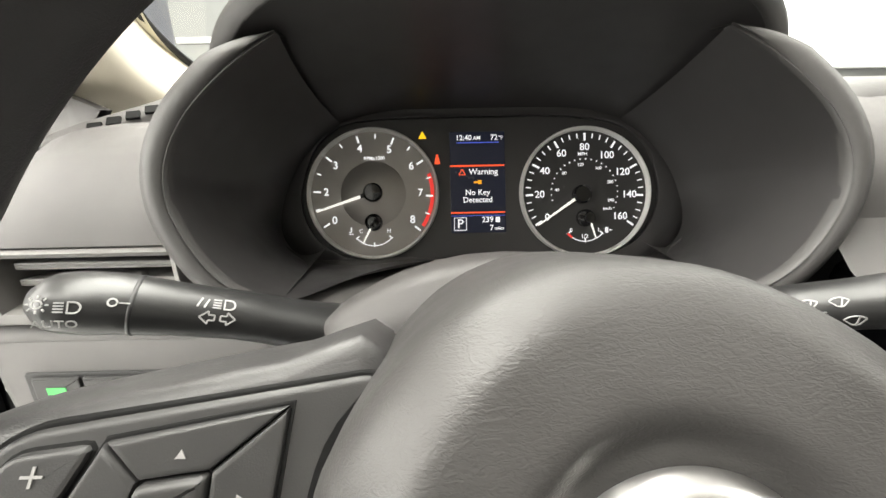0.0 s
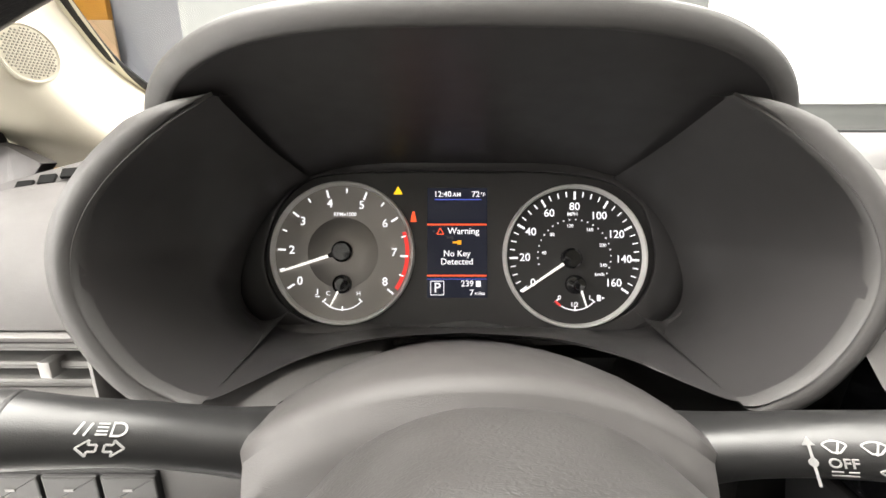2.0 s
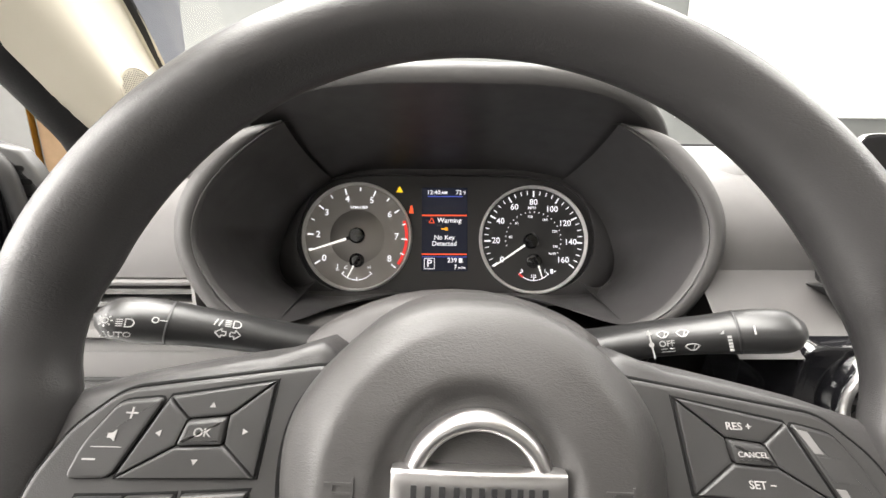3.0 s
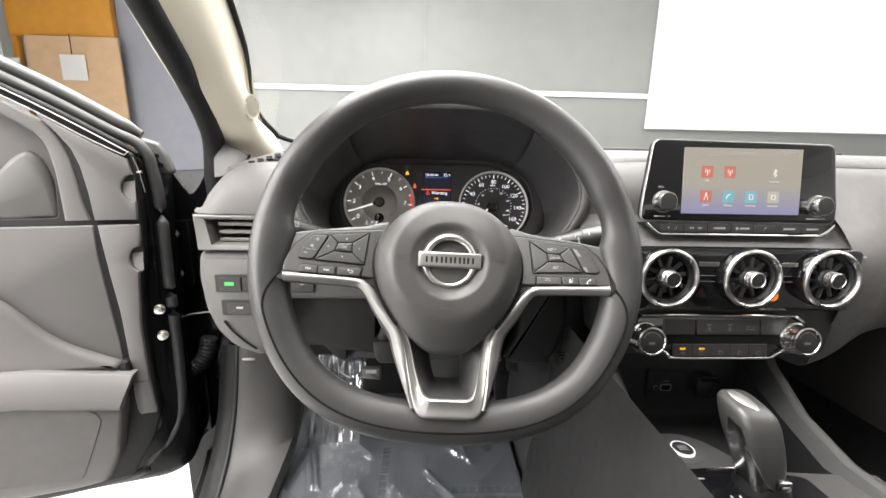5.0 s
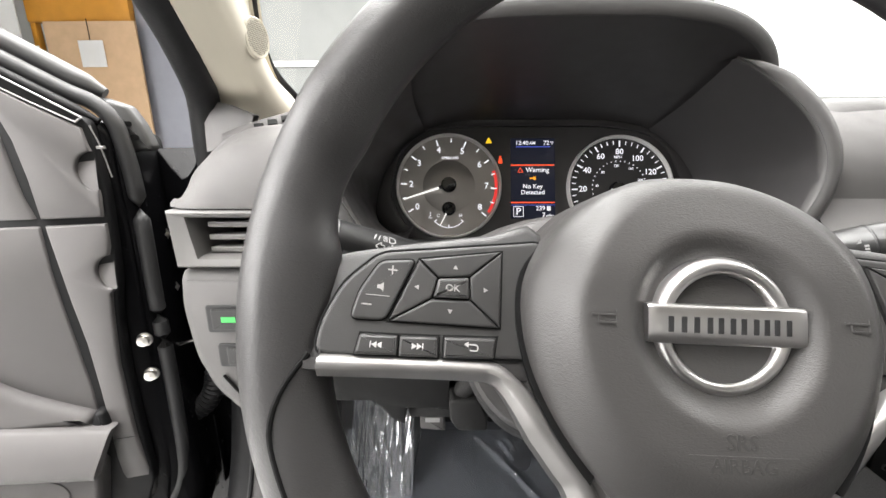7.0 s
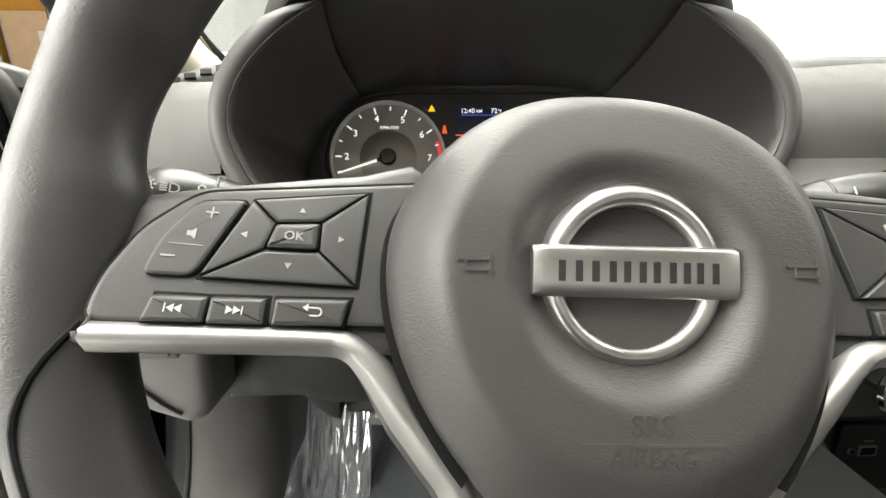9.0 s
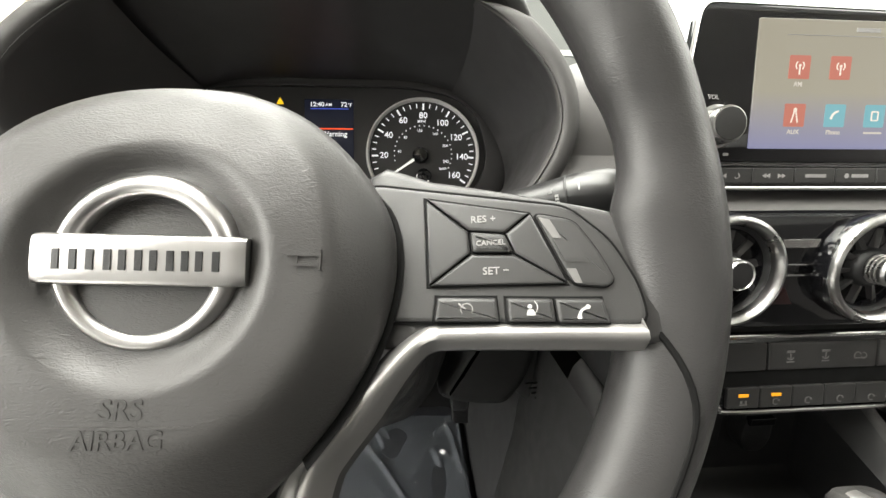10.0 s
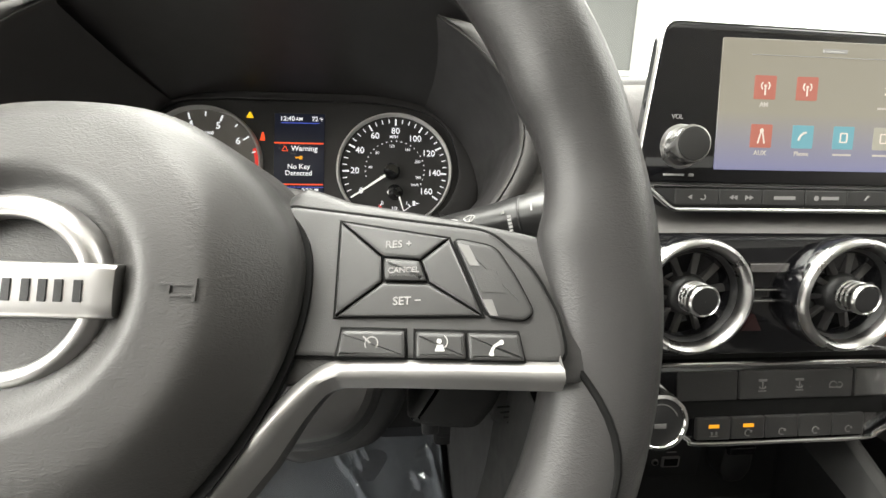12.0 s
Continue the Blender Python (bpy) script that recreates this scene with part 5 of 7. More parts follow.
# passenger side: one swept face under a raised ledge
def passenger_row(x):
    k = max(0.0, min(1.0, (x - 0.545) / 0.16))
    k = k * k * (3 - 2 * k)
    far = 0.05 * max(0.0, (x - 0.86) / 0.26) ** 2
    low = 0.668 + min(0.05, max(0.0, (x - 0.545)) * 0.25)
    out = []
    for y, z in ((0.250, 0.968), (0.236, 0.963), (0.228, 0.953), (0.216, 0.936), (0.205, 0.914), (0.193, 0.885), (0.184, 0.855), (0.180, 0.830), (0.182, 0.800), (0.190, 0.760), (0.203, 0.725), (0.214, low + 0.012), (0.222, low + 0.004), (0.235, low), (0.45, low - 0.02)):
        w = max(0.0, min(1.0, (0.93 - z) / 0.07))
        out.append((x, y - 0.047 * (1 - k) * w + far, z))
    return out


v, f = loft([passenger_row(x) for x in (0.545, 0.555, 0.57, 0.59, 0.61, 0.64, 0.67, 0.71, 0.78, 0.86, 0.95, 1.04, 1.12)], False)
link_mesh("passenger_face", v, f, SOFT, dash, "soft grey passenger face sweeping round the vents", 60)
LEDGE = [(0.86, 0.960), (0.72, 0.990), (0.62, 0.9965), (0.50, 0.9925), (0.42, 0.9885), (0.32, 0.9845), (0.280, 0.981), (0.258, 0.977), (0.245, 0.971), (0.242, 0.966), (0.256, 0.962), (0.32, 0.958)]
v, f = loft([[(x, y + dy, z - dz) for y, z in LEDGE] for x, dy, dz in ((0.205, 0.03, 0.045), (0.225, 0.012, 0.018), (0.25, 0.002, 0.002), (0.30, 0.0, 0.0), (0.40, 0.0, 0.0), (0.60, 0.0, 0.0), (0.80, 0.0, 0.0), (1.0, 0.02, 0.0), (1.12, 0.06, 0.0))], False)
link_mesh("upper_ledge", v, f, HOODM, dash, "darker grained ledge along the dashboard top", 60)

radio = thing("infotainment_unit", "gloss black infotainment unit with a lit touchscreen", "touchscreen", Matrix.Translation((0.3905, 0.1585, 0.897)) @ Matrix.Rotation(radians(90 - 8), 4, "X"))
face = rounded([(-0.1285, -0.0035), (0.139, -0.0045), (0.1385, 0.020), (0.1305, 0.0985), (-0.1150, 0.1015), (-0.1275, 0.016)], 0.009, 4)
v, f = prism(face, -0.013, 0.0, 0.002)
link_mesh("housing", v, f, GLOSS, radio, "gloss black front")
v, f = loft([[(p[0], p[1], z) for p in q] for q, z in ((face, -0.006), (face, -0.002), (inset(face, -0.0006), -0.0008), (inset(face, -0.0013), -0.0016), (inset(face, -0.0013), -0.005))], True)
link_mesh("edge_trim", v, f, SILVER, radio, "thin silver edge", 40)
# screen glow, with the beige reflected in the glass added to its colour
TOUCH = material("touchscreen_glass", (0.03, 0.03, 0.035), 0.10, coat=0.4, emit=(0.30, 0.27, 0.24), power=0.70, vary=0.0)
nt = TOUCH.node_tree
tc, gr, cr = nt.nodes.new("ShaderNodeTexCoord"), nt.nodes.new("ShaderNodeSeparateXYZ"), nt.nodes.new("ShaderNodeValToRGB")
nt.links.new(tc.outputs["Generated"], gr.inputs[0])
nt.links.new(gr.outputs["Y"], cr.inputs["Fac"])
cr.color_ramp.elements[0].color, cr.color_ramp.elements[0].position = (0.32, 0.32, 0.56, 1), 0.0
cr.color_ramp.elements[1].color, cr.color_ramp.elements[1].position = (0.52, 0.47, 0.36, 1), 0.45
nt.links.new(cr.outputs["Color"], nt.nodes["Principled BSDF"].inputs["Emission Color"])
touch = link_mesh("touchscreen", *prism(rect(-0.0760, 0.0055, 0.0855, 0.0922, 0.001), 0.0, 0.0012, 0.0003), TOUCH, radio, "warm-grey touchscreen with app tiles", 0)
# tile colours are paled to include the haze of that reflection
TILE_R, TILE_B, TILE_G = glow("tile_red", (0.60, 0.20, 0.15), 0.62), glow("tile_teal", (0.20, 0.46, 0.54), 0.7), glow("tile_sand", (0.52, 0.49, 0.41), 0.65)
SCREENINK = glow("screen_symbol", (0.90, 0.80, 0.72), 0.75)
CAPTION = glow("screen_caption", (0.72, 0.66, 0.60), 0.62)
for c, r, mt, sym in ((0, 1, TILE_R, "AM"), (1, 1, TILE_R, ""), (3, 1, TILE_R, ""), (0, 0, TILE_R, "AUX"), (1, 0, TILE_B, "Phone"), (2, 0, TILE_B, "-"), (3, 0, TILE_G, "-")):
    x, y = -0.0440 + 0.0308 * c, 0.0285 + 0.0322 * r
    k = 0.0078
    if not (r == 1 and c == 3):
        flat("app_tile", [rect(x - k, y - k, x + k, y + k, 0.001)], 0.0013, mt, touch)
    if r == 1 and c == 3:
        flat("tile_symbol", [bar(x, y - 0.005, x, y + 0.005, 0.0008), bar(x, y + 0.005, x + 0.0026, y + 0.0025, 0.0008), bar(x + 0.0026, y + 0.0025, x - 0.0026, y - 0.0025, 0.0008), bar(x, y - 0.005, x + 0.0026, y - 0.0025, 0.0008), bar(x + 0.0026, y - 0.0025, x - 0.0026, y + 0.0025, 0.0008)], 0.0016, SCREENINK, touch)
    elif r == 1:
        flat("tile_symbol", [tick(x, y, 270, 0.0, 0.005, 0.001), arc(x, y + 0.001, 0.003, 0.0008, -50, 50, 8), arc(x, y + 0.001, 0.003, 0.0008, 130, 230, 8), circle(x, y + 0.001, 0.001, 8)], 0.0016, SCREENINK, touch)
    elif sym == "AUX":
        flat("tile_symbol", [bar(x - 0.0024, y - 0.005, x, y + 0.005, 0.0009), bar(x + 0.0024, y - 0.005, x, y + 0.005, 0.0009), circle(x, y + 0.0035, 0.0014, 10)], 0.0016, SCREENINK, touch)
    elif sym == "Phone":
        flat("tile_symbol", [arc(x + 0.003, y - 0.003, 0.0060, 0.0014, 95, 175, 8)], 0.0016, SCREENINK, touch)
    else:
        flat("tile_symbol", [bar(x - 0.0025, y - 0.003, x + 0.0025, y - 0.003, 0.0009), bar(x - 0.0025, y + 0.003, x + 0.0025, y + 0.003, 0.0009), bar(x - 0.0025, y - 0.003, x - 0.0025, y + 0.003, 0.0009), bar(x + 0.0025, y - 0.003, x + 0.0025, y + 0.003, 0.0009)], 0.0016, SCREENINK, touch)
    if sym and sym != "-":
        lettering("tile_text", sym, 0.0044, (x, y - 0.0115, 0.0014), CAPTION, touch)
    elif r == 0 or c == 3:
        flat("tile_caption", [rect(x - 0.007, y - 0.0123, x + 0.007, y - 0.0110)], 0.0014, CAPTION, touch)
flat("screen_rule", [rect(-0.055, 0.0815, 0.060, 0.0820), rect(-0.004, 0.0845, 0.014, 0.0872), rect(0.058, 0.0850, 0.079, 0.0882)], 0.0013, GREYINK, touch)
for x in (-0.1005, 0.1115):
    kn = link_mesh("volume_knob" if x < 0 else "tuning_knob", *lathe([(0.0150, 0.0), (0.0150, 0.003), (0.0128, 0.004), (0.0125, 0.014), (0.0120, 0.0155), (0.0105, 0.016), (0.0102, 0.0152), (0.0001, 0.0154)], 48), VENTM, radio, "ribbed chrome knob", 40)
    kn.location = (x, 0.0205 if x < 0 else 0.0175, -0.0030)
    link_mesh("knob_cap", *lathe([(0.0112, 0.0150), (0.0108, 0.0164), (0.0100, 0.0166), (0.0001, 0.0164)], 36), CAPM, kn)
lettering("key_text", "VOL", 0.0042, (-0.1045, 0.0400, 0.0003), GREYINK, radio)
flat("key_mark", [rect(-0.112, 0.0008, -0.097, 0.0022), rect(-0.094, 0.0005, -0.090, 0.0025, 0.0008), rect(0.098, -0.0002, 0.124, 0.0012)], 0.0003, GREYINK, radio)
keybar = rounded([(-0.1225, -0.0060), (0.138, -0.0065), (0.124, -0.0215), (-0.102, -0.0205)], 0.003, 3)
v, f = prism(keybar, -0.028, 0.001, 0.001)
link_mesh("key_bar", v, f, DARK, radio)
for i in range(7):
    x0 = -0.1035 + 0.0322 * i
    v, f = prism(rect(x0, -0.0188, x0 + 0.0312, -0.0080, 0.001, 2), 0.0, 0.0020, 0.0006)
    link_mesh("radio_key", v, f, KEY, radio)
    marks = {0: [[(x0 + 0.009, -0.0135), (x0 + 0.012, -0.0118), (x0 + 0.012, -0.0152)], arc(x0 + 0.020, -0.0135, 0.0018, 0.0007, -150, 60, 8)], 1: [[(x0 + 0.007, -0.0135), (x0 + 0.010, -0.0118), (x0 + 0.010, -0.0152)], [(x0 + 0.010, -0.0135), (x0 + 0.013, -0.0118), (x0 + 0.013, -0.0152)], [(x0 + 0.025, -0.0135), (x0 + 0.022, -0.0118), (x0 + 0.022, -0.0152)], [(x0 + 0.022, -0.0135), (x0 + 0.019, -0.0118), (x0 + 0.019, -0.0152)]], 3: [circle(x0 + 0.008, -0.0135, 0.0018, 10), rect(x0 + 0.012, -0.0147, x0 + 0.025, -0.0123)], 4: [arc(x0 + 0.017, -0.0150, 0.0032, 0.0010, 95, 175, 8)]}
    flat("key_mark", marks.get(i, [rect(x0 + 0.008, -0.0147, x0 + 0.024, -0.0123)]), 0.0021, GREYINK, radio)
path = spline([(-0.1215, -0.0075, 0), (-0.111, -0.0165, 0), (-0.103, -0.0212, 0), (-0.090, -0.0222, 0), (0.0, -0.0224, 0), (0.105, -0.0226, 0), (0.120, -0.0216, 0), (0.131, -0.0145, 0), (0.138, -0.0075, 0)], 5)
v, f = tube(path, [0.0017] * 25 + [0.0019, 0.0021, 0.0024, 0.0027, 0.0030, 0.0033, 0.0034, 0.0034, 0.0033, 0.0030, 0.0026, 0.0024, 0.0022, 0.0020, 0.0018, 0.0016], 10, up=(0, 0, 1))
link_mesh("lower_trim", v, f, CHROME, radio, "bright chrome lower edge")


# round air vents
def round_vent(x, z):
    m = Matrix.Translation((x, 0.128, z)) @ Matrix.Rotation(radians(90 - 4), 4, "X")
    ob = thing("round_air_vent", "round chrome-ringed air vent with a knurled centre knob", "air vent", m, "centre air vents")
    link_mesh("ring", *lathe([(0.0316, 0.0020), (0.0320, 0.0060), (0.0330, 0.0092), (0.0350, 0.0110), (0.0370, 0.0102), (0.0382, 0.0080), (0.0385, 0.0062)], 64), VENTM, ob, "satin chrome ring", 60)
    link_mesh("outer_sleeve", *lathe([(0.0384, 0.0062), (0.0390, 0.0050), (0.0392, -0.006)], 64), GLOSS, ob, "gloss black outer sleeve", 60)
    link_mesh("inner_sleeve", *lathe([(0.0312, 0.004), (0.0290, 0.001), (0.0282, -0.012), (0.0270, -0.030), (0.0001, -0.032)], 48), DARK, ob, "", 50)
    link_mesh("inner_ring", *lathe([(0.0284, -0.004), (0.0290, 0.0005), (0.0278, 0.001), (0.0270, -0.004)], 48), GLOSS, ob, "", 50)
    blade = None
    for i in range(10):
        a = radians(36 * i + 8)
        if blade is None:
            v, f = loft([[(0.006 + 0.022 * t, -0.0010 - 0.0012 * t, 0.001 - 0.003 * t), (0.006 + 0.022 * t, 0.0010 + 0.0012 * t, 0.0 - 0.003 * t), (0.006 + 0.022 * t, 0.0035 + 0.003 * t, -0.014), (0.006 + 0.022 * t, 0.001, -0.014)] for t in (0, 0.33, 0.66, 1)], True, (True, True))
            b = link_mesh("blade", v, f, INNER, ob)
            blade = b.data
        else:
            b = new("blade", blade)
            b.parent = ob
        b.rotation_euler = (0, 0, a)
    link_mesh("hub", *lathe([(0.0150, -0.010), (0.0140, 0.000), (0.0118, 0.0035), (0.0100, 0.0042)], 32), DARK, ob, "", 50)
    prof = [(0.0112, -0.012), (0.0104, -0.006)]
    for i in range(6):
        prof += [(0.0097, -0.0045 + 0.0027 * i), (0.0104, -0.0038 + 0.0027 * i), (0.0104, -0.0028 + 0.0027 * i), (0.0097, -0.0021 + 0.0027 * i)]
    prof += [(0.0104, 0.0135), (0.0102, 0.0152), (0.0092, 0.0164), (0.0086, 0.0156)]
    kn = link_mesh("centre_knob", *lathe(prof, 40), VENTM, ob, "knurled silver knob", 40)
    link_mesh("knob_cap", *lathe([(0.0087, 0.0154), (0.0078, 0.0161), (0.0001, 0.0163)], 32), DARK, kn)
    return ob


for x in (0.288, 0.398, 0.5045):
    round_vent(x, 0.823)
hazard = thing("hazard_button", "gloss black centre bezel with chrome lines and a hazard triangle", "button")
for x0, x1 in ((0.329, 0.357), (0.440, 0.463)):
    for z, hgt in ((0.8375, 0.006), (0.8245, 0.0012), (0.8165, 0.0016)):
        v, f = upright(rect(x0, z, x1, z + hgt, 0.0005, 2), 0.1295, 0.1340, 0.0004)
        link_mesh("chrome_line", v, f, CHROME, hazard)
HAZ = material("hazard_red", (0.022, 0.006, 0.006), 0.4, vary=0.05)
v, f = upright([(0.3325, 0.7955), (0.3475, 0.7955), (0.3400, 0.8075)], 0.1298, 0.1335, 0.0003)
link_mesh("hazard_triangle", v, f, HAZ, hazard)
v, f = upright(circle(0.4325, 0.7990, 0.0062, 24), 0.1225, 0.1335, 0.001)
tagged(link_mesh("passenger_airbag_lamp", v, f, LAMPO, None, "", 40), "glowing orange round lamp beside the middle vent", "warning lamp")

# climate panel
climate = thing("climate_panel", "climate control panel with two knobs and chrome edging", "climate control", Matrix.Translation((0.373, 0.130, 0.740)) @ Matrix.Rotation(radians(90 - 10), 4, "X"))
v, f = prism(rounded([(-0.110, 0.028), (0.112, 0.028), (0.122, 0.010), (0.100, -0.018), (0.070, -0.030), (-0.064, -0.030), (-0.085, -0.020), (-0.118, 0.0)], 0.006, 3), -0.02, 0.0, 0.002)
link_mesh("face", v, f, GLOSS, climate, "gloss black face")
for x0, x1 in ((-0.078, -0.034), (-0.032, 0.0555), (0.0575, 0.0945)):
    v, f = prism(rect(x0, 0.0025, x1, 0.0235, 0.001, 2), 0.0, 0.0022, 0.0008)
    link_mesh("climate_key", v, f, KEY, climate)
for i in range(3):
    xm = -0.0150 + 0.0285 * i
    flat("key_mark", ([rect(xm - 0.0032, 0.0155, xm + 0.0032, 0.0172), arc(xm, 0.0128, 0.0026, 0.0008, 200, 340, 8), bar(xm - 0.003, 0.0085, xm + 0.003, 0.0085, 0.0008), bar(xm, 0.010, xm, 0.015, 0.0008)] if i < 2 else [arc(xm - 0.002, 0.0115, 0.0028, 0.0008, 20, 200, 10), arc(xm + 0.003, 0.0115, 0.0022, 0.0008, -160, 120, 10), bar(xm - 0.005, 0.0098, xm + 0.005, 0.0098, 0.0008)]), 0.0023, DIMINK, climate)
v, f = prism(rect(-0.080, -0.0110, 0.0965, 0.0022, 0.001, 2), -0.002, 0.0006, 0.0002)
link_mesh("key_recess", v, f, GAP, climate, "black recess between the key rows")
for i in range(5):
    x0 = -0.0637 + 0.0262 * i
    v, f = prism(rect(x0, -0.0262, x0 + 0.0255, -0.0100, 0.001, 2), 0.0, 0.0028, 0.0008)
    link_mesh("climate_key", v, f, KEY, climate)
    flat("key_mark", [bar(x0 + 0.0100, -0.0232, x0 + 0.0160, -0.0232, 0.0008), bar(x0 + 0.0105, -0.0212, x0 + 0.0120, -0.0212, 0.0022), bar(x0 + 0.0140, -0.0212, x0 + 0.0155, -0.0212, 0.0022)] if i == 0 else [arc(x0 + 0.0128, -0.0215, 0.0024, 0.0007, 40, 300, 10), circle(x0 + 0.0150, -0.0205, 0.0009, 8)], 0.0029, DIMINK, climate)
    if i < 2:
        flat("key_lamp", [rect(x0 + 0.0088, -0.0172, x0 + 0.0166, -0.0148)], 0.0030, AMBER, climate)
for pts in ([(-0.108, 0.0290, 0.002), (-0.08, 0.0292, 0.002), (0.0, 0.0290, 0.002), (0.088, 0.0288, 0.002), (0.104, 0.0275, 0.002), (0.116, 0.020, 0.002)], [(-0.080, -0.0175, 0.002), (-0.070, -0.0252, 0.002), (-0.062, -0.0288, 0.002), (0.0, -0.0292, 0.002), (0.066, -0.0288, 0.002), (0.078, -0.0250, 0.002), (0.096, -0.0150, 0.002)]):
    v, f = tube(spline(pts, 5), 0.0018, 10, up=(0, 0, 1))
    link_mesh("chrome_edge", v, f, CHROME, climate, "bright chrome edge")
for x, nm in ((-0.1045, "fan_knob"), (0.1030, "temperature_knob")):
    prof = [(0.0208, 0.0), (0.0208, 0.004)]
    for i in range(5):
        prof += [(0.0190, 0.005 + 0.003 * i), (0.0196, 0.0058 + 0.003 * i), (0.0196, 0.0070 + 0.003 * i), (0.0190, 0.0078 + 0.003 * i)]
    prof += [(0.0189, 0.0215), (0.0186, 0.0236), (0.0165, 0.0242), (0.0158, 0.0236), (0.0155, 0.0222)]
    kn = link_mesh(nm, *lathe(prof, 56), CHROME, climate, "ribbed chrome rotary knob", 40)
    kn.location = (x, -0.001, 0.0)
    link_mesh("knob_cap", *lathe([(0.0157, 0.0222), (0.0148, 0.0228), (0.0001, 0.0226)], 40), DARK, kn)
    flat("knob_mark", [rect(-0.004, -0.004, 0.004, -0.001), arc(0, 0, 0.012, 0.0008, 20, 160, 14)], 0.0229, DIMINK, kn)


# ---------------------------------------------------------------- centre console
CONSOLEM = material("console_plastic", (0.047, 0.0455, 0.045), 0.5, bump=0.3, scale=1300, leather=True, vary=0.08)
console = thing("centre_console", "dark grey centre console with an open tray", "console")
def ridge(sections, label):
    rows = []
    for y, x, z in sections:
        rows.append([(x + dx, y, zz) for dx, zz in ((-0.045, 0.30), (-0.036, z - 0.06), (-0.024, z - 0.014), (-0.014, z - 0.002), (-0.006, z), (0.001, z - 0.004), (0.007, z - 0.014), (0.013, z - 0.035), (0.018, 0.545))])
    v, f = loft(rows, False)
    return link_mesh("side_wall", v, f, CONSOLEM, console, label, 50)


ridge([(0.22, 0.256, 0.708), (0.148, 0.256, 0.668), (0.10, 0.253, 0.651), (0.065, 0.249, 0.640), (0.016, 0.244, 0.630), (-0.03, 0.240, 0.626), (-0.2, 0.238, 0.622), (-0.5, 0.238, 0.622)], "grey side wall")
rows = []
for y, xo, zo, xf, zf in ((0.24, 0.545, 0.690, 0.497, 0.672), (0.20, 0.5335, 0.6576, 0.485, 0.648), (0.125, 0.521, 0.622, 0.478, 0.626), (0.048, 0.513, 0.606, 0.471, 0.607), (-0.1, 0.515, 0.605, 0.49, 0.606), (-0.5, 0.515, 0.605, 0.49, 0.606)):
    rows.append([(x, y, z) for x, z in ((xf - 0.004, 0.545), (xf, zf - 0.004), (xf + 0.35 * (xo - xf), 0.5 * (zf + zo)), (xo - 0.016, zo + 0.001), (xo - 0.008, zo + 0.003), (xo, zo), (xo + 0.004, zo - 0.010), (xo + 0.006, zo - 0.05), (xo + 0.010, 0.30))])
link_mesh("side_wall", *loft([r[3:] for r in rows], False), CONSOLEM, console, "slim grey side wall", 50)
# inner slope of the same wall, its shadow put in as black
link_mesh("shaded_tray_side", *loft([r[:4] for r in rows], False), DARK, console, "dark inner side of the tray", 50)
v, f = loft([[(x, y, z) for x in (0.250, 0.39, 0.53)] for y, z in ((0.232, 0.720), (0.222, 0.60), (0.216, 0.566), (0.206, 0.558), (0.02, 0.558))], False)
link_mesh("tray", v, f, DARK, console, "dark open tray", 40)
front = spline([(0.255, 0.108), (0.290, 0.114), (0.325, 0.114), (0.352, 0.097), (0.372, 0.068), (0.400, 0.047), (0.450, 0.040), (0.525, 0.036)], 4)
v, f = prism([tuple(p) for p in front] + [(0.525, -0.5), (0.255, -0.5)], 0.54, 0.604, 0.004)
link_mesh("plateau", v, f, CONSOLEM, console, "grey raised deck", 40)
v, f = upright(rect(0.338, 0.592, 0.400, 0.640, 0.002), 0.2185, 0.225, 0.0006)
link_mesh("socket_plate", v, f, DARK, console)
start = thing("start_button", "round push-start button with a white ring", "button", Matrix.Translation((0.311, 0.079, 0.604)))
link_mesh("collar", *lathe([(0.026, -0.003), (0.0245, 0.0006), (0.0160, 0.0012)], 48), CONSOLEM, start)
link_mesh("ring", *lathe([(0.0145, 0.001), (0.0142, 0.004), (0.0129, 0.0045), (0.0126, 0.003)], 48), WHITEINK, start, "bright ring", 40)
link_mesh("push_cap", *lathe([(0.0127, 0.003), (0.0122, 0.0040), (0.0001, 0.0042)], 40), DARK, start)
flat("cap_mark", [rect(-0.006, 0.0026, 0.006, 0.0042), rect(-0.006, -0.0006, 0.006, 0.001), rect(-0.006, -0.0038, 0.006, -0.0022)], 0.0044, GREYINK, start)
port = thing("usb_port", "usb socket and small round jack", "socket")
for nm, poly, mt, y in (("usb_frame", rect(0.3595, 0.6045, 0.3785, 0.6165, 0.002), SILVER, 0.2120), ("usb_slot", rect(0.3620, 0.6065, 0.3760, 0.6145, 0.0005), GAP, 0.2112), ("jack_ring", circle(0.3527, 0.6105, 0.0036, 20), SILVER, 0.2120), ("jack_hole", circle(0.3527, 0.6105, 0.0022, 20), GAP, 0.2112), ("usb_symbol", rect(0.3640, 0.6205, 0.3740, 0.6220), GREYINK, 0.2132)):
    v, f = upright(poly, y + 0.005, 0.222, 0.0004)
    link_mesh(nm, v, f, mt, port)
flap = thing("power_socket_cover", "black flip cover of a power socket", "socket")
v, f = upright(rounded([(0.412, 0.637), (0.443, 0.637), (0.445, 0.610), (0.437, 0.595), (0.419, 0.595), (0.410, 0.610)], 0.006, 3), 0.203, 0.228, 0.004)
link_mesh("flap", v, f, DARK, flap)
v, f = upright(rect(0.414, 0.6305, 0.441, 0.6385, 0.001), 0.200, 0.206, 0.001)
link_mesh("hinge", v, f, GLOSS, flap)

# gear selector
plate = thing("selector_plate", "gloss black selector plate with a silver edge", "selector plate")
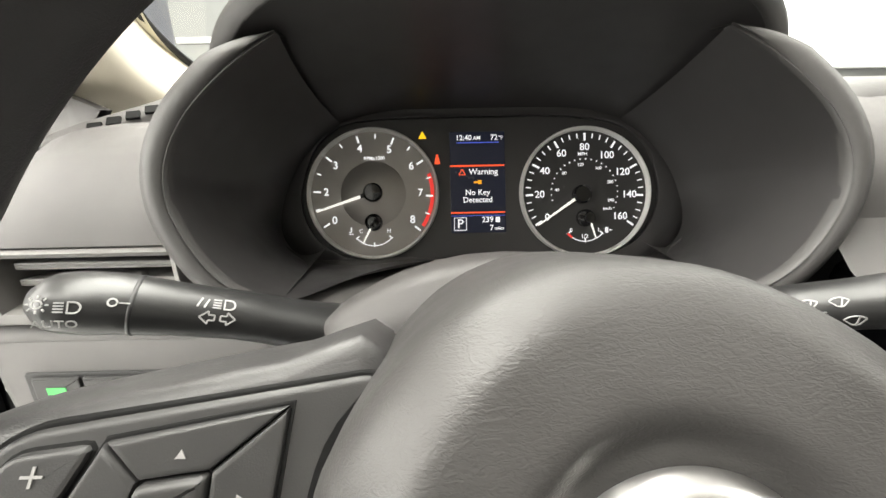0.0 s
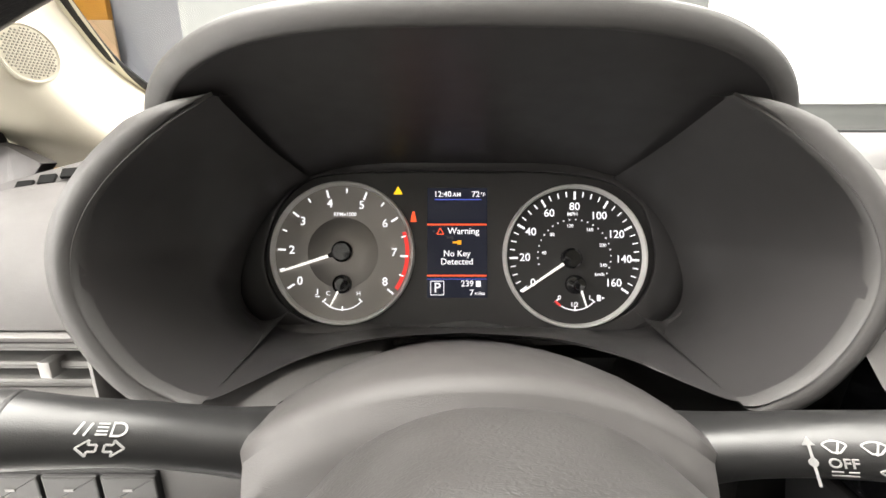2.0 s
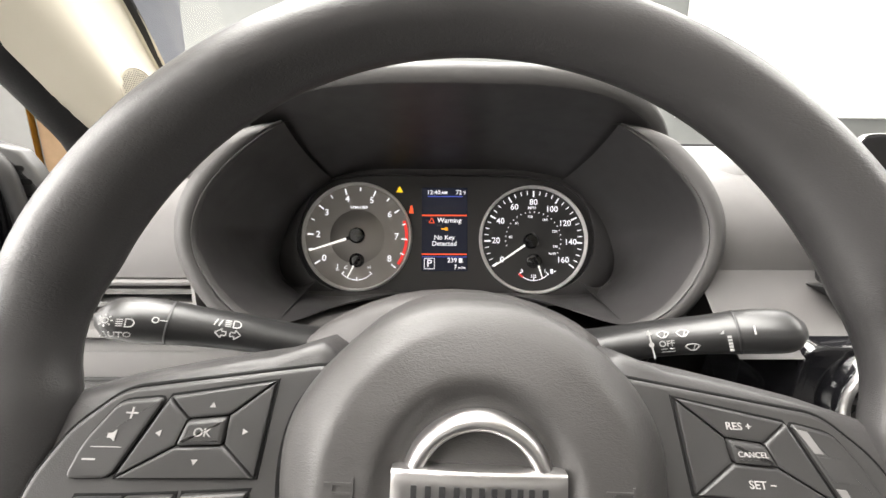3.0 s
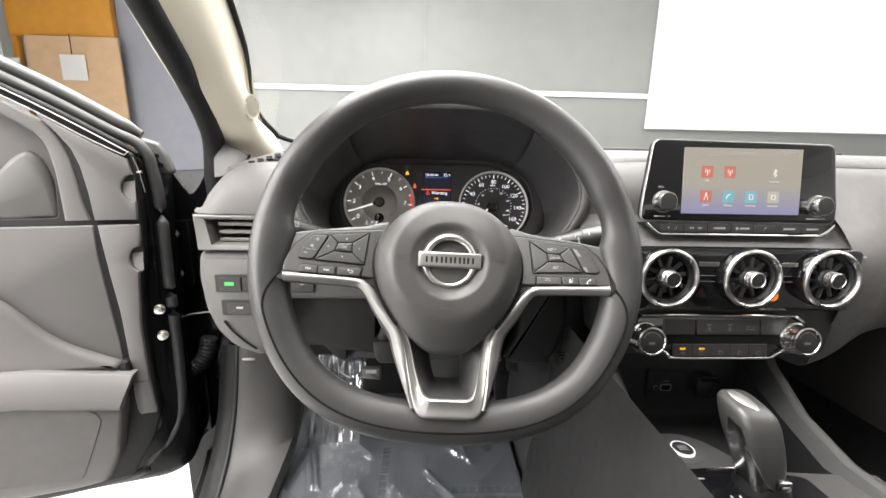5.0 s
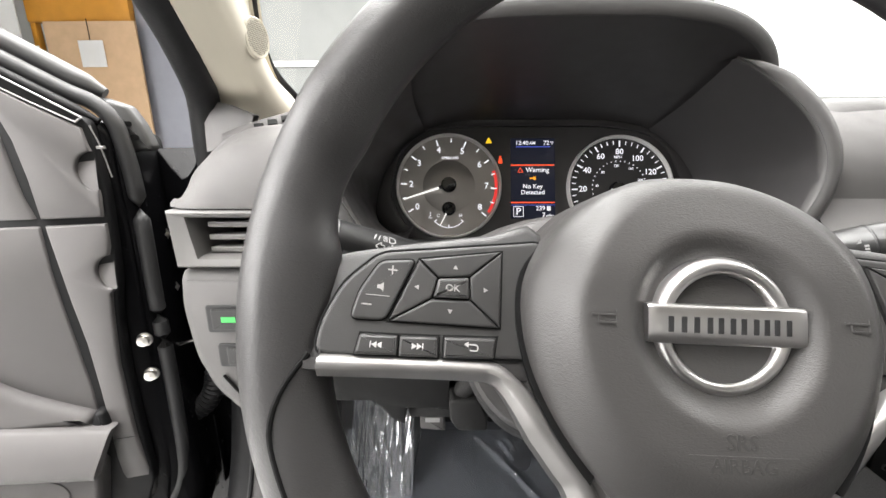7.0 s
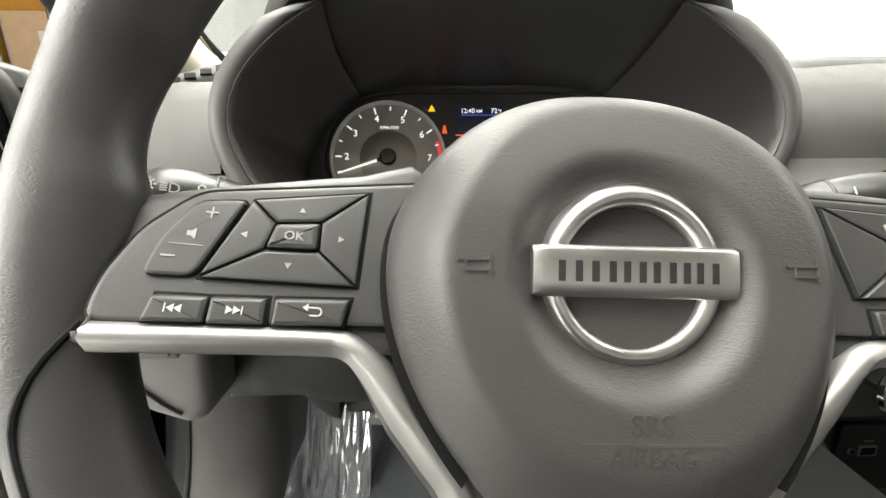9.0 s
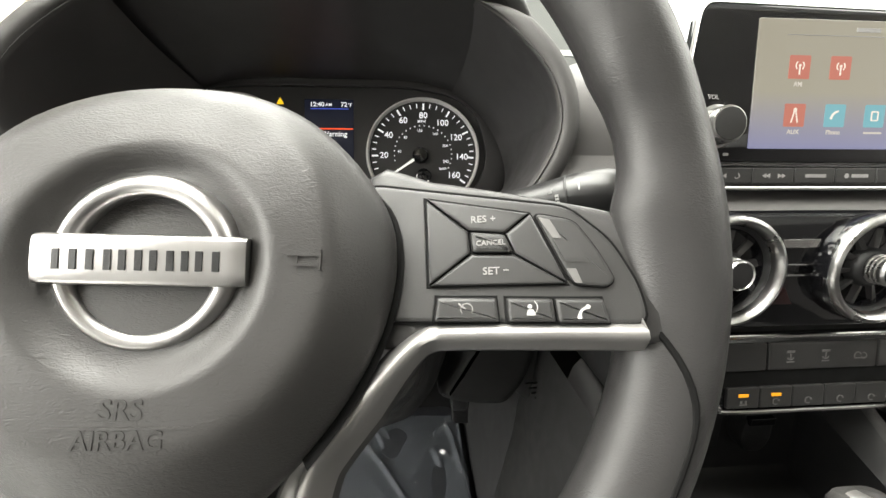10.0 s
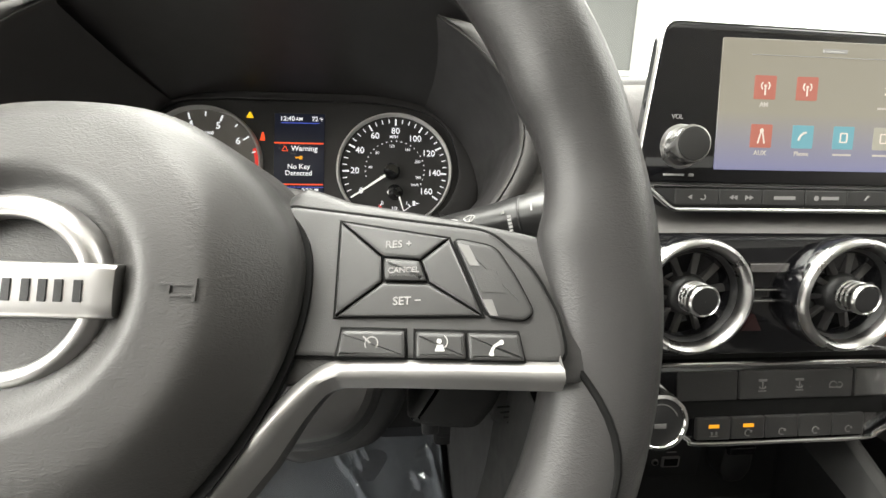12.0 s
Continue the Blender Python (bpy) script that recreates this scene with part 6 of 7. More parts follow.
v, f = prism(rounded([(0.285, 0.045), (0.345, 0.048), (0.43, 0.030), (0.43, -0.20), (0.275, -0.20)], 0.008, 3), 0.604, 0.6062, 0.001)
link_mesh("plate", v, f, GLOSS, plate)
v, f = tube(spline([(0.318, 0.043, 0.607), (0.36, 0.044, 0.607), (0.40, 0.036, 0.607)], 5), 0.0016, 8)
link_mesh("edge", v, f, CHROME, plate)
flat("gate_mark", [rect(0.291, 0.0285, 0.306, 0.0300), rect(0.318, -0.008, 0.330, -0.006), rect(0.318, -0.003, 0.320, 0.004), rect(0.328, -0.003, 0.330, 0.004)], 0.6066, PRINT, plate)
GRIPM = material("selector_leatherette", (0.045, 0.044, 0.043), 0.36, bump=0.2, scale=900, leather=True, vary=0.06)
selector = thing("gear_selector", "grey leatherette gear selector knob with silver flank", "gear lever")
GRIP = ((0.596, 0.016, 0.364, 0.02, 0.0197), (0.612, 0.018, 0.363, 0.0199, 0.0201), (0.628, 0.021, 0.3603, 0.0203, 0.0217), (0.645, 0.025, 0.357, 0.0221, 0.0254), (0.662, 0.03, 0.3537, 0.0233, 0.0283), (0.684, 0.036, 0.35, 0.0233, 0.0291), (0.694, 0.039, 0.348, 0.0218, 0.0275), (0.699, 0.041, 0.347, 0.0189, 0.0242), (0.701, 0.042, 0.347, 0.0124, 0.0164), (0.7013, 0.042, 0.347, 0.0022, 0.0025))


def grip_ring(row, a0, a1, n, grow=1.0):
    z, cy, cx, wx, wy = row
    ring = []
    for i in range(n):
        t = radians(a0 + (a1 - a0) * i / (n if a1 - a0 >= 360 else n - 1))
        c, s = math.cos(t), math.sin(t)
        ring.append((cx + grow * wx * math.copysign(abs(c) ** 0.5, c), cy + grow * wy * math.copysign(abs(s) ** 0.5, s), z + 0.06 * wy * math.copysign(abs(s) ** 0.5, s) * min(1.0, max(0.0, (z - 0.61) / 0.06))))
    return ring


v, f = loft([grip_ring(r, 0, 360, 36) for r in GRIP], True, (True, True))
link_mesh("knob", v, f, GRIPM, selector, "dark grey grained knob", 60)
skirt_rows = [grip_ring(r, 160 + 4 * i, 288 - 17 * i, 14, 1.03) for i, r in enumerate(GRIP[:6])]
v, f = loft(skirt_rows, False)
link_mesh("metal_flank", v, f, STEELD, selector, "dark chrome flank", 50)
v, f = tube([r[-1] for r in skirt_rows][::-1], 0.0013, 8)
link_mesh("flank_edge", v, f, CHROME, selector, "bright flank edge")
v, f = tube(spline([(0.343, 0.060, 0.7015), (0.346, 0.042, 0.7010), (0.350, 0.024, 0.6985)], 4), [0.005, 0.007, 0.0082, 0.0086, 0.0086, 0.0082, 0.0075, 0.0065, 0.005], 10, squash=0.25)
link_mesh("top_plate", v, f, SILVER, selector, "satin silver top plate")
part("release_key", box(0.363, -0.0055, 0.618, 0.378, 0.004, 0.630, 0.0015), STEELD, selector)
part("key_mark", box(0.367, -0.0060, 0.6235, 0.375, -0.0053, 0.6255, 0), PRINT, selector)
v, f = lathe([(0.029, 0.0), (0.027, 0.006), (0.024, 0.010), (0.023, 0.012), (0.0215, 0.015)], 28)
link_mesh("boot", [(0.364 + x, 0.016 + y, 0.604 + z) for x, y, z in v], f, RUBBER, selector)

# ---------------------------------------------------------------- footwell
footwell = thing("footwell", "black carpeted driver footwell", "car floor")
v, f = loft([[(x, y, z) for y, z in ((0.86, 0.60), (0.80, 0.46), (0.72, 0.37), (0.64, 0.335), (0.0, 0.330), (-0.6, 0.33))] for x in (-0.40, -0.1, 0.1, 0.25)], False)
link_mesh("carpet", v, f, CARPET, footwell, "", 50)
mat_ob = thing("floor_mat", "dark rubber floor mat under wrinkled clear plastic film", "floor mat")
v, f = prism(rounded([(-0.16, 0.63), (0.165, 0.635), (0.165, 0.40), (0.165, -0.10), (-0.29, -0.10), (-0.295, 0.42), (-0.17, 0.44)], 0.03, 4), 0.336, 0.345, 0.003)
link_mesh("mat", v, f, MATM, mat_ob)
v, f = prism(rounded([(-0.275, 0.53), (-0.175, 0.53), (-0.170, 0.425), (-0.272, 0.425)], 0.012, 3), -0.02, 0.0, 0.004, lambda x, y: 0.345 + (y - 0.43) * 1.45)
tagged(link_mesh("foot_rest", v, f, RUBBER, None, "", 40), "black rubber foot rest beside the pedals", "foot rest")
FILM = bpy.data.materials.new("clear_plastic_film")
FILM.use_nodes = True
nt = FILM.node_tree
b = nt.nodes["Principled BSDF"]
b.inputs["Base Color"].default_value, b.inputs["Roughness"].default_value = (0.80, 0.86, 0.96, 1), 0.08
tr, mx = nt.nodes.new("ShaderNodeBsdfTransparent"), nt.nodes.new("ShaderNodeMixShader")
gl = nt.nodes.new("ShaderNodeBsdfGlossy")
gl.inputs["Roughness"].default_value = 0.14
fr = nt.nodes.new("ShaderNodeFresnel")
fr.inputs["IOR"].default_value = 2.2
nt.links.new(fr.outputs[0], mx.inputs[0])
nt.links.new(tr.outputs[0], mx.inputs[1])
nt.links.new(gl.outputs[0], mx.inputs[2])
haze = nt.nodes.new("ShaderNodeMixShader")
haze.inputs[0].default_value = 0.11
b.inputs["Roughness"].default_value = 0.6
nt.links.new(mx.outputs[0], haze.inputs[1])
nt.links.new(b.outputs[0], haze.inputs[2])
nt.links.new(haze.outputs[0], nt.nodes["Material Output"].inputs["Surface"])


CREASES = [(-0.308, 0.525, -0.236, 0.300, 0.010, 0.005), (-0.290, 0.520, -0.226, 0.300, 0.012, 0.005), (-0.250, 0.490, -0.216, 0.410, 0.008, 0.005), (-0.200, 0.445, -0.130, 0.380, 0.006, 0.006), (0.028, 0.405, 0.052, 0.380, 0.006, 0.004), (0.050, 0.392, 0.075, 0.362, 0.006, 0.004), (-0.042, 0.57, 0.019, 0.48, 0.006, 0.005), (0.019, 0.48, 0.065, 0.395, 0.006, 0.005), (0.112, 0.505, 0.124, 0.47, 0.008, 0.004), (0.124, 0.50, 0.140, 0.49, 0.006, 0.004), (0.150, 0.53, 0.160, 0.45, 0.006, 0.006), (-0.30, 0.30, -0.20, 0.22, 0.008, 0.006), (-0.26, 0.40, -0.29, 0.28, 0.006, 0.006), (-0.02, 0.34, 0.09, 0.20, 0.004, 0.010), (-0.15, 0.30, -0.05, 0.12, 0.004, 0.010), (0.000, 0.565, 0.022, 0.520, 0.007, 0.004), (0.014, 0.575, 0.030, 0.545, 0.006, 0.004), (0.118, 0.545, 0.140, 0.565, 0.009, 0.004), (0.140, 0.565, 0.152, 0.530, 0.009, 0.004), (0.166, 0.60, 0.166, 0.50, 0.008, 0.005)]


def crease(x, y):
    """Height of the sharp folds pressed into the film."""
    h = 0.0
    for x0, y0, x1, y1, a, w in CREASES:
        a, w = a * 1.5, w * 0.70
        dx, dy = x1 - x0, y1 - y0
        k = max(0.0, min(1.0, ((x - x0) * dx + (y - y0) * dy) / (dx * dx + dy * dy)))
        d2 = (x - x0 - k * dx) ** 2 + (y - y0 - k * dy) ** 2
        if d2 < 9 * w * w:
            h += a * math.exp(-d2 / (w * w)) * (0.35 + 0.65 * math.sin(math.pi * (0.1 + 0.8 * k)))
    return h


def film(name, x0, y0, x1, y1, z, nx, ny, amp, scale, lift=None, skew=0.55):
    rows = []
    for j in range(ny + 1):
        row = []
        for i in range(nx + 1):
            x, y = x0 + (x1 - x0) * i / nx, y0 + (y1 - y0) * j / ny
            p = Vector((x * scale, y * scale * skew, 3.1))
            h = 1 - abs(noise.noise(p)) * 2.2 + 0.4 * noise.noise(p * 2.7)
            row.append((x, y, z + amp * h + (lift(x, y) if lift else 0)))
        rows.append(row)
    v, f = loft(rows, False)
    return link_mesh(name, v, f, FILM, mat_ob, "clear wrinkled plastic film", 60)


film("plastic_film", -0.315, -0.02, 0.168, 0.60, 0.346, 230, 270, 0.004, 12, crease)
for x0, y0, x1, y1 in [(0.030 + 0.017 * i, 0.288, 0.044 + 0.017 * i, 0.302) for i in range(8)] + [(0.020 + 0.017 * i, 0.262, 0.034 + 0.017 * i, 0.276) for i in range(9)] + [(-0.112, 0.285 + 0.019 * i, -0.096, 0.300 + 0.019 * i) for i in range(7)] + [(-0.17 + 0.019 * i, 0.262, -0.156 + 0.019 * i, 0.272) for i in range(4)]:
    part("film_print", box(x0, y0, 0.3455, x1, y1, 0.3462, 0), GAP, mat_ob)
cover = thing("foot_rest_film", "crinkled clear plastic film over the foot rest", "plastic film")
f2 = film("film", -0.278, 0.418, -0.166, 0.535, 0.352, 80, 60, 0.005, 95, lambda x, y: (y - 0.43) * 1.45, 0.25)
f2.parent = cover
part("film_hem", box(-0.278, 0.414, 0.336, -0.166, 0.419, 0.346, 0.001), FILM, cover)


def pedal(name, x, y, z, w, hgt, lean, label):
    ob = thing(name, label, "pedal", Matrix.Translation((x, y, z)) @ Matrix.Rotation(radians(90 - lean), 4, "X"))
    v, f = prism(rect(-w / 2, -hgt / 2, w / 2, hgt / 2, 0.008), -0.012, 0.0, 0.003)
    link_mesh("pad", v, f, RUBBER, ob)
    for i in range(4):
        yy = -hgt * 0.33 + i * hgt * 0.22
        v, f = prism(rect(-w * 0.38, yy - 0.003, w * 0.38, yy + 0.003, 0.001, 2), 0.0, 0.002, 0.0008)
        link_mesh("tread_rib", v, f, RUBBER, ob)
    v, f = tube(spline([(0, hgt * 0.2, -0.010), (0, hgt * 0.5, -0.03), (0, hgt * 0.5 + 0.16, -0.045)], 5), 0.008, 10)
    link_mesh("arm", v, f, DARK, ob)
    return ob


pedal("brake_pedal", 0.034, 0.60, 0.415, 0.080, 0.050, 30, "black ribbed rubber brake pedal")
pedal("accelerator_pedal", 0.176, 0.56, 0.420, 0.048, 0.100, 25, "black rubber accelerator pedal")
lever = thing("bonnet_release", "grey bonnet release lever with a white symbol", "lever", pose(-0.126, 0.345, 0.561))
v, f = prism(rounded([(-0.0175, 0.0125), (0.0165, 0.0125), (0.018, -0.0120), (-0.0175, -0.0080)], 0.002, 3), -0.012, 0.0, 0.003)
link_mesh("handle", [(x, -d, z) for x, z, d in v], f, LOWER, lever)
for z in (0.0085, 0.0050):
    part("symbol", box(-0.010, -0.0006, z - 0.0015, 0.010, 0.0004, z + 0.0015, 0), PRINT, lever)
# tunnel grey darkened in place of the shadow of a seat not built
TUNNEL_SHADE = material("shaded_tunnel_plastic", (0.014, 0.0137, 0.0135), 0.6, bump=0.3, scale=1300, leather=True, vary=0.15)
KNEE = material("knee_panel_plastic", (0.013, 0.0127, 0.0125), 0.55, bump=0.3, scale=1300, leather=True, vary=0.08, spec=0.35)
under = thing("knee_panel", "dark grey knee panel under the steering column", "trim panel")
v, f = upright(rounded([(-0.262, 0.790), (-0.100, 0.790), (-0.104, 0.666), (-0.150, 0.666), (-0.151, 0.6456), (-0.1635, 0.652), (-0.174, 0.664), (-0.184, 0.675), (-0.252, 0.675), (-0.262, 0.70)], 0.002, 3), 0.236, 0.40, 0.0014)
link_mesh("panel", v, f, KNEE, under)
# silver tube drawn as the highlight on the panel's bottom edge
v, f = tube([(-0.253, 0.2375, 0.6762), (-0.220, 0.2372, 0.6768), (-0.185, 0.2372, 0.6765)], 0.0011, 8)
link_mesh("edge_highlight", v, f, SILVER, under, "thin silver highlight on the lower edge")
v, f = upright(rounded([(-0.148, 0.665), (-0.050, 0.665), (-0.055, 0.645), (-0.148, 0.645)], 0.002, 3), 0.248, 0.40, 0.003)
link_mesh("fuse_cover", v, f, KNEE, under)
v, f = upright(rounded([(-0.10, 0.80), (0.23, 0.80), (0.23, 0.64), (0.04, 0.655), (-0.03, 0.67), (-0.10, 0.67)], 0.01, 3), 0.32, 0.45, 0.005)
link_mesh("recess_back", v, f, DARK, under)
v, f = upright(rounded([(0.130, 0.80), (0.207, 0.80), (0.212, 0.70), (0.199, 0.655), (0.178, 0.625), (0.125, 0.630), (0.100, 0.640), (0.128, 0.685)], 0.012, 4), 0.252, 0.34, 0.012)
link_mesh("knee_bolster", v, f, KNEE, under, "dark rounded knee bolster", 50)
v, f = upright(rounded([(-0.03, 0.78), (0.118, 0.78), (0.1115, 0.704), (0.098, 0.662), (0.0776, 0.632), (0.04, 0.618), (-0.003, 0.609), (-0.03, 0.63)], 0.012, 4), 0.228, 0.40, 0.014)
link_mesh("column_cover", v, f, SHROUD_SHADE, under, "black cover under the steering column", 50)
v, f = upright(rounded([(0.19, 0.80), (0.285, 0.80), (0.285, 0.61), (0.24, 0.605), (0.19, 0.625)], 0.015, 4), 0.268, 0.36, 0.010)
link_mesh("side_trim", v, f, KNEE, under, "", 50)
part("plug", box(0.120, 0.275, 0.606, 0.139, 0.295, 0.632, 0.003), DARK, under)
v, f = tube(spline([(-0.068, 0.205, 0.78), (-0.074, 0.215, 0.73), (-0.088, 0.232, 0.690)], 5), 0.011, 12)
tilt = thing("column_tilt_lever", "grey column tilt lever", "lever")
link_mesh("arm", v, f, KNEE, tilt)
v, f = upright(rounded([(-0.1037, 0.690), (-0.1024, 0.666), (-0.0947, 0.654), (-0.0637, 0.654), (-0.064, 0.668), (-0.072, 0.690)], 0.005, 4), 0.215, 0.252, 0.003)
link_mesh("grip", v, f, KNEE, tilt, "", 60)
side_col = thing("column_boot", "black steering column boot", "column")
v, f = tube(spline([(0.0, 0.26, 0.77), (0.0, 0.40, 0.69), (0.0, 0.60, 0.57), (0.0, 0.80, 0.46)], 4), [0.085, 0.08, 0.07, 0.06, 0.05, 0.045, 0.04, 0.04, 0.04, 0.04, 0.04, 0.04, 0.04], 20)
link_mesh("boot", v, f, DARK, side_col)
tunnel = thing("tunnel_trim", "grey trim beside the accelerator, darkened for shade", "trim panel")
v, f = loft([[(x, y, z) for x, z in ((0.215, 0.70), (0.20, 0.55), (0.17, 0.40), (0.165, 0.33))] for y in (-0.4, 0.0, 0.2, 0.300)] + [[(x + 0.003, 0.303, z) for x, z in ((0.215, 0.70), (0.20, 0.55), (0.17, 0.40), (0.165, 0.33))], [(x + 0.016, 0.305, z) for x, z in ((0.215, 0.70), (0.20, 0.55), (0.17, 0.40), (0.165, 0.33))]], False)
link_mesh("panel", v, f, TUNNEL_SHADE, tunnel, "", 50)
v, f = loft([[(x, y, z) for x, z in ((0.229, 0.70), (0.214, 0.55), (0.184, 0.40), (0.179, 0.33))] for y in (0.29, 0.6, 0.86)], False)
link_mesh("carpet_side", v, f, CARPET, tunnel, "black carpet beside the accelerator", 50)
for i in range(4):
    v, f = tube([(0.196 + 0.004 * i, 0.2505, 0.656 - 0.006 * i), (0.222 + 0.002 * i, 0.2585, 0.652 - 0.006 * i)], 0.0010, 6)
    link_mesh("grille_bar", v, f, GAP, under)


# ---------------------------------------------------------------- front pillar, sill and body side
pillar = thing("a_pillar_trim", "beige windscreen pillar trim with a round speaker grille", "pillar trim")
inner = [(-0.355, 0.560, 1.010), (-0.362, 0.500, 1.037), (-0.346, 0.428, 1.055), (-0.330, 0.378, 1.0757), (-0.305, 0.310, 1.108), (-0.290, 0.250, 1.143), (-0.270, 0.10, 1.25), (-0.255, -0.07, 1.36)]
mid = [(-0.288, 0.400, 0.968), (-0.291, 0.335, 0.993), (-0.2895, 0.285, 1.030), (-0.288, 0.250, 1.056), (-0.284, 0.205, 1.090), (-0.280, 0.155, 1.128), (-0.270, 0.01, 1.245), (-0.260, -0.14, 1.35)]
outer = [(-0.350, 0.322, 0.962), (-0.344, 0.3173, 0.983), (-0.326, 0.255, 1.012), (-0.3185, 0.213, 1.043), (-0.312, 0.170, 1.073), (-0.306, 0.120, 1.107), (-0.290, -0.03, 1.22), (-0.275, -0.17, 1.32)]
a, b, c = spline(inner, 4), spline(mid, 4), spline(outer, 4)
back = [p + np.array([-0.05, 0.05, -0.01]) for p in c]
rows = []
for p, q, r, s in zip(a, b, c, back):
    rows.append([tuple(x) for x in ([p + np.array([0.0, 0.03, -0.01])] + spline([p, q, r], 5) + [s])])
v, f = loft(rows, False)
link_mesh("trim", v, f, BEIGE, pillar, "", 60)
disc_m = Matrix.Translation((-0.287, 0.284, 1.038)) @ Vector((0.97, -0.22, 0.0)).to_track_quat("Z", "Y").to_matrix().to_4x4()
grille_ring = link_mesh("speaker_grille", *lathe([(0.0182, -0.004), (0.0182, 0.0008), (0.0172, 0.0014), (0.0162, 0.0004), (0.0001, 0.0012)], 40), BEIGE, pillar, "round perforated speaker grille", 40)
grille_ring.matrix_local = disc_m
HOLEM = material("grille_hole_shadow", (0.26, 0.245, 0.205), 0.8, vary=0.05)
holes = []
for i in range(-9, 10):
    for j in range(-9, 10):
        x, y = (i + 0.5 * (j % 2)) * 0.0021, j * 0.0018
        if x * x + y * y < 0.0150 ** 2:
            holes.append(circle(x, y, 0.00062, 6))
hole_ob = flat("grille_hole", holes, 0.0013, HOLEM, grille_ring, 0.0002)
tagged(hole_ob, kind="stuff")
v, f = tube([tuple(p + np.array([0.003, 0.006, 0.003])) for p in a], 0.0045, 10)
windscreen = thing("windscreen", "clear raked windscreen glass with black edge seals", "windscreen")
link_mesh("side_seal", v, f, RUBBER, windscreen)
v, f = tube(spline([(-0.358, 0.560, 1.012), (-0.27, 0.61, 0.985), (-0.10, 0.635, 0.976), (0.10, 0.645, 0.982), (0.30, 0.645, 0.9945), (0.5, 0.645, 0.9965), (0.8, 0.645, 0.9965), (1.0, 0.63, 0.9955)], 6), 0.005, 8)
link_mesh("lower_seal", v, f, RUBBER, windscreen)
GLASS = bpy.data.materials.new("clear_windscreen_glass")
GLASS.use_nodes = True
nt = GLASS.node_tree
tr, gl, mx, fr = nt.nodes.new("ShaderNodeBsdfTransparent"), nt.nodes.new("ShaderNodeBsdfGlossy"), nt.nodes.new("ShaderNodeMixShader"), nt.nodes.new("ShaderNodeFresnel")
tr.inputs["Color"].default_value, gl.inputs["Roughness"].default_value, fr.inputs["IOR"].default_value = (0.96, 0.975, 0.965, 1), 0.02, 1.3
nt.links.new(fr.outputs[0], mx.inputs[0])
nt.links.new(tr.outputs[0], mx.inputs[1])
nt.links.new(gl.outputs[0], mx.inputs[2])
nt.links.new(mx.outputs[0], nt.nodes["Material Output"].inputs["Surface"])
rows = []
for k in np.linspace(0.0, 1.0, 9):
    left = np.array([-0.368 + 0.105 * k, 0.575 - 0.72 * k, 1.008 + 0.372 * k])
    right = np.array([1.155 - 0.105 * k, left[1], left[2]])
    rows.append([tuple(left + (right - left) * t + np.array([0, 0.085, 0.03 * k]) * 4 * t * (1 - t)) for t in np.linspace(0, 1, 13)])
pane = link_mesh("pane", *loft(rows, False), GLASS, windscreen, "clear glass pane", 60)
if pane.data.polygons[0].normal.y > 0:
    pane.data.flip_normals()  # the glass faces the cabin
pane.visible_shadow = False
door_seal = thing("door_opening_seal", "black rubber seal round the door opening", "seal")
path = spline([(-0.288, -0.17, 1.325), (-0.304, -0.03, 1.22), (-0.317, 0.108, 1.118), (-0.3235, 0.168, 1.0765), (-0.333, 0.212, 1.052), (-0.3385, 0.250, 1.021), (-0.356, 0.300, 0.985), (-0.377, 0.335, 0.931), (-0.388, 0.36, 0.88)], 4)
v, f = tube(path, 0.0155, 14)
link_mesh("bulb", v, f, RUBBER, door_seal)
v, f = tube([tuple(p + np.array([0.011, -0.010, 0.006])) for p in path], 0.004, 8)
link_mesh("lip", v, f, RUBBER, door_seal)
sail = thing("dash_end_cover", "small grey cover between pillar and dashboard", "trim panel")
v, f = loft([[(-0.357, 0.300, 0.986), (-0.360, 0.300, 0.932)], [(-0.330, 0.297, 0.979), (-0.332, 0.286, 0.936)], [(-0.300, 0.288, 0.968), (-0.300, 0.266, 0.946)]], False)
v2 = [(x, y + 0.012, z) for x, y, z in v]
o = len(v)
link_mesh("cover", list(v) + v2, f + [tuple(i + o for i in q)[::-1] for q in f] + [(0, 2, 2 + o, o), (2, 4, 4 + o, 2 + o), (0, 1, 1 + o, o)], SOFT, sail)

kick = thing("kick_panel", "smooth grey kick panel by the door sill", "trim panel")
e1 = spline([(-0.388, 0.385, 0.600), (-0.390, 0.375, 0.54), (-0.391, 0.350, 0.46), (-0.392, 0.30, 0.385), (-0.392, 0.22, 0.345), (-0.392, 0.0, 0.335), (-0.392, -0.5, 0.335)], 5)
e2 = spline([(-0.286, 0.46, 0.662), (-0.288, 0.46, 0.589), (-0.289, 0.44, 0.508), (-0.288, 0.4, 0.434), (-0.29, 0.29, 0.397), (-0.3, 0.0, 0.36), (-0.3, -0.5, 0.36)], 5)
v, f = loft([[tuple(p + np.array([-0.012, 0.0, -0.01])), tuple(p), tuple(p * 0.8 + q * 0.2 + np.array([0.010, 0, 0.024])), tuple(p * 0.45 + q * 0.55 + np.array([0.020, 0, 0.022])), tuple(q), tuple(q + np.array([0.0, 0.02, -0.03]))] for p, q in zip(e1, e2)], False)
link_mesh("panel", v, f, HOODM, kick, "", 60)
v, f = tube([tuple(p + np.array([-0.004, 0.0, 0.002])) for p in e1], 0.0035, 8)
link_mesh("edge_trim", v, f, DARK, kick)
part("clip", box(-0.389, 0.383, 0.5705, -0.360, 0.387, 0.5755, 0.001), SILVER, kick, "pale clip strip")
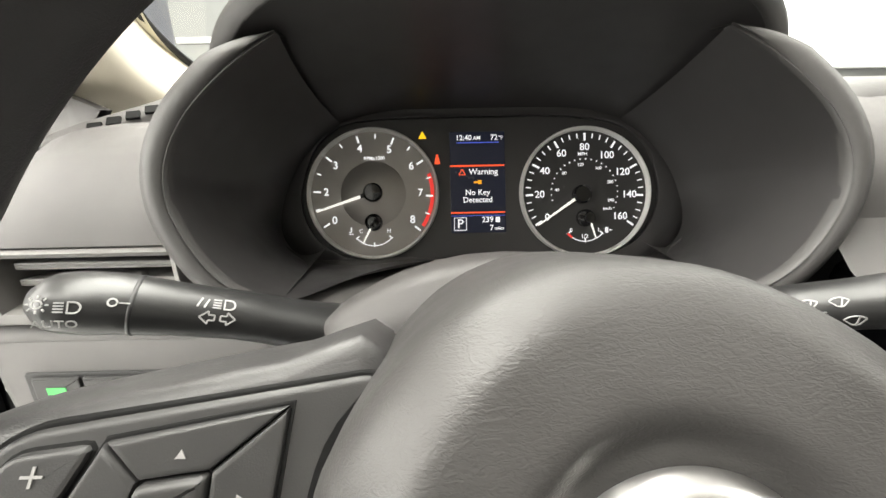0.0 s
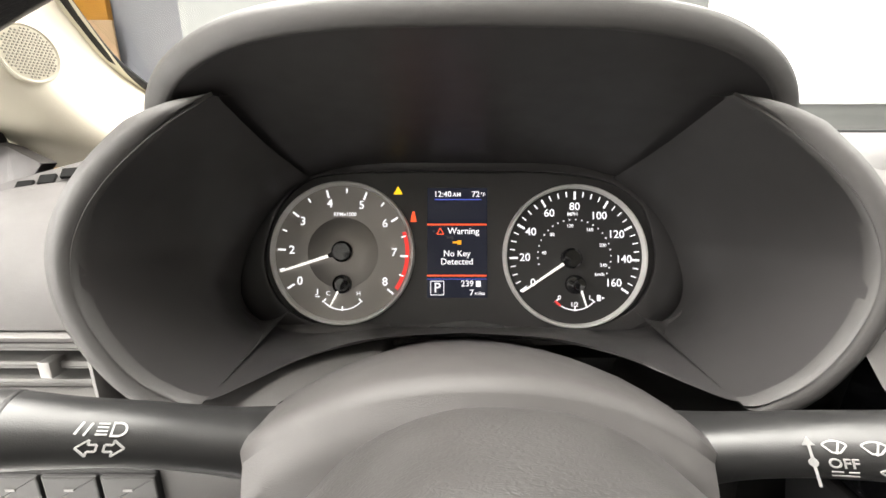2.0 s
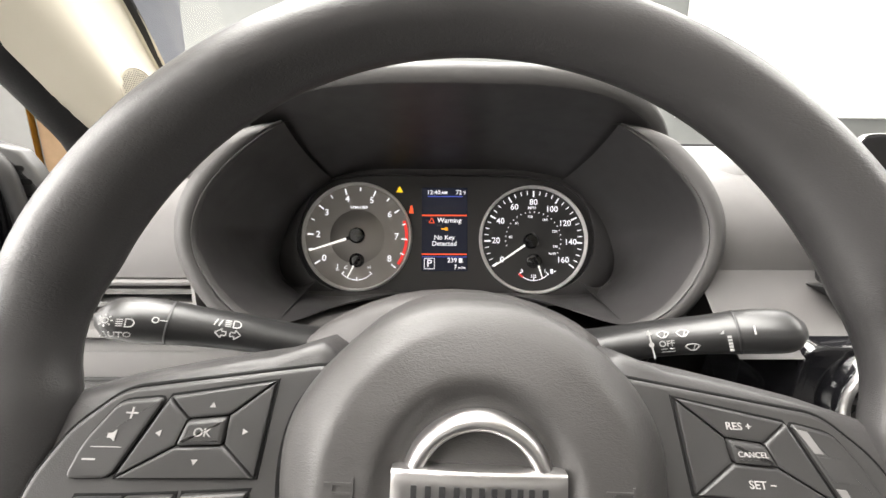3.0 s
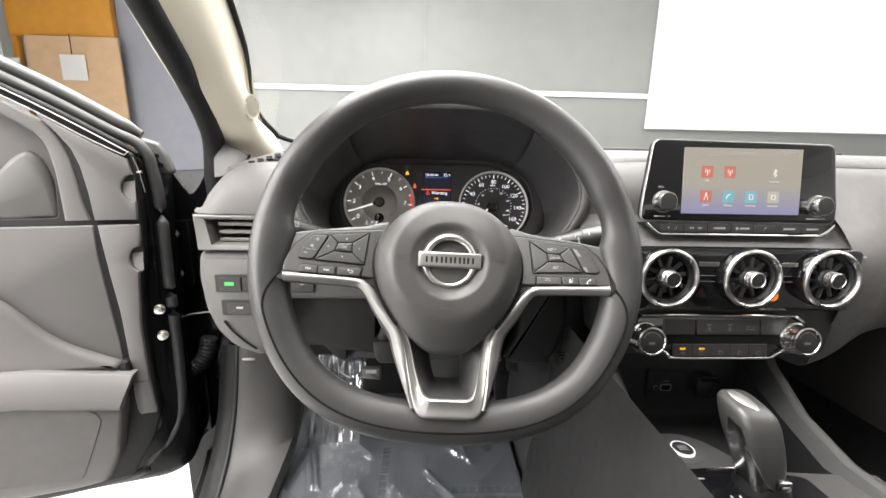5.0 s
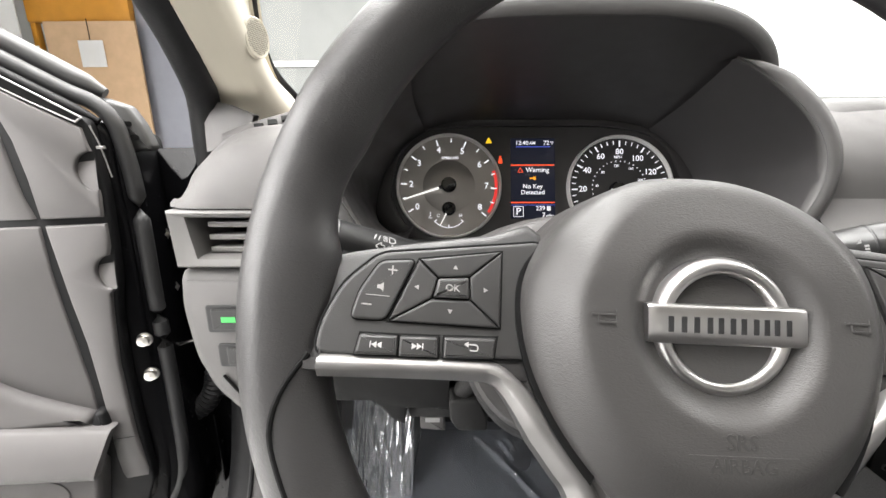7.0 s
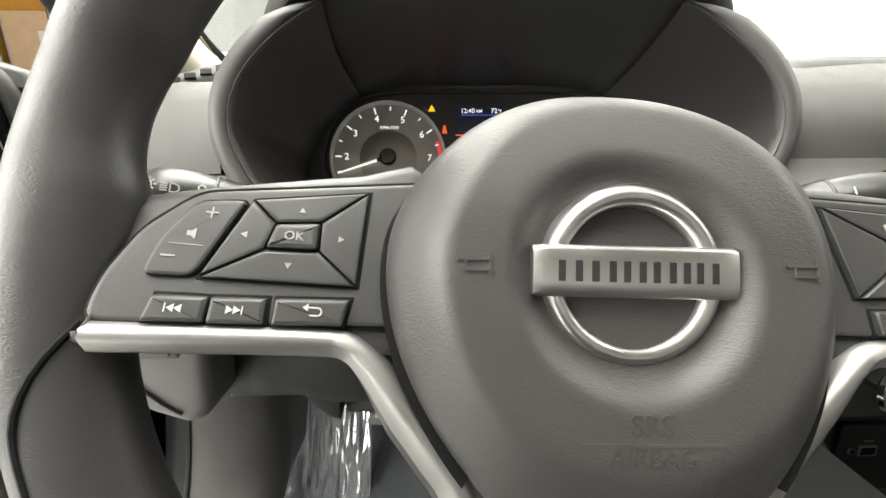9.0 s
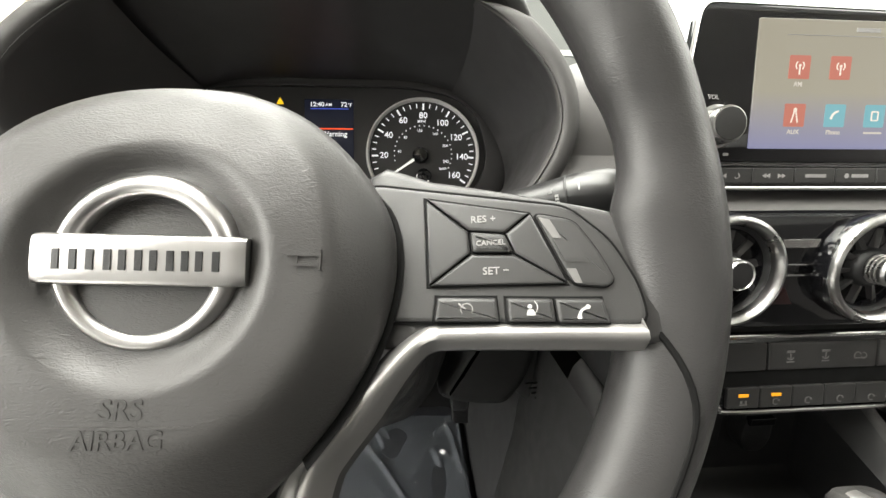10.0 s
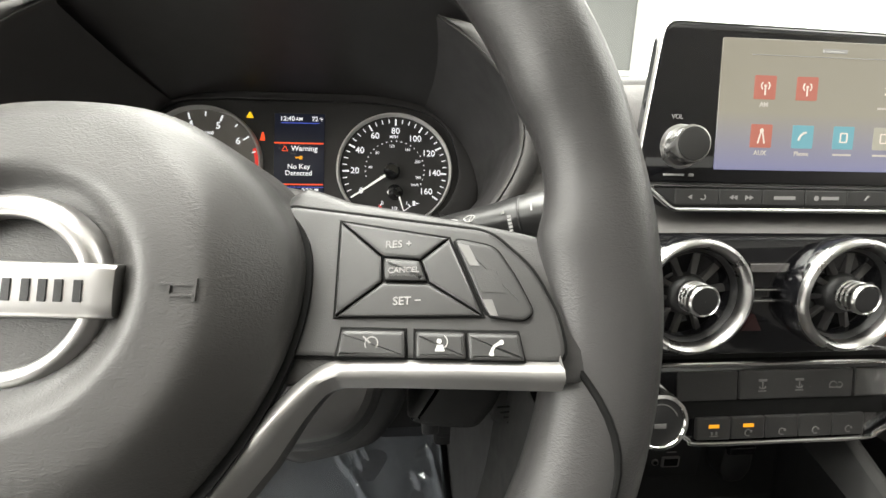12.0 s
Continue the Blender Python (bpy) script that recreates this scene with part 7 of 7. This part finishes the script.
v, f = upright(rounded([(-0.390, 0.600), (-0.400, 0.566), (-0.424, 0.543), (-0.432, 0.511), (-0.424, 0.499), (-0.390, 0.495)], 0.005, 3), 0.384, 0.394, 0.002)
link_mesh("lug", v, f, PAINT, kick)
v, f = loft([[tuple(p + np.array([-0.003, 0.0, 0.001])), tuple(p + np.array([-0.020, 0.002, 0.004])), tuple(p + np.array([-0.042, 0.010, -0.004])), tuple(p + np.array([-0.050, 0.030, -0.05]))] for p in e1], False)
link_mesh("sill_seal", v, f, RUBBER, kick, "black rubber seal along the door opening", 60)

body = thing("car", "gloss black car body seen at its door opening", "car")
v, f = upright([(-0.498, 0.934), (-0.483, 0.9096), (-0.4705, 0.894), (-0.4638, 0.8962), (-0.452, 0.910), (-0.438, 0.935), (-0.40, 0.935), (-0.385, 0.22), (-0.54, 0.22), (-0.54, 0.934)], 0.42, 0.86, 0.004)
link_mesh("hinge_pillar", v, f, PAINT, body, "gloss black hinge pillar", 40)
v, f = prism([(-0.388, -0.9), (-0.45, -0.9), (-0.45, 0.2), (-0.457, 0.29), (-0.493, 0.41), (-0.55, 0.50), (-0.388, 0.50)], 0.20, 0.34, 0.010)
link_mesh("sill", v, f, RUBBER, body, "black door sill cover", 40)
part("floor_pan", box(-0.40, -1.9, 0.24, 1.2, 0.86, 0.325, 0), DARK, body)
for z0, z1, bolts in ((0.715, 0.845, (0.820, 0.743)), (0.400, 0.530, (0.506, 0.425))):
    h = part("hinge", box(-0.535, 0.405, z0, -0.470, 0.432, z1, 0.004), PAINT, body)
    part("hinge_arm", box(-0.56, 0.37, z0 + 0.035, -0.518, 0.43, z1 - 0.035, 0.006), PAINT, body)
    for z in bolts:
        v, f = lathe([(0.0085, 0.0), (0.0085, 0.003), (0.0065, 0.0035), (0.0065, 0.009), (0.0001, 0.0095)], 6)
        bo = link_mesh("bolt", v, f, METAL, h, "bright zinc bolt", 20)
        bo.matrix_local = Matrix.Translation((-0.497, 0.406, z)) @ Matrix.Rotation(radians(90), 4, "X")
strap = thing("door_check_strap", "thin steel door check rod", "door check")
v, f = tube(spline([(-0.525, 0.350, 0.655), (-0.50, 0.370, 0.660), (-0.47, 0.385, 0.668), (-0.43, 0.40, 0.668)], 5), 0.0020, 8)
link_mesh("rod", v, f, STEELD, strap)
gaiter = thing("cable_gaiter", "ribbed black rubber cable gaiter", "cable")
path = spline([(-0.52, 0.385, 0.545), (-0.485, 0.395, 0.548), (-0.462, 0.40, 0.575), (-0.455, 0.405, 0.61)], 10)
v, f = tube(path, [0.014 + 0.0022 * (i % 2) for i in range(len(path))], 14)
link_mesh("gaiter", v, f, RUBBER, gaiter, smooth=20)

# ---------------------------------------------------------------- open driver's door (x outwards, y to the cabin, z up)
th = radians(15)
DOOR = Matrix(((-math.cos(th), math.sin(th), 0, -0.53), (-math.sin(th), -math.cos(th), 0, 0.30), (0, 0, 1, 0), (0, 0, 0, 1)))
door = thing("door_1", "open driver's door with grey trim and black painted edge", "car door", DOOR, kind="structure")


def slab(name, poly, y0, y1, mat, parent, bev=0.004, label="", smooth=45):
    """A panel of the door whose outline lies in (x, z)."""
    v, f = prism(poly, y0, y1, bev)
    return link_mesh(name, [(x, d, z) for x, z, d in v], f, mat, parent, label, smooth)


slab("shell", rounded([(-0.062, 0.955), (-0.064, 0.60), (-0.075, 0.45), (-0.072, 0.40), (-0.055, 0.365), (-0.02, 0.350), (1.0, 0.335), (1.02, 0.95)], 0.015, 4), -0.13, -0.022, PAINT, door, 0.02, "gloss black door shell")
slab("inner_flange", rounded([(-0.050, 0.970), (-0.050, 0.80), (-0.046, 0.62), (-0.044, 0.50), (-0.030, 0.42), (0.02, 0.368), (1.0, 0.352), (1.0, 0.97)], 0.03, 4), -0.050, -0.020, PAINT, door, 0.006)
slab("card_back", rounded([(-0.039, 0.966), (-0.043, 0.89), (-0.041, 0.855), (-0.037, 0.786), (-0.029, 0.742), (-0.025, 0.66), (-0.028, 0.50), (-0.012, 0.455), (0.028, 0.387), (0.107, 0.376), (0.95, 0.36), (0.95, 0.862), (0.07, 0.866), (0.060, 1.010)], 0.006, 3), -0.019, -0.0022, RUBBER, door, 0.003, "black backing behind the trim")
slab("card", rounded([(0.0245, 0.853), (0.025, 0.80), (0.0225, 0.76), (0.018, 0.70), (0.0145, 0.655), (0.0135, 0.60), (0.03, 0.50), (0.06, 0.394), (0.107, 0.381), (0.95, 0.365), (0.95, 0.853)], 0.004, 3), -0.010, 0.0, DOORM, door, 0.003, "grained grey door card")


def notch(cx, cz, rx, rz, n=12):
    """Half-round bite into the hinge-side edge of a trim panel, from below upwards."""
    return [(cx + rx * math.sin(math.pi * i / n), cz - rz * math.cos(math.pi * i / n)) for i in range(n + 1)]


# corner trim by the mirror and the strip below it, both bitten by a screw recess
slab("corner_trim", [(0.0205, 0.861), (0.023, 0.904), (0.028, 0.945), (0.036, 0.972), (0.050, 0.993), (0.070, 1.020), (0.062, 1.016), (0.014, 0.985), (-0.034, 0.957), (-0.0365, 0.940)] + notch(-0.0385, 0.912, 0.017, 0.021)[::-1] + [(-0.039, 0.884), (-0.037, 0.861)], -0.012, 0.004, DOORM, door, 0.002, "grey corner trim by the mirror")
for cx, cz, rx, rz in ((-0.0395, 0.912, 0.0175, 0.0215), (-0.0365, 0.796, 0.0165, 0.0205)):
    arc_pts = [(x, -0.0005 + 0.004 * (cz - z) / rz, z) for x, z in notch(cx, cz, rx, rz)]
    link_mesh("screw_recess", arc_pts + [(cx, 0.0015, cz - 0.3 * rz)], [(i, i + 1, len(arc_pts)) for i in range(len(arc_pts) - 1)], DOORM, door, "half-round screw recess", 60)
slab("front_strip", [(0.018, 0.853), (0.014, 0.797), (0.011, 0.76), (0.006, 0.71), (0.004, 0.652), (0.003, 0.605), (0.004, 0.575), (-0.0215, 0.575), (-0.021, 0.624), (-0.021, 0.680), (-0.026, 0.742), (-0.029, 0.770)] + notch(-0.0345, 0.796, 0.0155, 0.020) + [(-0.037, 0.825), (-0.0385, 0.853)], -0.010, 0.005, DOORM, door, 0.0025, "narrow grey strip along the hinge edge")
rows = []
for z, x0, x1, d in ((0.5752, -0.0215, 0.004, 0.005), (0.545, -0.0235, 0.005, 0.003), (0.515, -0.0255, 0.005, -0.001), (0.490, -0.025, 0.002, -0.006), (0.468, -0.020, -0.004, -0.010)):
    rows.append([(x0, d - 0.012, z), (x0, d - 0.002, z), (x0 + 0.0025, d, z), (x1 - 0.0025, d, z), (x1, d - 0.002, z), (x1, d - 0.012, z)])
link_mesh("strip_tail", *loft(rows, False), DOORM, door, "", 60)
so = spline([(0.026, 0, 0.861), (0.033, 0, 0.89), (0.038, 0, 0.939), (0.043, 0, 0.966), (0.055, 0, 0.994), (0.071, 0, 1.011), (0.112, 0, 1.036), (0.300, 0, 1.133)], 4)
si = spline([(0.063, 0, 0.861), (0.063, 0, 0.90), (0.064, 0, 0.938), (0.069, 0, 0.974), (0.079, 0, 0.992), (0.093, 0, 1.003), (0.120, 0, 1.020), (0.305, 0, 1.116)], 4)
v, f = loft([[(p[0] + (q[0] - p[0]) * k, d, p[2] + (q[2] - p[2]) * k) for k, d in ((0.0, -0.014), (0.0, -0.003), (0.06, -0.0008), (0.15, 0.0), (0.80, 0.0), (0.92, -0.001), (1.0, -0.005), (1.0, -0.022))] for p, q in zip(so, si)], False)
link_mesh("sash", v, f, DOORM, door, "curved grey window sash", 60)
SEALM = material("door_seal_satin_rubber", (0.018, 0.018, 0.0185), 0.55, bump=0.12, scale=500, vary=0.12)
FRAMEM = material("satin_black_frame", (0.045, 0.045, 0.045), 0.42, bump=0.1, scale=900, vary=0.1)
rail = [(-0.042, 0.983), (-0.008, 1.004), (0.06, 1.045), (0.12, 1.077), (0.300, 1.170), (0.55, 1.285), (0.85, 1.325)]
for off, w, yy, mt, nm in ((0.014, 0.011, -0.048, FRAMEM, "window_frame"), (-0.018, 0.006, -0.022, RUBBER, "frame_seal")):
    pts = spline([(x, yy, z + off) for x, z in rail], 5)
    v, f = tube(pts, [w * min(1.0, 0.55 + 0.15 * i) for i in range(len(pts))], 12, up=(0, 1, 0))
    link_mesh(nm, v, f, mt, door, "", 60)
# black channel between two thin bright lips along the window
upper = [(-0.037, 0.968), (0.014, 1.000), (0.062, 1.029), (0.120, 1.061), (0.300, 1.154), (0.55, 1.269), (0.85, 1.309)]
lower = [(-0.031, 0.963), (0.016, 0.989), (0.064, 1.019), (0.120, 1.050), (0.300, 1.143), (0.55, 1.258), (0.85, 1.298)]
ua, la = spline([(x, 0.002, z) for x, z in upper], 5), spline([(x, 0.002, z) for x, z in lower], 5)
v, f = loft([[tuple(p + np.array([0, -0.006, 0])), tuple(p + np.array([0, -0.001, 0])), tuple(q + np.array([0, -0.001, 0])), tuple(q + np.array([0, -0.006, 0]))] for p, q in zip(ua, la)], False)
link_mesh("lip_channel", v, f, GAP, door, "black channel along the window", 40)
for line in (ua, la, [la[0], ua[0]]):
    v, f = tube([tuple(p) for p in line], 0.0010, 8, up=(0, 1, 0))
    link_mesh("seal_lip", v, f, SILVER, door, "thin bright lip", 60)
v, f = tube(spline([(-0.040, -0.004, 0.960), (-0.0455, -0.006, 0.937), (-0.0495, -0.008, 0.904)], 4), 0.0008, 8)
link_mesh("edge_wire", v, f, SILVER, door)
slab("edge_clip", rect(-0.0495, 0.9350, -0.0425, 0.9385, 0.0008, 2), -0.008, -0.002, SILVER, door, 0.0006)
pts = spline([(0.85, -0.032, 1.320), (0.30, -0.032, 1.165), (0.12, -0.032, 1.072), (0.06, -0.032, 1.040), (-0.007, -0.032, 1.000), (-0.036, -0.031, 0.985), (-0.052, -0.030, 0.966), (-0.0575, -0.030, 0.938), (-0.061, -0.030, 0.891), (-0.061, -0.030, 0.822), (-0.060, -0.030, 0.751), (-0.060, -0.030, 0.665), (-0.059, -0.030, 0.586), (-0.056, -0.030, 0.516), (-0.045, -0.030, 0.463), (-0.02, -0.029, 0.425), (0.012, -0.027, 0.394), (0.042, -0.024, 0.374), (0.30, -0.022, 0.358)], 5)
v, f = tube(pts, 0.0090, 12)
link_mesh("door_seal", v, f, SEALM, door, "black rubber door seal", 60)
cap = slab("frame_end_cap", rounded([(-0.036, 0.994), (-0.064, 0.984), (-0.075, 0.964), (-0.083, 0.938), (-0.080, 0.932), (-0.056, 0.932), (-0.045, 0.965)], 0.004, 3), -0.062, -0.040, FRAMEM, door, 0.005, "dark end cap of the window frame")
for x, z in ((-0.0600, 0.963), (-0.0650, 0.948)):
    slab("cap_slot", rect(x - 0.006, z - 0.003, x + 0.006, z + 0.003, 0.0028, 4), -0.0402, -0.0392, GAP, cap, 0)
GLASSD = material("mirror_recess_plastic", (0.085, 0.082, 0.080), 0.55, bump=0.2, scale=1200, vary=0.1)
slab("mirror_base", [(0.060, 0.862), (0.060, 0.938), (0.066, 0.980), (0.090, 1.006), (0.120, 1.024), (0.300, 1.118), (0.36, 1.05), (0.36, 0.862)], -0.035, -0.016, DOORM, door, 0.002, "grey panel behind the mirror")
slab("mirror_bulge", [tuple(p) for p in spline([(0.068, 0.862), (0.071, 0.912), (0.080, 0.950), (0.095, 0.967), (0.112, 0.960), (0.129, 0.944), (0.160, 0.905), (0.19, 0.862)], 3)], -0.020, -0.004, GLASSD, door, 0.010, "rounded mirror mount cover", 60)
bolster = spline([(0.95, 0.80), (0.30, 0.785), (0.200, 0.765), (0.155, 0.735), (0.130, 0.705), (0.106, 0.676), (0.079, 0.654), (0.045, 0.634), (0.015, 0.618)], 4)
slab("bolster", [tuple(p) for p in bolster] + [(0.015, 0.604), (0.95, 0.64)], -0.002, 0.016, DOORM, door, 0.012, "swept grey armrest bolster", 60)
slab("hinge_side_plug", rounded([(0.012, 0.622), (0.020, 0.604), (0.016, 0.586), (0.002, 0.580), (-0.001, 0.600), (0.002, 0.620)], 0.005, 3), -0.008, 0.012, RUBBER, door, 0.005, "black rounded plug at the armrest end", 60)
# armrest ledge, its face leaning out over the map pocket
rows = []
for x in (-0.008, -0.006, 0.0, 0.03, 0.07, 0.128, 0.25, 0.45, 0.70, 0.95):
    zt = float(np.interp(x, [-0.008, 0.128, 0.95], [0.600, 0.624, 0.665]))
    tip = 0.6 if x < -0.007 else 1.0
    rows.append([(x + 0.38 * (zt - z), d, z) for d, z in ((-0.002, zt), (0.020 * tip, zt), (0.026 * tip, zt - 0.003), (0.038 * tip, zt - 0.040), (0.039 * tip, zt - 0.050), (0.034 * tip, zt - 0.058), (0.0, zt - 0.060))])
link_mesh("armrest", *loft(rows, False, (False, False)), DOORM, door, "grey armrest ledge", 60)
slab("pocket_frame", rounded([(0.012, 0.552), (0.08, 0.563), (0.95, 0.61), (0.95, 0.40), (0.10, 0.400), (0.055, 0.405), (0.030, 0.45), (0.021, 0.50)], 0.008, 3), 0.0, 0.029, DOORM, door, 0.007, "grey rim of the map pocket", 60)
slab("pocket_insert", rounded([(0.044, 0.528), (0.055, 0.545), (0.081, 0.555), (0.183, 0.573), (0.95, 0.60), (0.95, 0.42), (0.207, 0.43), (0.085, 0.42), (0.064, 0.473)], 0.010, 4), 0.018, 0.0305, DOORF, door, 0.001, "dark cloth map pocket")
for z in (0.698, 0.649):
    v, f = lathe([(0.009, 0.0), (0.009, 0.002), (0.0065, 0.003), (0.0065, 0.009), (0.0001, 0.010)], 20)
    bo = link_mesh("bolt", v, f, METAL, door, "bright zinc bolt", 30)
    bo.matrix_local = Matrix.Translation((-0.0435, -0.020, z)) @ Matrix.Rotation(radians(-90), 4, "X")

# ---------------------------------------------------------------- closing the cabin
cabin = thing("cabin_shell", "plain pale headliner and cabin sides", "car interior")
HEAD = material("headliner_cloth", (0.55, 0.52, 0.45), 0.9, bump=0.3, scale=900, vary=0.04)
v, f = loft([[(x, y, z + (-0.03 if abs(x - 0.395) > 0.6 else 0)) for x in (-0.27, -0.15, 0.395, 0.94, 1.06)] for y, z in ((-0.20, 1.355), (-0.45, 1.385), (-1.0, 1.40), (-1.9, 1.36))], False)
link_mesh("headliner", list(v) + [(x, y, z + 0.03) for x, y, z in v], f + [tuple(i + len(v) for i in q) for q in f], HEAD, cabin)
part("rear_panel", box(-0.40, -1.95, 0.30, 1.2, -1.9, 1.0, 0), DARK, cabin)
part("right_door_card", box(1.12, -1.9, 0.30, 1.16, 0.86, 0.95, 0), DOORM, cabin)
part("rear_door_card", box(-0.44, -1.9, 0.30, -0.40, -0.75, 0.95, 0), DOORM, cabin)
part("seat_floor", box(-0.38, -1.9, 0.32, 1.12, -0.6, 0.34, 0), CARPET, cabin)
